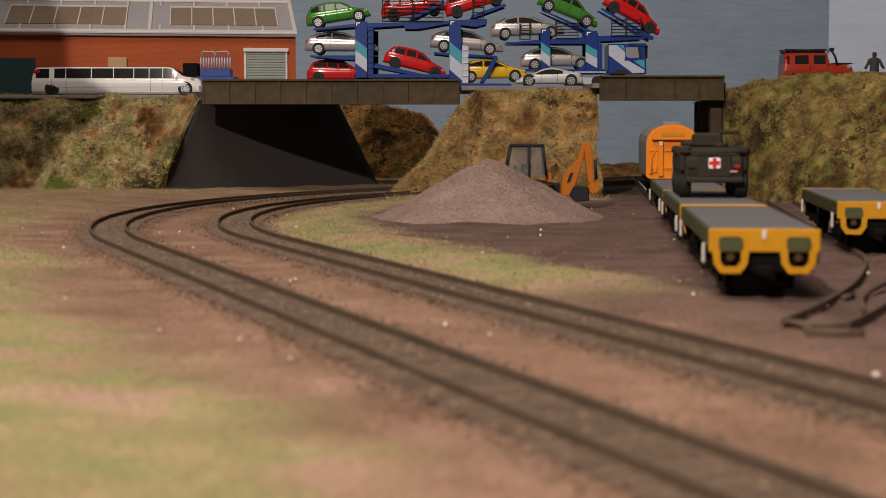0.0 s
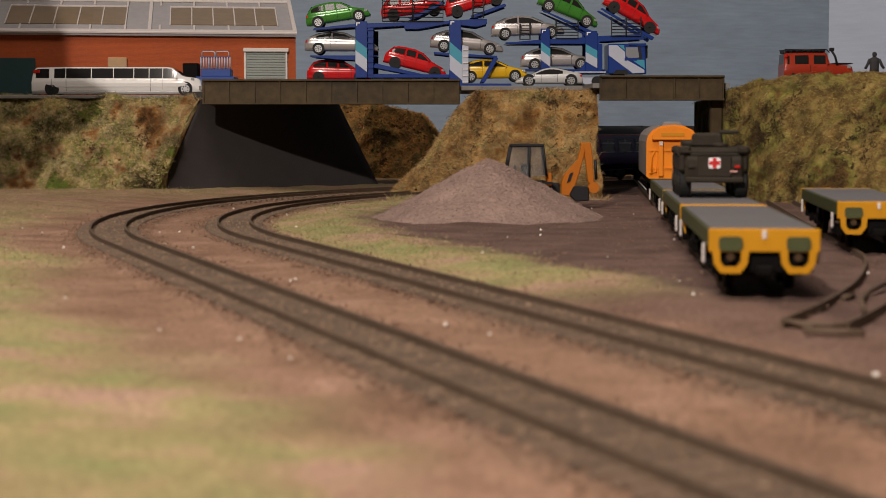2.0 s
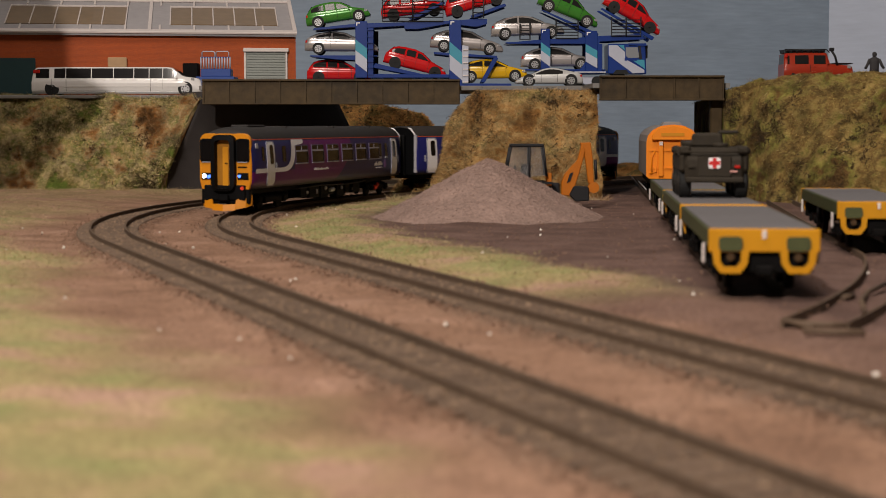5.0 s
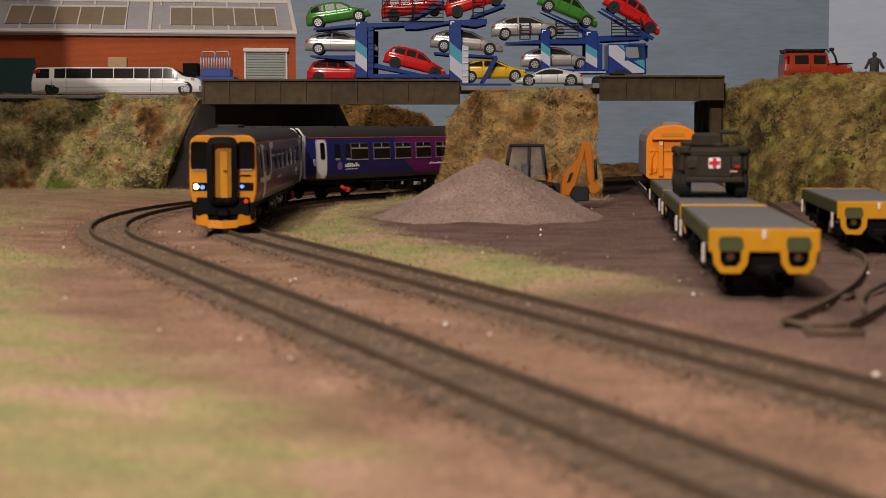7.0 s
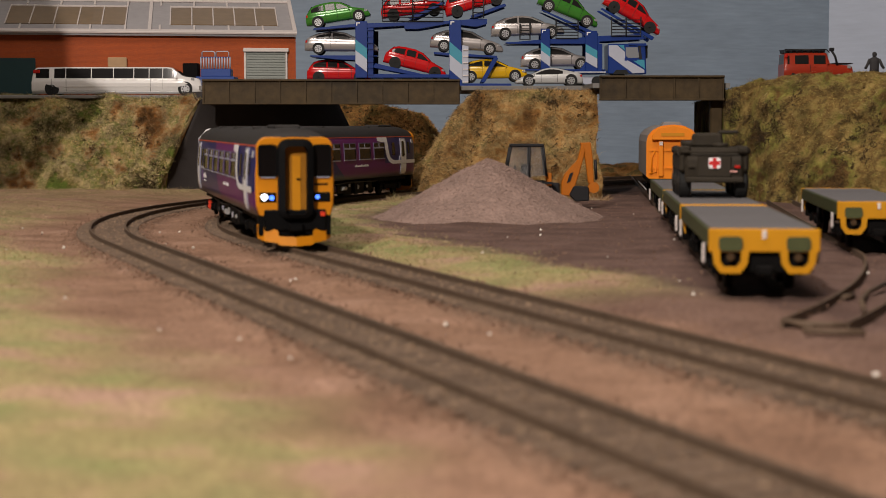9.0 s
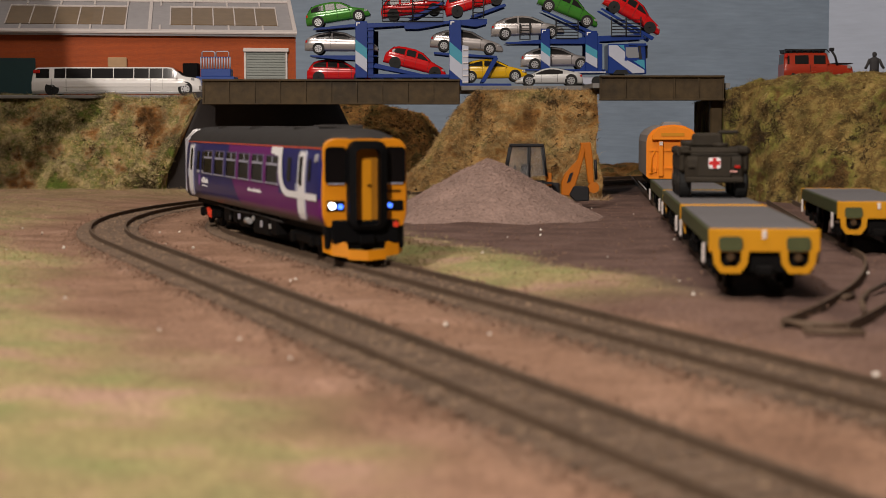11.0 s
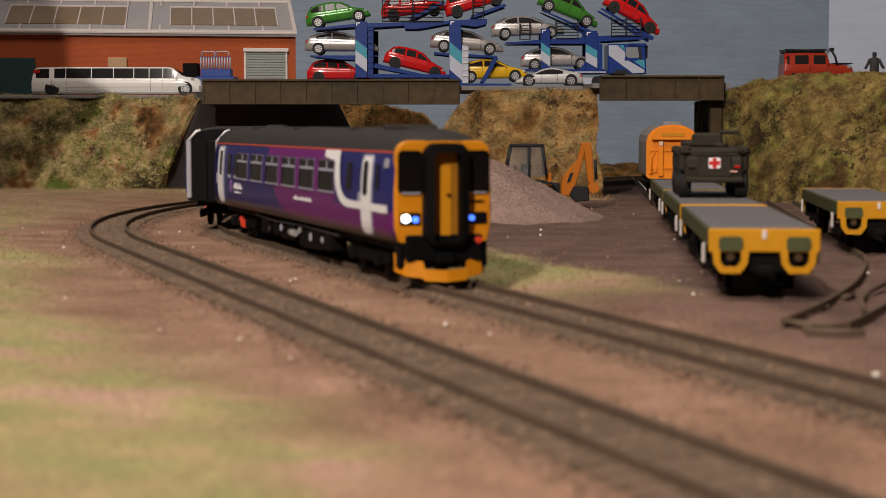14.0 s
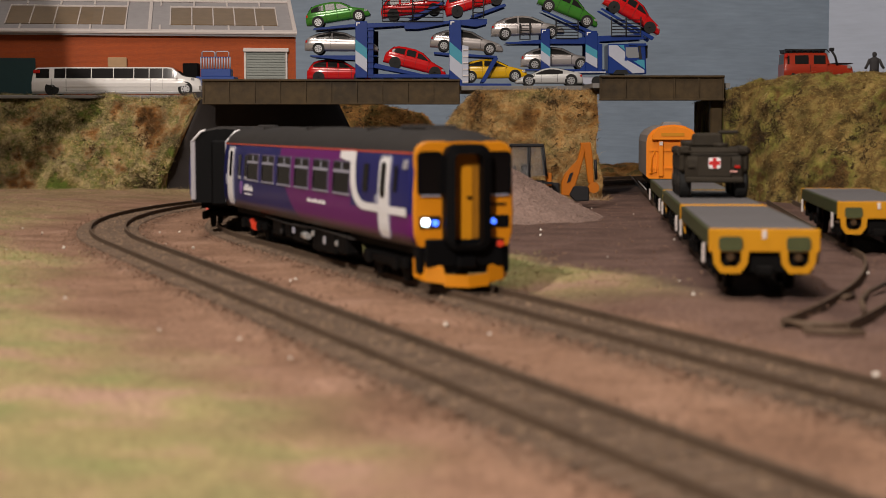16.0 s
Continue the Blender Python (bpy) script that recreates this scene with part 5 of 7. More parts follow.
            for k in range(20):
                (a0, b0), (a1, b1) = ring[k], ring[(k + 1) % 20]
                vs = [rim.verts.new((x_of(u) + s * a, y2 + sgn * 0.00014, wheel_r + s * b)) for a, b, s in ((a0, b0, 1), (a1, b1, 1), (a1, b1, 0.82), (a0, b0, 0.82))]
                rim.faces.new(vs)
            for k in range(7):
                a = 6.2832 * k / 7
                d = Vector((math.cos(a), 0, math.sin(a)))
                t = Vector((-math.sin(a), 0, math.cos(a))) * wheel_r * 0.085
                o = Vector((x_of(u), y2 + sgn * 0.00014, wheel_r))
                rim.faces.new([rim.verts.new(o + p) for p in (-t * 1.6, d * q * 0.9 - t, d * q * 0.9 + t, t * 1.6)])
            bmesh.ops.recalc_face_normals(rim, faces=rim.faces[:])
            bmesh.ops.solidify(rim, geom=rim.faces[:], thickness=0.0001)
            part("rim", rim, M_TYRE if dark_wheels or (shape == "limousine" and u < 0.5) else M_RIM, wh)
    # windscreen and rear window follow the roof line
    for nm, (a, b) in (("windscreen", sh["front"]), ("rear_window", sh["rear"])):
        bm = bmesh.new()
        n = 5
        prev = None
        for k in range(n + 1):
            u = a + (b - a) * k / n
            e = edge(u) * 0.86
            row = [bm.verts.new((x_of(u), y, roof(u) + 0.012 * ht + 0.0001)) for y in (-e, -e * 0.4, e * 0.4, e)]
            if prev:
                for i in range(3):
                    bm.faces.new((prev[i], prev[i + 1], row[i + 1], row[i]))
            prev = row
        bmesh.ops.recalc_face_normals(bm, faces=bm.faces[:])
        bmesh.ops.solidify(bm, geom=bm.faces[:], thickness=0.0001)
        part(nm, bm, glazing, c)
    if shape == "limousine":
        for sgn in (-1, 1):
            part("rubbing_strip", block(x_of(0.16), x_of(0.86), *sorted((sgn * (hw * 0.99), sgn * (hw + 0.0003))), 0.30 * ht, 0.33 * ht, 0.0001), CAR_PAINT[colour], c)
            part("sill", block(x_of(0.16), x_of(0.865), *sorted((sgn * (hw * 0.94), sgn * (hw + 0.0002))), 0.05 * ht, 0.11 * ht, 0.0002), M_CHROME, c, "bright sill strip")
            for u in (0.118, 0.205, 0.700):
                part("door_seam", block(x_of(u) - 0.00014, x_of(u) + 0.00014, sgn * hw * 0.985 - 0.0004, sgn * hw * 0.985 + 0.0004, 0.14 * ht, belt(u)), M_CARTRIM, c)
    if not boxy:
        part("bumper_grille", block(x_of(0.985), x_of(1) + 0.0002, -hw * 0.6, hw * 0.6, 0.20 * ht, 0.28 * ht, 0.0002), M_TYRE, c)
    return c


CAR_Y = 1.4005


def park(shape, colour, wheel_rear, wheel_front, label, dark=False, y=CAR_Y, flip=False, ln=None):
    """Place a car by its two wheel hubs (x, z) in side view."""
    size = {"hatchback": (0.0535, 0.0225, 0.0195), "coupe": (0.0610, 0.0235, 0.0190), "sports car": (0.0560, 0.0245, 0.0165)}[shape]
    ln = ln or size[0]
    (xa, za), (xb, zb) = wheel_rear, wheel_front
    tilt = math.degrees(math.atan2(zb - za, xb - xa)) if not flip else math.degrees(math.atan2(zb - za, xa - xb))
    r = 0.0043
    u0, u1 = SHAPES[shape]["wheels"]
    off = ((u0 + u1) / 2 - 0.5) * ln
    mid = Vector(((xa + xb) / 2, y, (za + zb) / 2))
    rot = pose(0, 0, 0, 0, -tilt, 180 if flip else 0) if not flip else pose(0, 0, 0, 0, 0, 180) @ pose(0, 0, 0, 0, -tilt, 0)
    m = Matrix.Translation(mid) @ rot @ Matrix.Translation((-off, 0, -r))
    return build_car(shape, colour, ln, size[1], size[2], m, label, "model cars on the transporter", dark_wheels=dark)


park("hatchback", "green", (-0.1046, 0.1405), (-0.0696, 0.1461), "shiny green five-door hatchback nose-up on the top deck")
park("coupe", "silver", (-0.1052, 0.1188), (-0.0640, 0.1184), "silver three-door coupe level on the middle deck")
park("hatchback", "red", (-0.1035, 0.0948), (-0.0698, 0.0948), "bright red hatchback on the lowest deck", True)
park("hatchback", "red", (-0.0408, 0.1071), (-0.0062, 0.0986), "bright red hatchback nose-down on a ramp", True)
park("coupe", "silver", (-0.0005, 0.1212), (0.0403, 0.1184), "silver three-door coupe nose-down on the middle deck")
park("coupe", "yellow", (0.0223, 0.0953), (0.0612, 0.0962), "mustard yellow coupe on the lowest deck", ln=0.0585)
park("coupe", "silver", (0.0507, 0.1311), (0.0914, 0.1325), "silver coupe on the upper deck of the lorry")
park("hatchback", "green", (0.0871, 0.1546), (0.1207, 0.1410), "shiny green hatchback tipped nose-down on the top deck")
park("hatchback", "red", (0.1410, 0.1536), (0.1734, 0.1353), "bright red hatchback tipped nose-down over the cab", True)
park("coupe", "silver", (0.0754, 0.1056), (0.1162, 0.1061), "silver coupe on the lower deck of the lorry")
park("hatchback", "red", (-0.0412, 0.1466), (-0.0076, 0.1513), "bright red hatchback behind black rails on the top deck", True)
park("hatchback", "red", (0.0114, 0.1494), (0.0454, 0.1597), "bright red hatchback nose-up on the top deck", True)
build_car("sports car", "bright silver", 0.0545, 0.0245, 0.0150, pose(0.0862, 1.362, 0.0868, 0, 0, 180), "low pale silver sports car parked before the transporter", wheel_r=0.0044)
build_car("limousine", "white", 0.1418, 0.0268, 0.0236, pose(-0.2725, 1.402, 0.0800, 0, 0, 0), "white stretched limousine with dark windows on the bank", wheel_r=0.0052, category="limousine")
DEF = build_car("off-roader", "orange-red", 0.0535, 0.0240, 0.0250, pose(0.2905, 1.30, 0.0863, 0, 0, 0), "orange-red off-road car with black roof rack and snorkel", wheel_r=0.0050, glazing=M_CARGLASS, category="off-road car")


def defender_kit(c):
    rack = part("roof_rack", block(-0.0258, 0.0055, -0.0100, 0.0100, 0.0258, 0.0264, 0.0002), M_RAILBLACK, c, "black roof rack")
    for k in range(8):
        x = -0.0255 + 0.0043 * k
        part("rack_bar", block(x - 0.0004, x + 0.0004, -0.0102, 0.0102, 0.0248, 0.0272), M_RAILBLACK, rack)
    for s in (-1, 1):
        part("rack_rail", rod([(-0.0262, s * 0.0102, 0.0272), (0.0060, s * 0.0102, 0.0272), (0.0085, s * 0.0098, 0.0250)], 0.0005), M_RAILBLACK, rack)
    part("snorkel", rod([(0.0145, -0.0112, 0.0150), (0.0128, -0.0112, 0.0215), (0.0100, -0.0112, 0.0262)], 0.0009), M_RAILBLACK, c, "black snorkel pipe")
    part("snorkel_head", block(0.0080, 0.0118, -0.0124, -0.0100, 0.0258, 0.0286, 0.0006), M_RAILBLACK, c)
    part("bonnet_mat", block(0.0115, 0.0270, -0.0095, 0.0095, 0.0162, 0.0170, 0.0004), M_RAILBLACK, c, "black bonnet plate")


defender_kit(DEF)


# ---- the car transporter ----
def build_transporter():
    t = thing("car_transporter", pose(0, 0, 0), "royal blue two-deck car transporter lorry with drawbar trailer, loaded", "lorry")
    y0, y1 = 1.3835, 1.4165
    count = [0]
    Y = ((y0, y0 + 0.0022), (y1 - 0.0022, y1))

    def both(name, pts, mat, label="", bevel=0.0003, inset=0.0):
        made = []
        count[0] += 1
        inset += 0.00006 * (count[0] % 9) - (0.0006 if name == "post" else 0.0)
        for a, b in Y:
            made.append(part(name, prism(pts, a + inset, b - inset, "y", bevel), mat, t, label))
        return made

    def deck(name, pts, mat=M_BLUE):
        return part(name, prism(pts, y0 + 0.0024, y1 - 0.0024, "y", 0.0002), mat, t)

    # posts with pale and teal slanted bands and a ladder face
    for quad in ([(-0.0726, 0.1410), (-0.0628, 0.1410), (-0.0629, 0.0944), (-0.0728, 0.0944)], [(0.0052, 0.1419), (0.0150, 0.1419), (0.0160, 0.0869), (0.0052, 0.0944)], [(0.0811, 0.1349), (0.0886, 0.1349), (0.0892, 0.1000), (0.0812, 0.1000)], [(0.1181, 0.1331), (0.1279, 0.1331), (0.1282, 0.0990), (0.1183, 0.0990)]):
        posts = both("post", quad, M_BLUE)
        xs = [q[0] for q in quad]
        xa, xb = min(xs), max(xs)
        zt, zb2 = max(q[1] for q in quad), min(q[1] for q in quad)
        h = zt - zb2
        for lo, hi, mat in ((0.33, 0.52, M_BLUELT), (0.10, 0.33, M_PALEGREY)):
            k = 0.16 * h
            pts = [(xa + 0.0002, zb2 + lo * h + k), (xb - 0.0002, zb2 + lo * h), (xb - 0.0002, zb2 + hi * h), (xa + 0.0002, zb2 + hi * h + k)]
            part("livery_band", prism(pts, y0 - 0.0010, y0, "y"), mat, posts[0], "slanted pale band")
        part("corner_mark", prism([(xa + 0.001, zt - 0.0018), (xa + 0.0042, zt - 0.0018), (xa + 0.0042, zt - 0.0010), (xa + 0.001, zt - 0.0010)], y0 - 0.0010, y0, "y"), M_WHITE, posts[0])
        part("corner_mark", prism([(xa + 0.001, zt - 0.0036), (xa + 0.0018, zt - 0.0036), (xa + 0.0018, zt - 0.0018), (xa + 0.001, zt - 0.0018)], y0 - 0.0010, y0, "y"), M_WHITE, posts[0])
    # ladder face beside the first post
    lad = both("ladder_post", [(-0.0623, 0.1354), (-0.0576, 0.1354), (-0.0578, 0.0944), (-0.0625, 0.0944)], M_BLUE)
    for k in range(8):
        z = 0.0970 + 0.0052 * k
        part("rung", block(-0.0630, -0.0580, y0 - 0.0008, y0, z, z + 0.0009), M_BLUE, lad[0])
    part("rear_post", prism([(-0.0576, 0.1345), (-0.0548, 0.1345), (-0.0549, 0.0944), (-0.0578, 0.0944)], y1 - 0.0022, y1, "y"), M_RAILBLACK, t)
    # pale ladder on the second post
    lp = part("access_ladder", prism([(0.0159, 0.1214), (0.0211, 0.1205), (0.0211, 0.0902), (0.0160, 0.0906)], y0 - 0.0004, y0 + 0.0006, "y"), M_PALEGREY, t, "pale grey access ladder")
    for k in range(6):
        z = 0.0905 + 0.0053 * k
        part("rung", block(0.0166, 0.0210, y0 - 0.0012, y0 - 0.0004, z, z + 0.0008), M_PLASTIC_W, lp)
    # trailer decks
    both("deck_beam", [(-0.1082, 0.1335), (-0.1068, 0.1354), (-0.0721, 0.1391), (0.0052, 0.1414), (0.0309, 0.1433), (0.0365, 0.1428), (0.0365, 0.1387), (0.0272, 0.1363), (0.0052, 0.1391), (-0.0206, 0.1345), (-0.0319, 0.1345), (-0.0323, 0.1373), (-0.0628, 0.1354), (-0.0722, 0.1363)], M_BLUE)
    deck("upper_deck", [(-0.1068, 0.1345), (-0.1068, 0.1354), (-0.0721, 0.1391), (0.0356, 0.1419), (0.0356, 0.1410), (-0.0721, 0.1377)])
    both("middle_deck_beam", [(-0.1084, 0.1126), (-0.0722, 0.1126), (-0.0629, 0.1107), (-0.0629, 0.1088), (-0.0863, 0.1093), (-0.1084, 0.1116)], M_BLUE)
    deck("middle_deck", [(-0.1107, 0.1130), (-0.0544, 0.1130), (-0.0544, 0.1121), (-0.1107, 0.1121)])
    both("ramp", [(-0.0563, 0.1065), (-0.0136, 0.0967), (-0.0136, 0.0944), (-0.0582, 0.1028)], M_BLUE)
    both("lower_beam", [(-0.0582, 0.0976), (0.0052, 0.0972), (0.0052, 0.0944), (-0.0582, 0.0944)], M_BLUE)
    both("middle_ramp", [(-0.0075, 0.1158), (0.0052, 0.1149), (0.0450, 0.1126), (0.0450, 0.1107), (0.0052, 0.1126), (-0.0075, 0.1140)], M_BLUE)
    deck("chassis", [(-0.1108, 0.0902), (0.0568, 0.0897), (0.0568, 0.0883), (-0.1109, 0.0883)])
    both("chassis_beam", [(-0.1108, 0.0906), (0.0075, 0.0897), (0.0568, 0.0897), (0.0568, 0.0874), (-0.1109, 0.0874)], M_BLUE)
    part("edge_line", prism([(0.0132, 0.0878), (0.0568, 0.0878), (0.0568, 0.0869), (0.0132, 0.0869)], y0 - 0.0006, y0 - 0.0002, "y"), M_WHITE, t, "white lower edge")
    both("brace", [(0.0422, 0.1116), (0.0460, 0.1107), (0.0348, 0.0906), (0.0310, 0.0906)], M_BLUE)
    # lorry decks
    both("deck_beam", [(0.0511, 0.1233), (0.0825, 0.1261), (0.1181, 0.1279), (0.1294, 0.1289), (0.1659, 0.1307), (0.1669, 0.1261), (0.1303, 0.1242), (0.1294, 0.1214), (0.1182, 0.1224), (0.0544, 0.1224)], M_BLUE)
    deck("upper_deck", [(0.0520, 0.1238), (0.1650, 0.1279), (0.1650, 0.1270), (0.0520, 0.1228)])
    both("tilting_ramp", [(0.0810, 0.1503), (0.0833, 0.1503), (0.1293, 0.1307), (0.1275, 0.1279)], M_BLUE)
    both("tilting_ramp", [(0.1301, 0.1512), (0.1320, 0.1521), (0.1753, 0.1279), (0.1735, 0.1252)], M_BLUE)
    both("tilting_ramp", [(-0.0290, 0.1438), (0.0005, 0.1577), (0.0019, 0.1558), (-0.0253, 0.1419)], M_BLUE)
    both("tilting_ramp", [(0.0225, 0.1456), (0.0515, 0.1558), (0.0524, 0.1535), (0.0244, 0.1433)], M_BLUE)
    both("lower_beam", [(0.0779, 0.1009), (0.1366, 0.1000), (0.1366, 0.0981), (0.0779, 0.0976)], M_BLUE)
    deck("lower_deck", [(0.0685, 0.1018), (0.1352, 0.1014), (0.1352, 0.1004), (0.0685, 0.1004)])
    part("white_line", prism([(0.0897, 0.0995), (0.1352, 0.0995), (0.1352, 0.0988), (0.0897, 0.0988)], y0 - 0.0006, y0 - 0.0002, "y"), M_WHITE, t)
    both("front_frame", [(0.1280, 0.1224), (0.1322, 0.1224), (0.1324, 0.0990), (0.1282, 0.0990)], M_BLUE)
    both("gusset", [(0.1183, 0.1074), (0.1183, 0.0990), (0.1117, 0.0990)], M_BLUE)
    part("fuel_tank", block(0.106, 0.126, y0 + 0.002, y1 - 0.002, 0.0885, 0.0955, 0.001), M_PALEGREY, t, "pale grey chassis tank")
    return t


TRANSPORTER = build_transporter()


def side_rail(t, a, b, n, y=1.3832):
    """A little fence of black bars between two corners (x, z)."""
    (xa, za), (xb, zb) = a, b
    fr = part("side_rail", rod([(xa, y, zb), (xa, y, za), (xb, y, za), (xb, y, zb)], 0.0006, 6), M_RAILBLACK, t, "black deck rail")
    for k in range(n):
        z = za + (zb - za) * (k + 1) / (n + 1)
        part("rail_bar", rod([(xa, y, z), (xb, y, z)], 0.00042, 6), M_RAILBLACK, fr)
    if xb - xa > 0.02:
        xm = (xa + xb) / 2
        part("rail_post", rod([(xm, y, za), (xm, y, zb)], 0.0006, 6), M_RAILBLACK, fr)


side_rail(TRANSPORTER, (-0.0501, 0.1410), (0.0000, 0.1642), 6)
side_rail(TRANSPORTER, (0.0937, 0.1270), (0.1119, 0.1419), 5)
side_rail(TRANSPORTER, (0.1397, 0.1289), (0.1639, 0.1447), 5)
side_rail(TRANSPORTER, (0.0638, 0.1261), (0.0721, 0.1410), 3)
side_rail(TRANSPORTER, (0.0248, 0.1438), (0.0337, 0.1609), 3)


def build_cab(t):
    """The lorry's cab, facing +x."""
    y0, y1 = 1.3832, 1.4168
    out = [(0.1371, 0.0976), (0.1369, 0.1224), (0.1660, 0.1224), (0.1679, 0.1205), (0.1685, 0.1084), (0.1690, 0.0976)]
    cab = part("cab", prism(out, y0, y1, "y", 0.0008), M_BLUE, t)
    part("sleeper_panel", prism([(0.1374, 0.1214), (0.1444, 0.1214), (0.1510, 0.1158), (0.1511, 0.1102), (0.1671, 0.1009), (0.1671, 0.0986), (0.1577, 0.0981), (0.1374, 0.1130)], y0 - 0.0004, y0, "y"), M_PALEGREY, cab, "slanted pale livery panel")
    part("teal_panel", prism([(0.1454, 0.1214), (0.1500, 0.1214), (0.1510, 0.1168)], y0 - 0.0004, y0, "y"), M_BLUELT, cab)
    part("teal_panel", prism([(0.1567, 0.1093), (0.1670, 0.1093), (0.1676, 0.1018)], y0 - 0.0004, y0, "y"), M_BLUELT, cab)
    part("cab_window", prism([(0.1515, 0.1196), (0.1613, 0.1196), (0.1628, 0.1112), (0.1539, 0.1102), (0.1515, 0.1130)], y0 - 0.0005, y0, "y"), M_CLEARGLASS, cab)
    part("windscreen_post", prism([(0.1618, 0.1205), (0.1637, 0.1205), (0.1652, 0.1098), (0.1628, 0.1098)], y0 - 0.0006, y0, "y"), M_RAILBLACK, cab)
    xw = 0.1695
    part("windscreen", block(xw - 0.0010, xw + 0.0005, y0 + 0.002, y1 - 0.002, 0.1105, 0.1215, 0.0004), M_CARGLASS, cab)
    part("sun_visor", prism([(0.1538, 0.1228), (0.1683, 0.1228), (0.1688, 0.1205), (0.1538, 0.1214)], y0 - 0.001, y1 + 0.001, "y"), M_BLUE, cab)
    part("wheel_arch", prism([(0.1408, 0.0976), (0.1436, 0.1009), (0.1521, 0.1009), (0.1549, 0.0976)], y0 - 0.0008, y0, "y"), M_TYRE, cab)
    for s in (y0, y1):
        part("wheel", disc(0.0062, -0.0022, 0.0022, 22, 0.0004, None, (0.1465, s + (0.003 if s == y0 else -0.003), 0.0930)), M_TYRE, t)
    for x in (0.128, 0.112, -0.045, -0.030):
        for s in (y0 + 0.004, y1 - 0.004):
            part("wheel", disc(0.0045, -0.0022, 0.0022, 20, 0.0004, None, (x, s, 0.0913)), M_TYRE, t)
    for a, b in ((0.1506, 0.1529), (0.1534, 0.1557), (0.1562, 0.1609)):
        part("lettering_bar", prism([(a, 0.1085), (b, 0.1085), (b, 0.1108), (a, 0.1108)], y0 - 0.0007, y0 - 0.0004, "y"), M_BLUE, cab)


build_cab(TRANSPORTER)


# ---- sidings ----
def siding_at(s, side=0.0):
    """The straight siding under the wagons, from near to far."""
    a, b = Vector((0.0915, 0.430)), Vector((0.2025, 1.72))
    d = (b - a).normalized()
    h = math.atan2(d.y, d.x)
    return a + d * s - side * left_of(h), h


def spur_at(s, side=0.0):
    """The second siding: straight under its wagon, then bending over to the first."""
    t = s / 0.75
    if t < 0.36:
        u = t / 0.36
        p0, p1, p2 = Vector((0.098, 0.435)), Vector((0.150, 0.535)), Vector((0.1770, 0.660))
        p = (1 - u) ** 2 * p0 + 2 * u * (1 - u) * p1 + u * u * p2
        d = (1 - u) * (p1 - p0) + u * (p2 - p1)
    else:
        p1, p2 = Vector((0.1770, 0.660)), Vector((0.232, 1.14))
        d = p2 - p1
        p = p1 + (t - 0.36) / 0.64 * d
    h = math.atan2(d.y, d.x)
    return p - side * left_of(h), h


SIDING_RAIL = [(-0.0007, 0.0), (0.0007, 0.0), (0.0005, 0.0034), (0.0005, RAIL), (-0.0005, RAIL), (-0.0005, 0.0034)]
for path, end, label in ((siding_at, 1.29, "half-buried siding track under the flat wagons"), (spur_at, 0.75, "second half-buried siding track with a curved lead")):
    sd = thing("siding_track", pose(0, 0, 0), label, "track", "sidings", "structure")
    for o in (-0.0087, 0.0087):
        part("rail", sweep(SIDING_RAIL, o, 0.10 if end > 1 else 0.0, end, 0.01, path), M_RAIL, sd)


    if end < 1:
        a, b = path(0.001, 0.0087)[0], path(0.001, -0.0087)[0]
        part("end_rail", rod([(a.x, a.y, 0.0032), ((a.x + b.x) / 2 + 0.001, (a.y + b.y) / 2 - 0.004, 0.0032), (b.x, b.y, 0.0032)], 0.0009, 6), M_RAIL, sd)


# ---- wagons ----
M_BUFFER = material("worn_brass_buffer", (0.12, 0.075, 0.04), 0.45, 0.6, 0.3, 300, 0.2)
def bogie_set(w, bx):
    bog = part("bogie", block(bx - 0.015, bx + 0.015, -0.010, 0.010, 0.0060, 0.0100, 0.001), M_UNDER, w)
    for s in (-1, 1):
        part("side_frame", block(bx - 0.0165, bx + 0.0165, s * 0.0125 - 0.001, s * 0.0125 + 0.001, 0.0045, 0.0088, 0.0007), M_UNDER, bog)
        for dx in (-0.0105, 0.0105):
            part("wheel", disc(0.0062, s * 0.0095 - 0.0012, s * 0.0095 + 0.0012, 20, 0.0003, None, (bx + dx, 0, 0.0062)), M_UNDER, bog)
            part("axle_box", block(bx + dx - 0.002, bx + dx + 0.002, s * 0.0138 - 0.0008, s * 0.0138 + 0.0008, 0.0045, 0.0080, 0.0005), M_UNDER, bog)


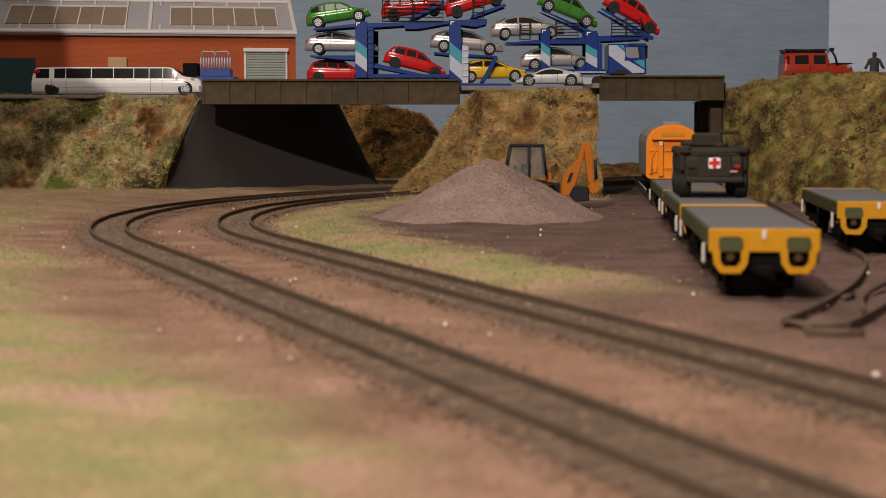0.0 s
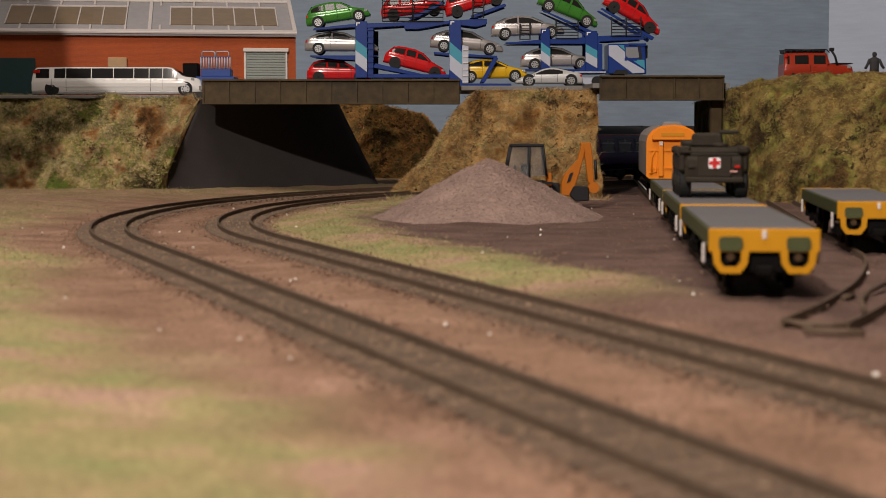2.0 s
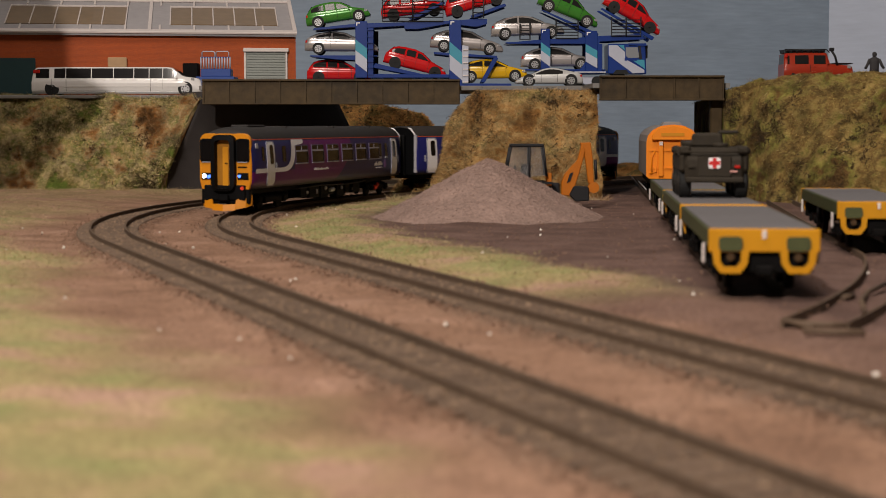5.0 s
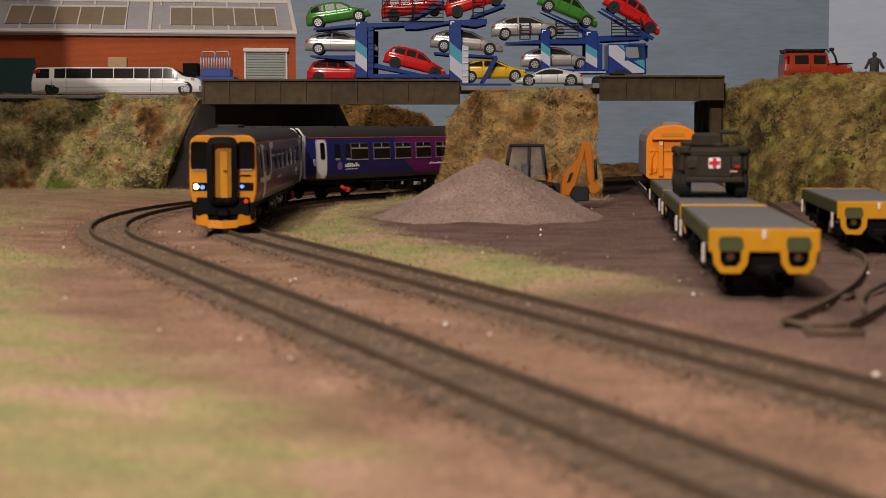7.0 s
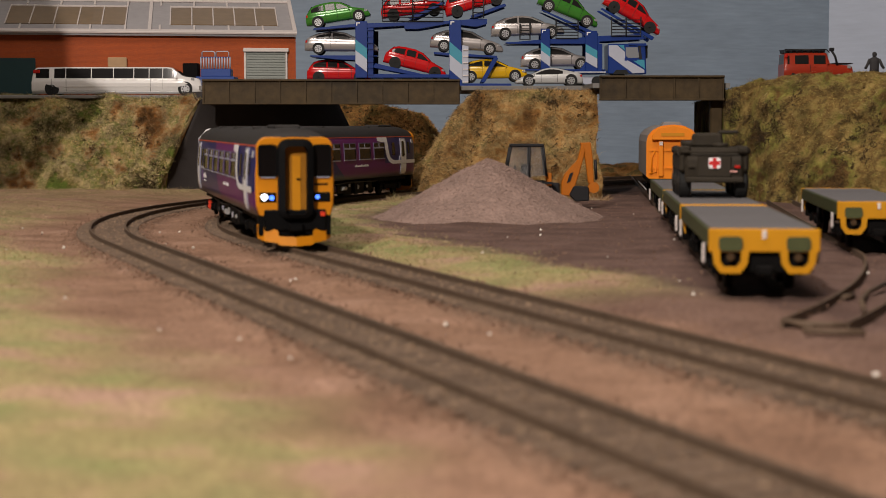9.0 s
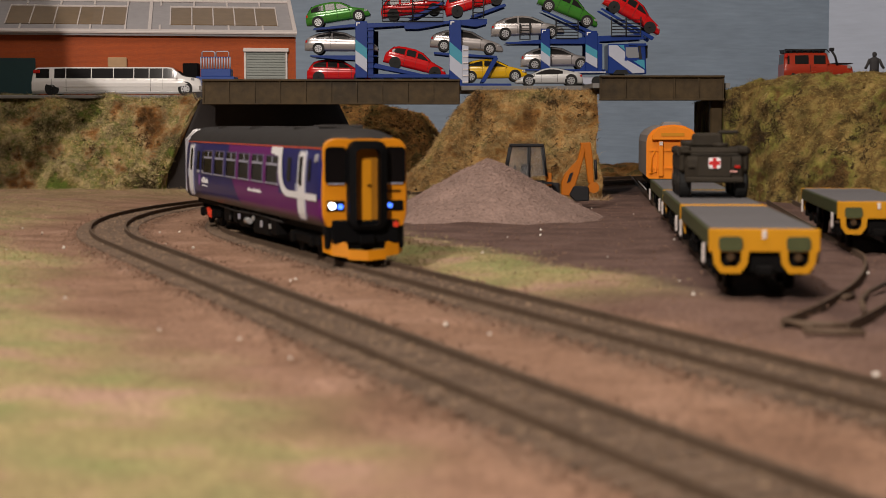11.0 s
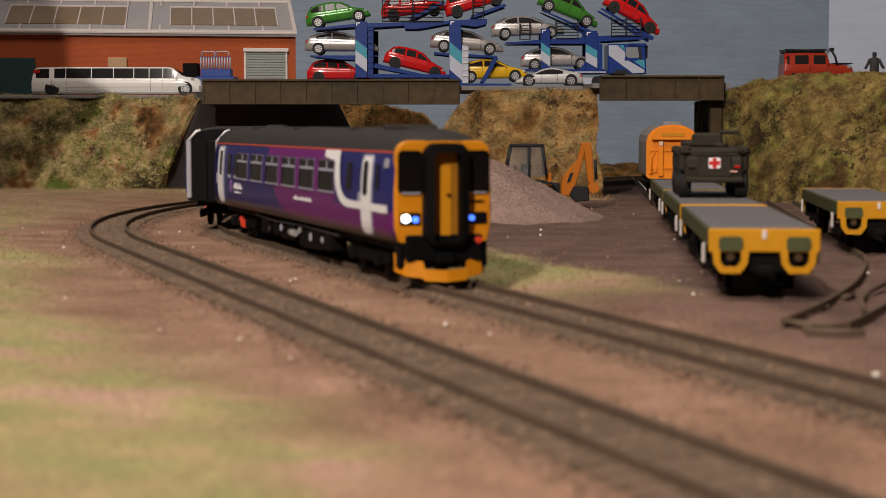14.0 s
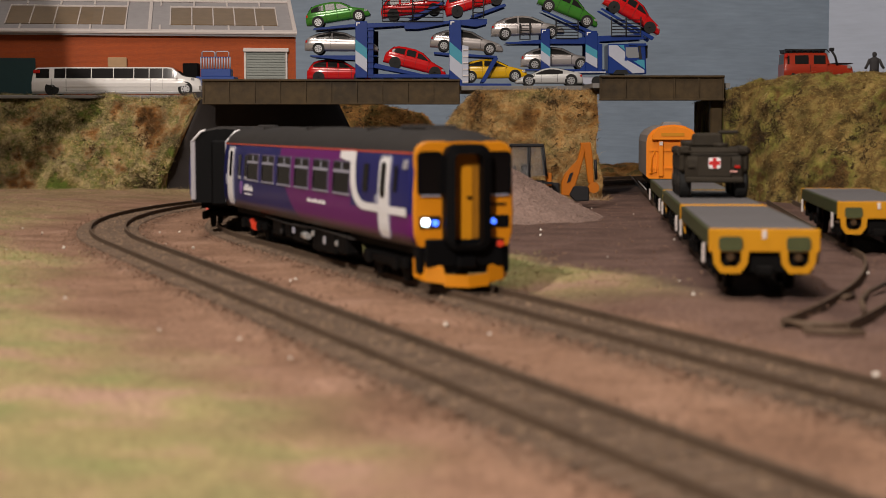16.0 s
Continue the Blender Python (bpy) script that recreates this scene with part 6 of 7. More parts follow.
def flat_wagon(m, label, ln=0.146, end_mat=None, group="flat wagons"):
    """A bogie flat: grey deck, olive sides, yellow ends with looped towing eyes. +x is its near end."""
    w = thing("flat_wagon", m, label, "wagon", group)
    hl, hw, top, low = ln / 2, 0.0168, 0.0199, 0.0142
    n = 10
    for k in range(n):
        a, b = -hl + 0.0012 + (ln - 0.0024) * k / n, -hl + 0.0012 + (ln - 0.0024) * (k + 1) / n
        part("deck_panel", block(a + 0.00006, b - 0.00006, -hw + 0.001, hw - 0.001, top - 0.0015, top, 0.0001), M_WAGONDECK, w)
    for s in (-1, 1):
        part("side_sill", block(-hl, hl, *sorted((s * hw, s * (hw - 0.0011))), low, top - 0.0002, 0.0003), M_OLIVE, w, "olive green side sill")
    part("underframe", block(-hl + 0.002, hl - 0.002, -0.011, 0.011, 0.0120, top - 0.0016), M_UNDER, w)
    for e in (-1, 1):
        xe = e * hl
        beam = part("end_beam", block(*sorted((xe, xe + e * 0.0014)), -hw, hw, 0.0128, top + 0.0001, 0.0003), end_mat or M_WYEL, w, "yellow end beam")
        for s in (-1, 1):
            yc = s * 0.0102
            part("buffer_pad", prism(rounded(yc - 0.0036, yc + 0.0036, 0.0132, 0.0176, 0.0012), *sorted((xe + e * 0.0014, xe + e * 0.0024)), "x"), M_OLIVE, beam, "olive green pad")
            xl = xe + e * 0.0012
            out = [(yc - 0.0056, 0.0136), (yc - 0.0050, 0.0092), (yc - 0.0030, 0.0064), (yc + 0.0030, 0.0064), (yc + 0.0050, 0.0092), (yc + 0.0056, 0.0136)]
            inn = [(yc - 0.0032, 0.0136), (yc - 0.0031, 0.0100), (yc - 0.0018, 0.0084), (yc + 0.0018, 0.0084), (yc + 0.0031, 0.0100), (yc + 0.0032, 0.0136)]
            step = bmesh.new()
            rows = [[step.verts.new((x, y, z)) for y, z in q] for q, x in ((out, xl), (out, xl + e * 0.0012), (inn, xl + e * 0.0012), (inn, xl))]
            for ra, rb in ((0, 1), (1, 2), (2, 3), (3, 0)):
                for k in range(5):
                    step.faces.new((rows[ra][k], rows[ra][k + 1], rows[rb][k + 1], rows[rb][k]))
            bmesh.ops.recalc_face_normals(step, faces=step.faces[:])
            part("looped_step", step, end_mat or M_WYEL, beam, "yellow looped step")
            part("buffer_head", rod([(xe, yc, 0.0115), (xe + e * 0.0018, yc, 0.0113)], 0.0012, 12), M_BUFFER, beam, "metal buffer head")
        part("coupling", block(*sorted((xe - e * 0.004, xe + e * 0.004)), -0.0028, 0.0028, 0.0058, 0.0088, 0.0006), M_UNDER, w)
        # black plate added as the dark under the wagon end, seen through the loops
        part("end_shadow_plate", block(*sorted((xe - e * 0.005, xe - e * 0.001)), -0.0150, 0.0150, 0.0062, 0.0130, 0.0006), M_UNDER, w, "added black plate standing for the shade behind the loops")
        bogie_set(w, e * (hl - 0.028))
    for s in (-1, 1):
        for x in (-hl + 0.012, hl - 0.010):
            part("white_lever", block(x - 0.0013, x + 0.0013, *sorted((s * hw * 1.02, s * (hw * 1.02 + 0.0009))), 0.0085, 0.0150, 0.0004), M_PLASTIC_W, w, "white painted brake lever")
        part("brake_wheel", disc(0.0022, s * hw * 1.02 - 0.0003, s * hw * 1.02 + 0.0003, 14, 0, None, (0.004, 0, 0.0120)), M_UNDER, w)
    part("end_chock", block(hl - 0.0008, hl + 0.0018, -0.0007, 0.0007, 0.0168, 0.0196, 0.0003), M_PLASTIC_W, w)
    return w


def on_siding(path, s, back=0.0):
    p, h = path(s)
    return Matrix.Translation((p.x, p.y, RAIL)) @ Matrix.Rotation(h + math.pi, 4, "Z")


flat_wagon(on_siding(siding_at, 0.0722 + 0.075), "grey-decked flat wagon with yellow end and olive sides, empty")
flat_wagon(on_siding(siding_at, 0.0722 + 0.075 + 0.1555), "grey-decked flat wagon carrying an armoured ambulance")
flat_wagon(on_siding(siding_at, 0.0722 + 0.075 + 0.311), "olive flat wagon in front of the orange van", end_mat=M_OLIVE)
flat_wagon(on_siding(spur_at, 0.365), "grey-decked flat wagon with yellow end on the second siding")


def build_van(m):
    """A bogie parcels van: grey sides, domed roof, orange end with ribs and a rain hood. +x is the near end."""
    v = thing("parcels_van", m, "grey bogie parcels van with a bright orange end", "wagon")
    hl, hw = 0.080, 0.0170
    half = [(0.0150, 0.0160), (0.0168, 0.0175), (hw, 0.024), (hw, 0.040), (0.0160, 0.0445), (0.0130, 0.0480), (0.0075, 0.0508), (0.0, 0.0516)]
    ring = [(-y, z) for y, z in half] + [(y, z) for y, z in half[-2::-1]]
    body = loft([[(x, y, z) for y, z in ring] for x in (-hl, hl)])
    part("body", body, M_VANGREY, v, "plain grey van body")
    end = prism([(y * 1.005, z) for y, z in ring], hl, hl + 0.0014, "x")
    e = part("end_panel", end, M_VANOR, v, "bright orange van end")
    for y in (-0.0075, 0.0075):
        part("end_post", block(hl + 0.0014, hl + 0.0032, y - 0.0015, y + 0.0015, 0.0175, 0.0410, 0.0003), M_VANOR, e)
        part("post_tip", block(hl + 0.0032, hl + 0.0036, y - 0.0011, y + 0.0011, 0.0380, 0.0405), M_PLASTIC_W, e, "pale marker plate")
    for z in (0.0230, 0.0345):
        part("end_rib", block(hl + 0.0014, hl + 0.0022, -0.0150, 0.0150, z - 0.0004, z + 0.0004), M_VANOR, e)
    hood = [(-0.0135, 0.0415), (0.0135, 0.0415), (0.0135, 0.0450), (0.0095, 0.0492), (0.0, 0.0510), (-0.0095, 0.0492), (-0.0135, 0.0450)]
    part("rain_hood", prism(hood, hl + 0.0014, hl + 0.0050, "x", 0.0004), M_VANOR, e, "orange domed hood")
    part("hood_slot", block(hl + 0.0050, hl + 0.0053, -0.0075, 0.0075, 0.0440, 0.0462), M_DOORYEL, e)
    part("pipe", rod([(hl + 0.0020, -0.0135, 0.019), (hl + 0.0020, -0.0135, 0.030), (hl + 0.0020, -0.0115, 0.034)], 0.0005), M_VANOR, e)
    part("pipe", rod([(hl + 0.0020, -0.0105, 0.0335), (hl + 0.0020, -0.0105, 0.0205), (hl + 0.0020, -0.0150, 0.0195)], 0.0005), M_VANOR, e)
    part("roof_vent", prism([(-0.0070, 0.0505), (0.0070, 0.0505), (0.0050, 0.0535), (-0.0050, 0.0535)], hl - 0.040, hl - 0.006, "x", 0.0004), M_VANGREY, v)
    part("sole_bar", block(-hl, hl, -0.0140, 0.0140, 0.0120, 0.0160), M_UNDER, v)
    part("step_rail", rod([(-hl, -0.0170, 0.0090), (hl, -0.0170, 0.0090)], 0.0004), M_STEEL, v)
    bogie_set(v, hl - 0.022)
    bogie_set(v, -hl + 0.022)
    return v


build_van(Matrix.Translation((0.0025, 0, 0)) @ on_siding(siding_at, 0.747))


def build_apc(m):
    """Six-wheeled armoured ambulance seen from its tail, +x towards the tail."""
    a = thing("armoured_ambulance", m, "dark olive armoured ambulance with red cross plate on a wagon", "armoured vehicle")
    hull = [(-0.034, 0.0075), (0.030, 0.0075), (0.031, 0.0150), (0.0275, 0.0218), (-0.020, 0.0218), (-0.034, 0.0150)]
    bm = prism(hull, -0.0125, 0.0125, "y", 0.0012)
    h = part("hull", bm, M_ARMY, a)
    for s in (-1, 1):
        part("mudguard", block(-0.031, 0.0295, *sorted((s * 0.0118, s * 0.0148)), 0.0112, 0.0190, 0.0012), M_ARMY, a)
        for x in (-0.023, 0.0, 0.0215):
            wh = part("wheel", disc(0.0066, *sorted((s * 0.0095, s * 0.0148)), 22, 0.0008, None, (x, 0, 0.0066)), M_TYRE, a)
            part("hub", disc(0.0030, *sorted((s * 0.0146, s * 0.0152)), 12, 0, None, (x, 0, 0.0066)), M_ARMY, wh)
        part("stowage_roll", rod([(-0.018, s * 0.0140, 0.0202), (0.026, s * 0.0140, 0.0202)], 0.0020, 10), M_ARMY, a, "rolled stowage along the side")
        part("tail_lamp", block(0.0305, 0.0318, *sorted((s * 0.0085, s * 0.0110)), 0.0130, 0.0142, 0.0002), M_TAIL if s > 0 else M_ARMY, a)
        part("corner_bin", block(0.0220, 0.0300, *sorted((s * 0.0100, s * 0.0148)), 0.0190, 0.0225, 0.0008), M_ARMY, a)
    part("turret", prism([(-0.0085, 0.0218), (0.0055, 0.0218), (0.0045, 0.0280), (-0.0075, 0.0280)], -0.0015, 0.0130, "x", 0.0010), M_ARMY, a)
    part("hatch", rod([(0.004, -0.0085, 0.0218), (0.004, -0.0085, 0.0248)], 0.0045, 14), M_ARMY, a)
    part("hatch_ring", rod([(0.012, 0.0040, 0.0218), (0.012, 0.0040, 0.0236)], 0.0036, 14), M_ARMY, a)
    part("antenna_box", block(-0.004, 0.006, 0.0040, 0.0125, 0.0275, 0.0292, 0.0006), M_ARMY, a)
    part("rear_door", block(0.0308, 0.0316, -0.0072, 0.0072, 0.0092, 0.0182, 0.0004), M_ARMY, a)
    rail = part("stowage_rail", rod([(0.0318, -0.0130, 0.0200), (0.0318, 0.0130, 0.0200)], 0.0005), M_ARMY, a)
    part("bumper", block(0.0300, 0.0325, -0.0125, 0.0125, 0.0068, 0.0092, 0.0006), M_ARMY, a)
    plate = part("cross_plate", prism(rounded(-0.0026, 0.0026, 0.0128, 0.0176, 0.0010), 0.0316, 0.0319, "x"), M_WHITE, a, "white plate with a red cross")
    part("cross_bar", block(0.0319, 0.0321, -0.0024, 0.0024, 0.0144, 0.0160), M_CROSS, plate)
    part("cross_upright", block(0.0320, 0.0322, -0.0008, 0.0008, 0.0130, 0.0174), M_CROSS, plate)
    part("number_bar", block(0.0316, 0.0318, 0.0066, 0.0098, 0.0112, 0.0121), M_PINK, a, "pale plate")
    return a


M_CROSS = material("red_cross_paint", (0.55, 0.02, 0.02), 0.5, 0, 0.05, 300)
M_PINK = material("faded_pink_plate", (0.5, 0.25, 0.22), 0.6, 0, 0.1, 300)
APC_P, APC_H = siding_at(0.315)
build_apc(Matrix.Translation((APC_P.x + 0.0008, APC_P.y, RAIL + 0.0199)) @ Matrix.Rotation(APC_H + math.pi, 4, "Z"))


# ---- ballast heap ----
def build_heap():
    bm = bmesh.new()
    nr, na = 70, 150
    top = bm.verts.new((0, 0, 0.0347))
    rings = []
    for i in range(1, nr + 1):
        ring = []
        for k in range(na):
            a = 6.2832 * k / na
            r = i / nr
            rx = 0.071 * (1 + 0.06 * math.sin(2 * a + 0.4) + 0.04 * math.sin(5 * a))
            ry = 0.066 * (1 + 0.05 * math.sin(3 * a))
            x, y = rx * r * math.cos(a), ry * r * math.sin(a)
            z = 0.0372 * (math.sqrt(0.0049 + (1 - r) ** 2.1) - 0.07 + 0.06 * math.sin(math.pi * r) * (1 - r)) - 0.001 * r
            z += 0.0012 * fbm(x * 60, y * 60, 3, 3) + 0.0007 * noise.noise((x * 420, y * 420, 1))
            ring.append(bm.verts.new((x, y, z)))
        rings.append(ring)
    for k in range(na):
        bm.faces.new((top, rings[0][k], rings[0][(k + 1) % na]))
    for a, b in zip(rings, rings[1:]):
        for k in range(na):
            bm.faces.new((a[k], b[k], b[(k + 1) % na], a[(k + 1) % na]))
    for f in bm.faces:
        f.smooth = True
    bmesh.ops.recalc_face_normals(bm, faces=bm.faces[:])
    ob = part("gravel_mound", bm, M_PILE)
    ob.location = (0.0265, 0.968, 0.0012)
    return tagged(ob, "heap of fine pinkish-grey ballast on the yard", "gravel heap")


HEAP = build_heap()


def grains(name, place, count, size, mat, label, seed):
    """Loose crumbs, joined."""
    rng = random.Random(seed)
    verts, tris = [], []
    base = [(1, 0, 0), (-1, 0, 0), (0, 1, 0), (0, -1, 0), (0, 0, 1), (0, 0, -1)]
    idx = [(0, 2, 4), (2, 1, 4), (1, 3, 4), (3, 0, 4), (2, 0, 5), (1, 2, 5), (3, 1, 5), (0, 3, 5)]
    for _ in range(count):
        c = place(rng)
        r = rng.uniform(*size)
        k = len(verts)
        verts += [tuple(c[i] + v[i] * r * rng.uniform(0.6, 1.2) + rng.uniform(-0.3, 0.3) * r for i in range(3)) for v in base]
        tris += [tuple(k + i for i in t) for t in idx]
    me = bpy.data.meshes.new(name)
    me.from_pydata(verts, [], tris)
    me.materials.append(mat)
    return tagged(new(name, me), label, "gravel", kind="stuff")


def on_heap(rng):
    p = rng.choice(HEAP.data.vertices).co
    return (p.x + 0.0265 + rng.uniform(-0.001, 0.001), p.y + 0.968 + rng.uniform(-0.001, 0.001), p.z + 0.0013)


def around(x0, x1, y0, y1):
    def place(rng):
        for _ in range(40):
            x, y = rng.uniform(x0, x1), rng.uniform(y0, y1)
            if min(abs(off_track(x, y)), abs(off_track(x, y) - 0.0655)) > 0.0125:
                break
        return (x, y, 0.0003 + 0.0022 * yard_rise(off_track(x, y)))
    return place


def beside_rails(rng):
    s = rng.uniform(L1 + L2, TRACK_END - 0.2)
    p, h = line_at(s, rng.choice((0.0, 0.0655)) + rng.choice((-1, 1)) * abs(rng.gauss(0.0165, 0.003)))
    return (p.x, p.y, 0.0011)


def in_bed(rng):
    s = rng.uniform(L1 + L2, TRACK_END - 0.2)
    p, h = line_at(s, rng.choice((0.0, 0.0655)) + rng.uniform(-0.0145, 0.0145))
    return (p.x, p.y, 0.0017)


M_PALECRUMB = material("pale_crumb", (0.62, 0.58, 0.52), 0.6, 0, 0.1, 300, island=0.2)
M_BEDSTONE = material("dark_track_ballast", (0.15, 0.102, 0.067), 0.9, 0, 0.2, 500, 0.2, island=0.4)
M_SOILSTONE = material("brown_soil_grit", (0.17, 0.103, 0.070), 0.95, 0, 0.2, 500, 0.2, island=0.3)
grains("heap_grains", on_heap, 9000, (0.0002, 0.00045), M_STONE, "loose grains on the ballast heap", 2)
grains("yard_grit", around(-0.35, 0.32, 0.30, 1.30), 4500, (0.0002, 0.0005), M_SOILSTONE, "loose brown grit on the board", 3)
grains("pale_crumbs", around(-0.30, 0.20, 0.28, 1.20), 110, (0.0004, 0.0009), M_PALECRUMB, "scattered pale crumbs on the board", 4)
grains("track_side_ballast", beside_rails, 8000, (0.0003, 0.0007), M_SOILSTONE, "brown ballast along the sleepers' ends", 5)
grains("track_bed_ballast", in_bed, 9000, (0.0003, 0.0008), M_BEDSTONE, "dark dirty ballast between the rails", 6)


# ---- scrap rail beside the sidings ----
def rail_offcut(pts, label):
    """A bent length of old rail lying on the yard."""
    ob = part("rail_offcut", rod([(x, y, 0.0030) for x, y in pts], 0.0009, 6), M_RAIL)
    return tagged(ob, label, "scrap rail", "scrap rails on the yard")


rail_offcut([(0.146, 0.545), (0.134, 0.520), (0.1255, 0.495), (0.1205, 0.472)], "bent length of rusty scrap rail on the yard")
rail_offcut([(0.092, 0.4205), (0.099, 0.4180), (0.107, 0.4175)], "short straight rusty rail offcut on the yard")
rail_offcut([(0.0925, 0.446), (0.0935, 0.436), (0.0965, 0.428)], "short hooked rusty rail offcut on the yard")
rail_offcut([(0.122, 0.503), (0.1265, 0.508)], "stub of rusty rail lying on the yard")


# ---- digger behind the heap ----
def build_digger(m):
    """A backhoe loader in side view: cab in the middle, loader arms to -x, folded boom to +x."""
    d = thing("backhoe_loader", m, "orange-yellow backhoe loader with a black-framed cab behind the heap", "digger")
    part("chassis", block(-0.030, 0.016, -0.009, 0.009, 0.009, 0.016, 0.001), M_DIGGER, d)
    part("bonnet", block(-0.032, -0.010, -0.008, 0.008, 0.016, 0.0235, 0.0015), M_DIGGER, d)
    cab = part("cab_roof", block(-0.0085, 0.0135, -0.0105, 0.0105, 0.0412, 0.0432, 0.0006), M_RAILBLACK, d, "black cab roof")
    for s in (-1, 1):
        for a, b in (((-0.0115, 0.0225), (-0.0078, 0.0415)), ((0.0040, 0.0215), (0.0040, 0.0415)), ((0.0150, 0.0225), (0.0128, 0.0415))):
            part("cab_post", rod([(a[0], s * 0.0102, a[1]), (b[0], s * 0.0098, b[1])], 0.0008, 8), M_RAILBLACK, d)
        part("cab_glass", prism([(-0.0110, 0.0228), (0.0034, 0.0222), (0.0034, 0.0412), (-0.0074, 0.0412)], *sorted((s * 0.0096, s * 0.0099)), "y"), M_SEE, d, "greyish clear cab pane")
        part("cab_glass", prism([(0.0046, 0.0222), (0.0142, 0.0226), (0.0122, 0.0412), (0.0046, 0.0412)], *sorted((s * 0.0096, s * 0.0099)), "y"), M_SEE, d)
        part("rear_wheel", disc(0.0095, *sorted((s * 0.0090, s * 0.0145)), 24, 0.0012, None, (0.008, 0, 0.0095)), M_TYRE, d)
        part("rear_mudguard", prism([(-0.004, 0.0195), (0.019, 0.0190), (0.020, 0.0175), (-0.005, 0.0178)], *sorted((s * 0.0092, s * 0.0142)), "y"), M_RAILBLACK, d)
        part("front_wheel", disc(0.0060, *sorted((s * 0.0090, s * 0.0130)), 22, 0.001, None, (-0.026, 0, 0.0060)), M_TYRE, d)
        part("loader_arm", prism([(-0.012, 0.024), (-0.036, 0.0265), (-0.044, 0.0185), (-0.042, 0.0165), (-0.035, 0.0225), (-0.012, 0.020)], *sorted((s * 0.0072, s * 0.0088)), "y", 0.0003), M_DIGGER, d, "orange loader arm")
        part("lever_stack", block(0.0155, 0.0185, s * 0.006 - 0.001, s * 0.006 + 0.001, 0.0160, 0.0245, 0.0004), M_DIGGER, d)
    part("loader_bucket", prism([(-0.042, 0.010), (-0.052, 0.009), (-0.051, 0.019), (-0.042, 0.021)], -0.0155, 0.0155, "y", 0.0006), M_DIGGER, d)
    part("seat", block(-0.001, 0.005, -0.004, 0.004, 0.0205, 0.0300, 0.001), M_RAILBLACK, d)
    part("steering", rod([(-0.0060, 0.0, 0.0220), (-0.0045, 0.0, 0.0290)], 0.0007), M_RAILBLACK, d)
    # folded backhoe: boom rises, dipper hangs, bucket at the foot
    part("swing_post", block(0.0170, 0.0240, -0.0035, 0.0035, 0.0085, 0.0180, 0.0008), M_RAILBLACK, d)
    boom = part("boom", prism([(0.0250, 0.0100), (0.0320, 0.0095), (0.0375, 0.0270), (0.0405, 0.0385), (0.0380, 0.0430), (0.0355, 0.0330), (0.0270, 0.0235), (0.0252, 0.0180)], -0.0030, 0.0030, "y", 0.0005), M_DIGGER, d, "orange digger boom")
    part("boom_plate", prism([(0.0285, 0.0180), (0.0308, 0.0190), (0.0328, 0.0250), (0.0305, 0.0240)], -0.0034, -0.0031, "y"), M_RAILBLACK, boom, "dark maker's plate")
    part("dipper", prism([(0.0370, 0.0440), (0.0440, 0.0442), (0.0455, 0.0330), (0.0462, 0.0180), (0.0425, 0.0175), (0.0405, 0.0330)], -0.0022, 0.0022, "y", 0.0005), M_DIGGER, d, "orange dipper arm")
    part("ram", rod([(0.0470, 0, 0.0330), (0.0478, 0, 0.0200)], 0.0010), M_RAILBLACK, d, "dark hydraulic ram")
    part("knuckle", rod([(0.0460, -0.0028, 0.0150), (0.0460, 0.0028, 0.0150)], 0.0036, 12), M_DIGGER, d)
    part("digging_bucket", prism([(0.0425, 0.0155), (0.0330, 0.0160), (0.0300, 0.0105), (0.0340, 0.0060), (0.0430, 0.0065)], -0.0060, 0.0060, "y", 0.0006), M_RAILBLACK, d, "black digging bucket")
    return d


build_digger(pose(0.0515, 1.075, 0.0))


# ---- blue crate cage, post, figure ----
def build_cage(m):
    c = thing("barrier_cage", m, "blue crate with a pale wire cage on top", "cage")
    part("crate", block(-0.0130, 0.0130, -0.008, 0.008, 0.0, 0.0068, 0.0006), M_BLUECRATE, c, "blue crate body")
    for k in range(12):
        x = -0.0125 + 0.025 * k / 11
        part("cage_bar", rod([(x, -0.0078, 0.0068), (x, -0.0078, 0.0165)], 0.0007, 6), M_PALEGREY, c)
    part("top_rail", rod([(-0.0130, -0.0078, 0.0165), (0.0130, -0.0078, 0.0165)], 0.0005, 6), M_BLUECRATE, c)
    for x0 in (-0.0115, 0.0005):
        hoop = [(x0, -0.0078, 0.0165), (x0, -0.0078, 0.0205), (x0 + 0.001, -0.0078, 0.0215), (x0 + 0.010, -0.0078, 0.0215), (x0 + 0.011, -0.0078, 0.0205), (x0 + 0.011, -0.0078, 0.0165)]
        part("hoop", rod(hoop, 0.0005, 6), M_PALEGREY, c)
    return c


build_cage(pose(-0.1955, 1.440, 0.0968))
setting("yard_step", block(-0.2120, -0.1790, 1.428, 1.455, 0.0815, 0.0968, 0.0005), M_BLUECRATE, "low blue-grey stand under the cage", "stand")
part_box = tagged(part("dark_planter", block(-0.2245, -0.2110, 1.436, 1.448, 0.0815, 0.1085, 0.0008), M_UNDER), "small dark cabinet beside the cage", "cabinet")


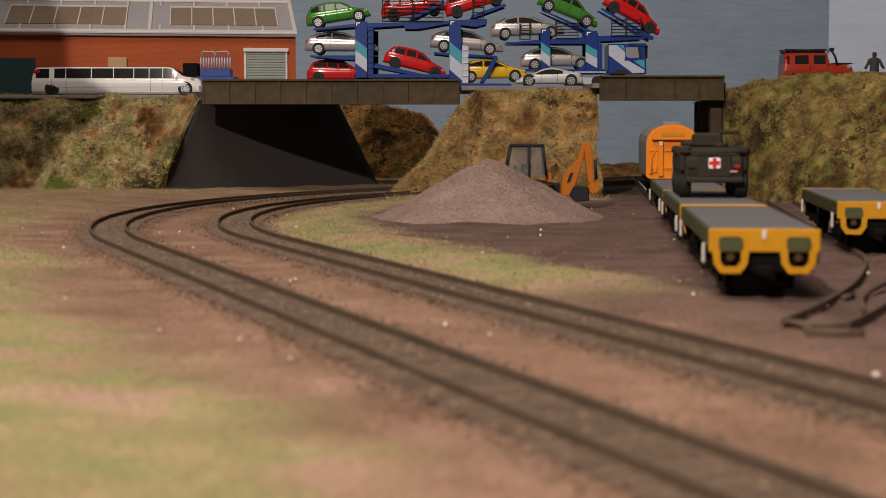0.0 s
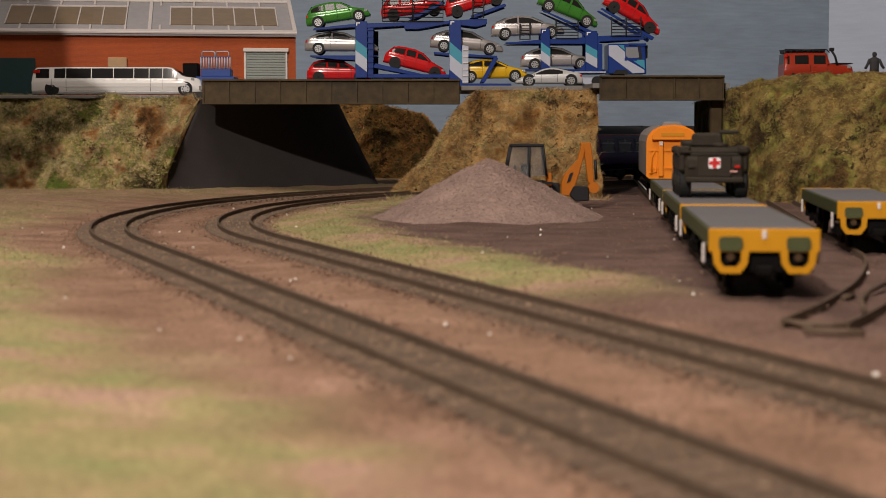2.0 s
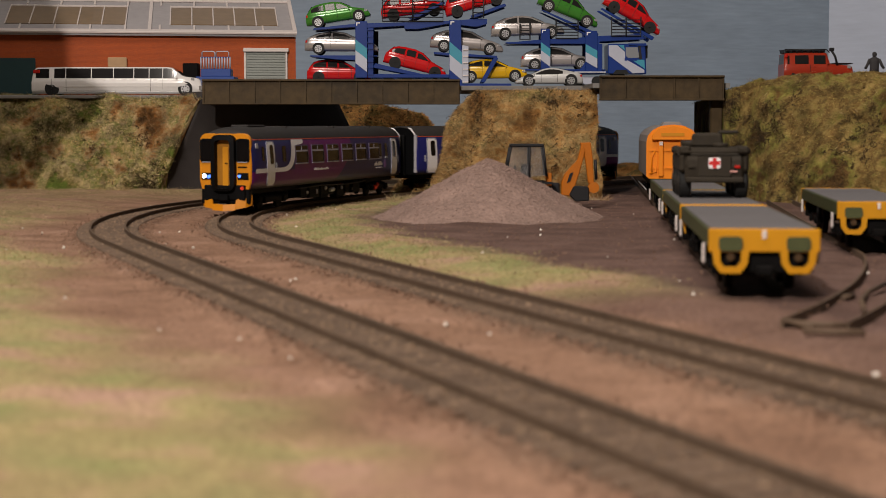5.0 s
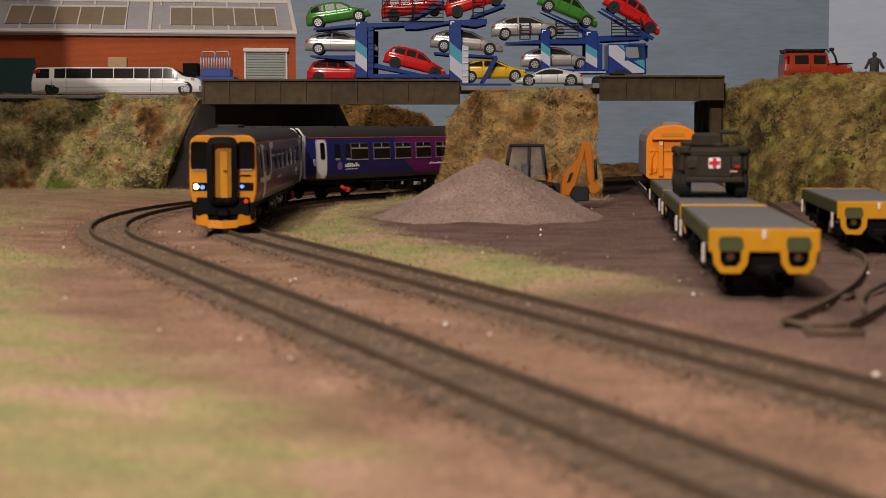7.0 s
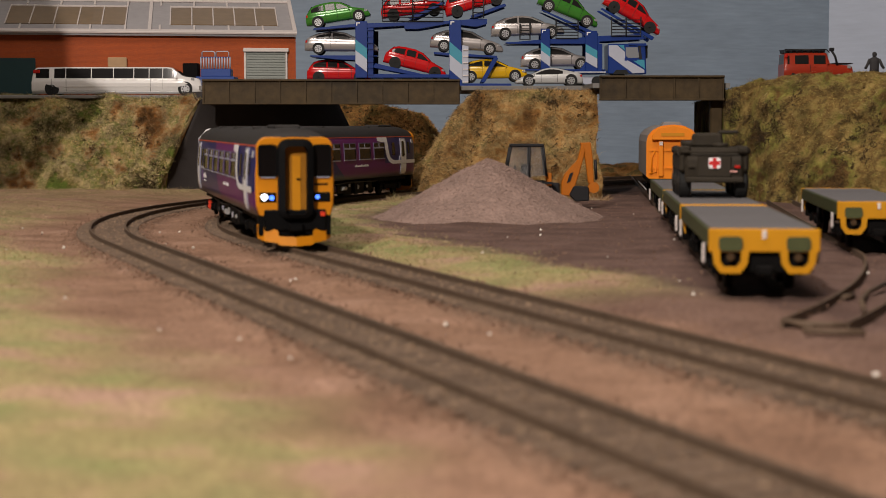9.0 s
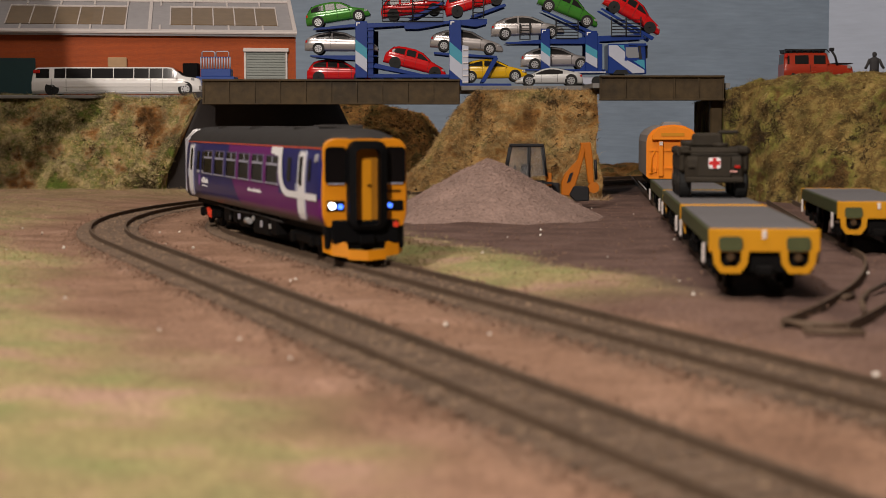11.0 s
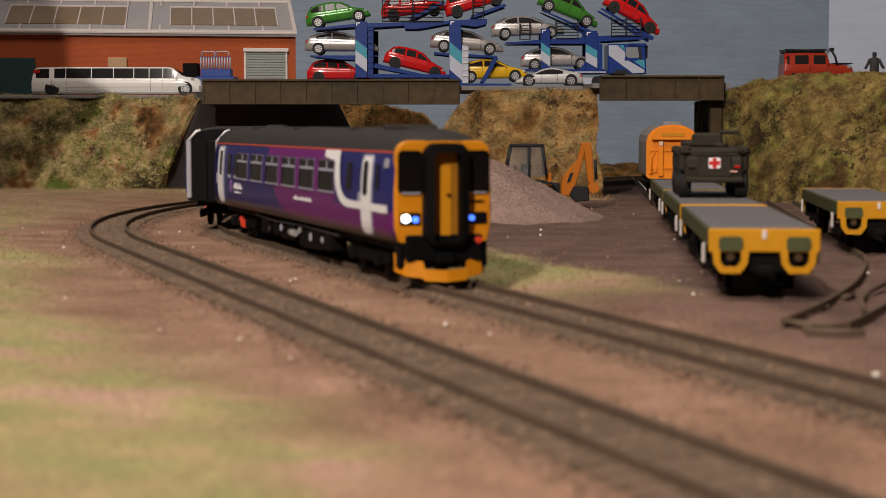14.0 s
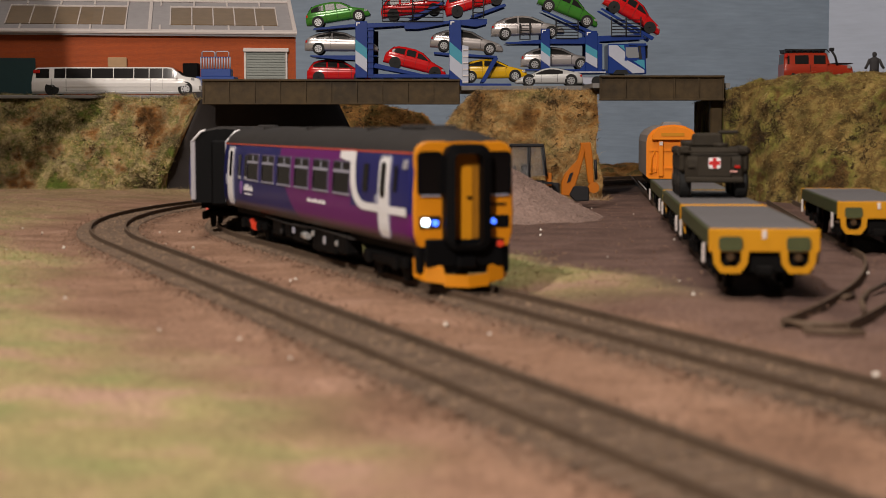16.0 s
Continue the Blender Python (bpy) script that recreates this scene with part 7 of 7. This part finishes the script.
def build_figure(m):
    """A painted model figure, one plain piece."""
    bm = bmesh.new()
    for x in (-0.0016, 0.0016):
        loft([[(x + r * math.cos(6.2832 * k / 10), r * math.sin(6.2832 * k / 10), z) for k in range(10)] for z, r in ((0, 0.0013), (0.006, 0.0013), (0.0115, 0.0017))], True, bm)
    loft([[(rx * math.cos(6.2832 * k / 14), ry * math.sin(6.2832 * k / 14), z) for k in range(14)] for z, rx, ry in ((0.0085, 0.0036, 0.0024), (0.012, 0.0032, 0.0021), (0.0165, 0.0036, 0.0023), (0.0190, 0.0032, 0.0021), (0.0200, 0.0012, 0.0011))], True, bm)
    loft([[(rx * math.cos(6.2832 * k / 12), rx * math.sin(6.2832 * k / 12), z) for k in range(12)] for z, rx in ((0.0198, 0.0008), (0.0205, 0.0014), (0.0217, 0.0016), (0.0228, 0.0015), (0.0236, 0.0008))], True, bm)
    for s in (-1, 1):
        rod([(s * 0.0034, 0, 0.0185), (s * 0.0050, -0.0006, 0.0145), (s * 0.0066, -0.0012, 0.0118)], 0.0010, 8, bm)
    ob = part("model_figure", bm, M_GREYFIG, None, smooth=True)
    ob.data.transform(Matrix.Scale(1.1, 4))
    ob.matrix_basis = m
    return tagged(ob, "small dark grey standing model figure on the bank", "figurine")


build_figure(pose(0.3365, 1.30, 0.0862))


# ---- grass and foliage ----
def front_only(lo=-9.0, hi=9.0, zmin=-1.0):
    return lambda c: lo < c.x < hi and c.z > zmin


fibres("bank_grass", BANK_L, 135000, M_BLADE_L, "straw, green and rust fibres on the tall bank", seed=11, keep=front_only(-0.42, -0.1))
fibres("bank_grass", BANK_M, 125000, M_BLADE_M, "straw fibres on the bank between the bridges", seed=12)
fibres("bank_grass", BANK_R, 135000, M_BLADE_R, "green and brown fibres on the steep bank", seed=13, keep=front_only(0.2, 0.42))
fibres("bank_grass", BANK_F, 26000, M_BLADE_RUST, "rust-brown fibres behind the tracks", (0.0015, 0.005), 14, None, (0.0001, 0.0003))
fibres("scrub_grass", BANK_B, 4000, M_BLADE_RUST, "brown scrub fibres by the backdrop", (0.002, 0.006), 15)
M_STRAY = material("pale_stray_fibres", (0.50, 0.40, 0.22), 0.6, 0, 0.1, 300, island=0.3)
for ob, n, sd, keep in ((BANK_L, 900, 61, front_only(-0.42, -0.1)), (BANK_M, 1100, 62, None), (BANK_R, 900, 63, front_only(0.2, 0.42))):
    fibres("stray_fibres", ob, n, M_STRAY, "long pale stray fibres on the bank", (0.004, 0.009), sd, keep, (0.00005, 0.0001))
M_MOSS = turf("dark_moss_crumbs", [(0.025, 0.018, 0.009), (0.055, 0.036, 0.015), (0.10, 0.06, 0.022), (0.07, 0.06, 0.02)], 40, 0.95, 0.0, 0.14, 0.15)
M_FOAM = turf("straw_foam_crumbs", [(0.18, 0.17, 0.04), (0.28, 0.22, 0.09), (0.28, 0.15, 0.06), (0.20, 0.21, 0.05)], 30, 0.95, 0.0, 0.14, 0.15)
M_TWIG = material("dark_brown_moss_twigs", (0.032, 0.020, 0.010), 0.9, 0, 0.3, 300, 0.2, island=0.5)


def moss_tangles(name, ob, count, spray, label, seed, keep, wet=0.5):
    """Knots of torn dark moss: short crooked twigs that spring from one spot, thickest in patches."""
    rng = random.Random(seed)
    me = ob.data
    faces = [p for p in me.polygons if p.area < 1e-3 and keep(p.center)]
    bm_v, bm_f = [], []
    made = 0
    while made < count:
        p = rng.choice(faces)
        c0 = p.center
        if fbm(c0.x * 30, c0.y * 30, c0.z * 30 + seed, 3) < 0.12 + wet * 0.4 * rng.random():
            continue
        made += 1
        for _ in range(rng.randint(spray // 2, spray)):
            a = c0 + Vector((rng.gauss(0, 0.0016), rng.gauss(0, 0.0008), rng.gauss(0, 0.0013))) + p.normal * rng.uniform(0.0, 0.0016)
            d = Vector((rng.uniform(-1, 1), rng.uniform(-0.6, 0.2), rng.uniform(-0.8, 0.8))).normalized()
            w = rng.uniform(0.00014, 0.00034)
            for _ in range(rng.randint(2, 3)):
                d = (d + Vector((rng.uniform(-1, 1), rng.uniform(-0.7, 0.4), rng.uniform(-1, 0.8))) * 0.8).normalized()
                e = a + d * rng.uniform(0.0007, 0.0019)
                u = d.orthogonal().normalized() * w
                v = d.cross(u)
                k = len(bm_v)
                bm_v += [tuple(q) for q in (a + u, a - u * 0.5 + v * 0.87, a - u * 0.5 - v * 0.87, e + u * 0.7, e - u * 0.35 + v * 0.6, e - u * 0.35 - v * 0.6)]
                bm_f += [(k, k + 1, k + 4, k + 3), (k + 1, k + 2, k + 5, k + 4), (k + 2, k, k + 3, k + 5)]
                a, w = e, w * 0.8
    me2 = bpy.data.meshes.new(name)
    me2.from_pydata(bm_v, [], bm_f)
    me2.materials.append(M_TWIG)
    return tagged(new(name, me2), label, "moss", kind="stuff")


moss_tangles("moss_tangles", BANK_L, 420, 7, "torn dark moss caught in the tall bank's grass", 71, front_only(-0.42, -0.2, 0.004))
moss_tangles("moss_tangles", BANK_M, 200, 6, "torn brown moss caught in the middle bank's grass", 72, front_only(-0.03, 0.12, 0.01))
moss_tangles("moss_tangles", BANK_R, 900, 11, "thick knots of dark brown moss on the steep bank", 73, front_only(0.2, 0.42, 0.004), 0.9)
moss_tangles("moss_tangles", BANK_F, 260, 7, "dark moss in the rust-brown foliage", 74, front_only(-0.2, 0.05, 0.004))
for ob, n, s in ((BANK_L, 350, 21), (BANK_M, 200, 22), (BANK_R, 500, 23), (BANK_F, 1300, 24)):
    clumps("moss_crumbs", ob, n, M_MOSS, "dark moss crumbs on the bank", (0.0006, 0.0022), s)
    clumps("foam_crumbs", ob, n * 3, M_FOAM if ob is not BANK_F else M_BLADE_RUST, "foam crumbs on the bank", (0.0004, 0.0013), s + 10)


def ground_grass(name, count, seed, place, label, size=(0.001, 0.0030)):
    """Short fibres lying and standing on the board."""
    rng = random.Random(seed)
    verts, faces = [], []
    made = 0
    while made < count:
        x, y = place(rng)
        g = zone_at(x, y)[0]
        if rng.random() > g:
            continue
        made += 1
        lng = rng.uniform(*size)
        d = Vector((rng.uniform(-1, 1), rng.uniform(-1, 1), rng.uniform(0.1, 0.9))).normalized()
        w = d.cross(Vector((rng.uniform(-1, 1), rng.uniform(-1, 1), 0.3))).normalized() * rng.uniform(0.00006, 0.00016)
        c = Vector((x, y, 0.0008 + 0.0045 * smooth(0.09, 0.20, off_track(x, y)) + 0.0022 * yard_rise(off_track(x, y))))
        k = len(verts)
        verts += [tuple(c - w), tuple(c + w), tuple(c + d * lng)]
        faces.append((k, k + 1, k + 2))
    me = bpy.data.meshes.new(name)
    me.from_pydata(verts, [], faces)
    me.materials.append(M_BLADE)
    return tagged(new(name, me), label, "grass", kind="stuff")


ground_grass("board_grass", 30000, 31, lambda r: (r.uniform(-0.42, 0.10), r.uniform(0.5, 1.33)), "short mixed fibres on the grassy strip and verge")


ground_grass("verge_grass", 2500, 32, lambda r: (r.uniform(-0.30, 0.0), r.uniform(0.24, 0.85)), "short mixed fibres on the near verge", (0.001, 0.0025))


def bank_foot(rng):
    u = rng.random()
    if u < 0.5:
        x = rng.uniform(-0.40, -0.20)
        return x, 1.31 + 0.06 * (-0.2 - x) - abs(rng.gauss(0, 0.018))
    if u < 0.75:
        return rng.uniform(-0.04, 0.12), 1.225 - abs(rng.gauss(0, 0.02))
    x = rng.uniform(0.24, 0.42)
    return x, 1.14 - 0.6 * (x - 0.245) * (1 if x < 0.36 else 0.6) - abs(rng.gauss(0, 0.015))


def foot_tufts(name, count, seed, label):
    rng = random.Random(seed)
    verts, faces = [], []
    for _ in range(count):
        x, y = bank_foot(rng)
        if min(abs(off_track(x, y)), abs(off_track(x, y) - 0.0655)) < 0.013:
            continue
        lng = rng.uniform(0.002, 0.008)
        d = Vector((rng.uniform(-1, 1), rng.uniform(-1, 1), rng.uniform(0.1, 1.0))).normalized()
        w = d.cross(Vector((rng.uniform(-1, 1), rng.uniform(-1, 1), 0.3))).normalized() * rng.uniform(0.0002, 0.0005)
        c = Vector((x, y, 0.0006))
        k = len(verts)
        verts += [tuple(c - w), tuple(c + w), tuple(c + d * lng)]
        faces.append((k, k + 1, k + 2))
    me = bpy.data.meshes.new(name)
    me.from_pydata(verts, [], faces)
    me.materials.append(M_BLADE)
    return tagged(new(name, me), label, "grass", kind="stuff")


foot_tufts("foot_grass", 7000, 41, "straw fibres spilling from the banks' feet")


motions()
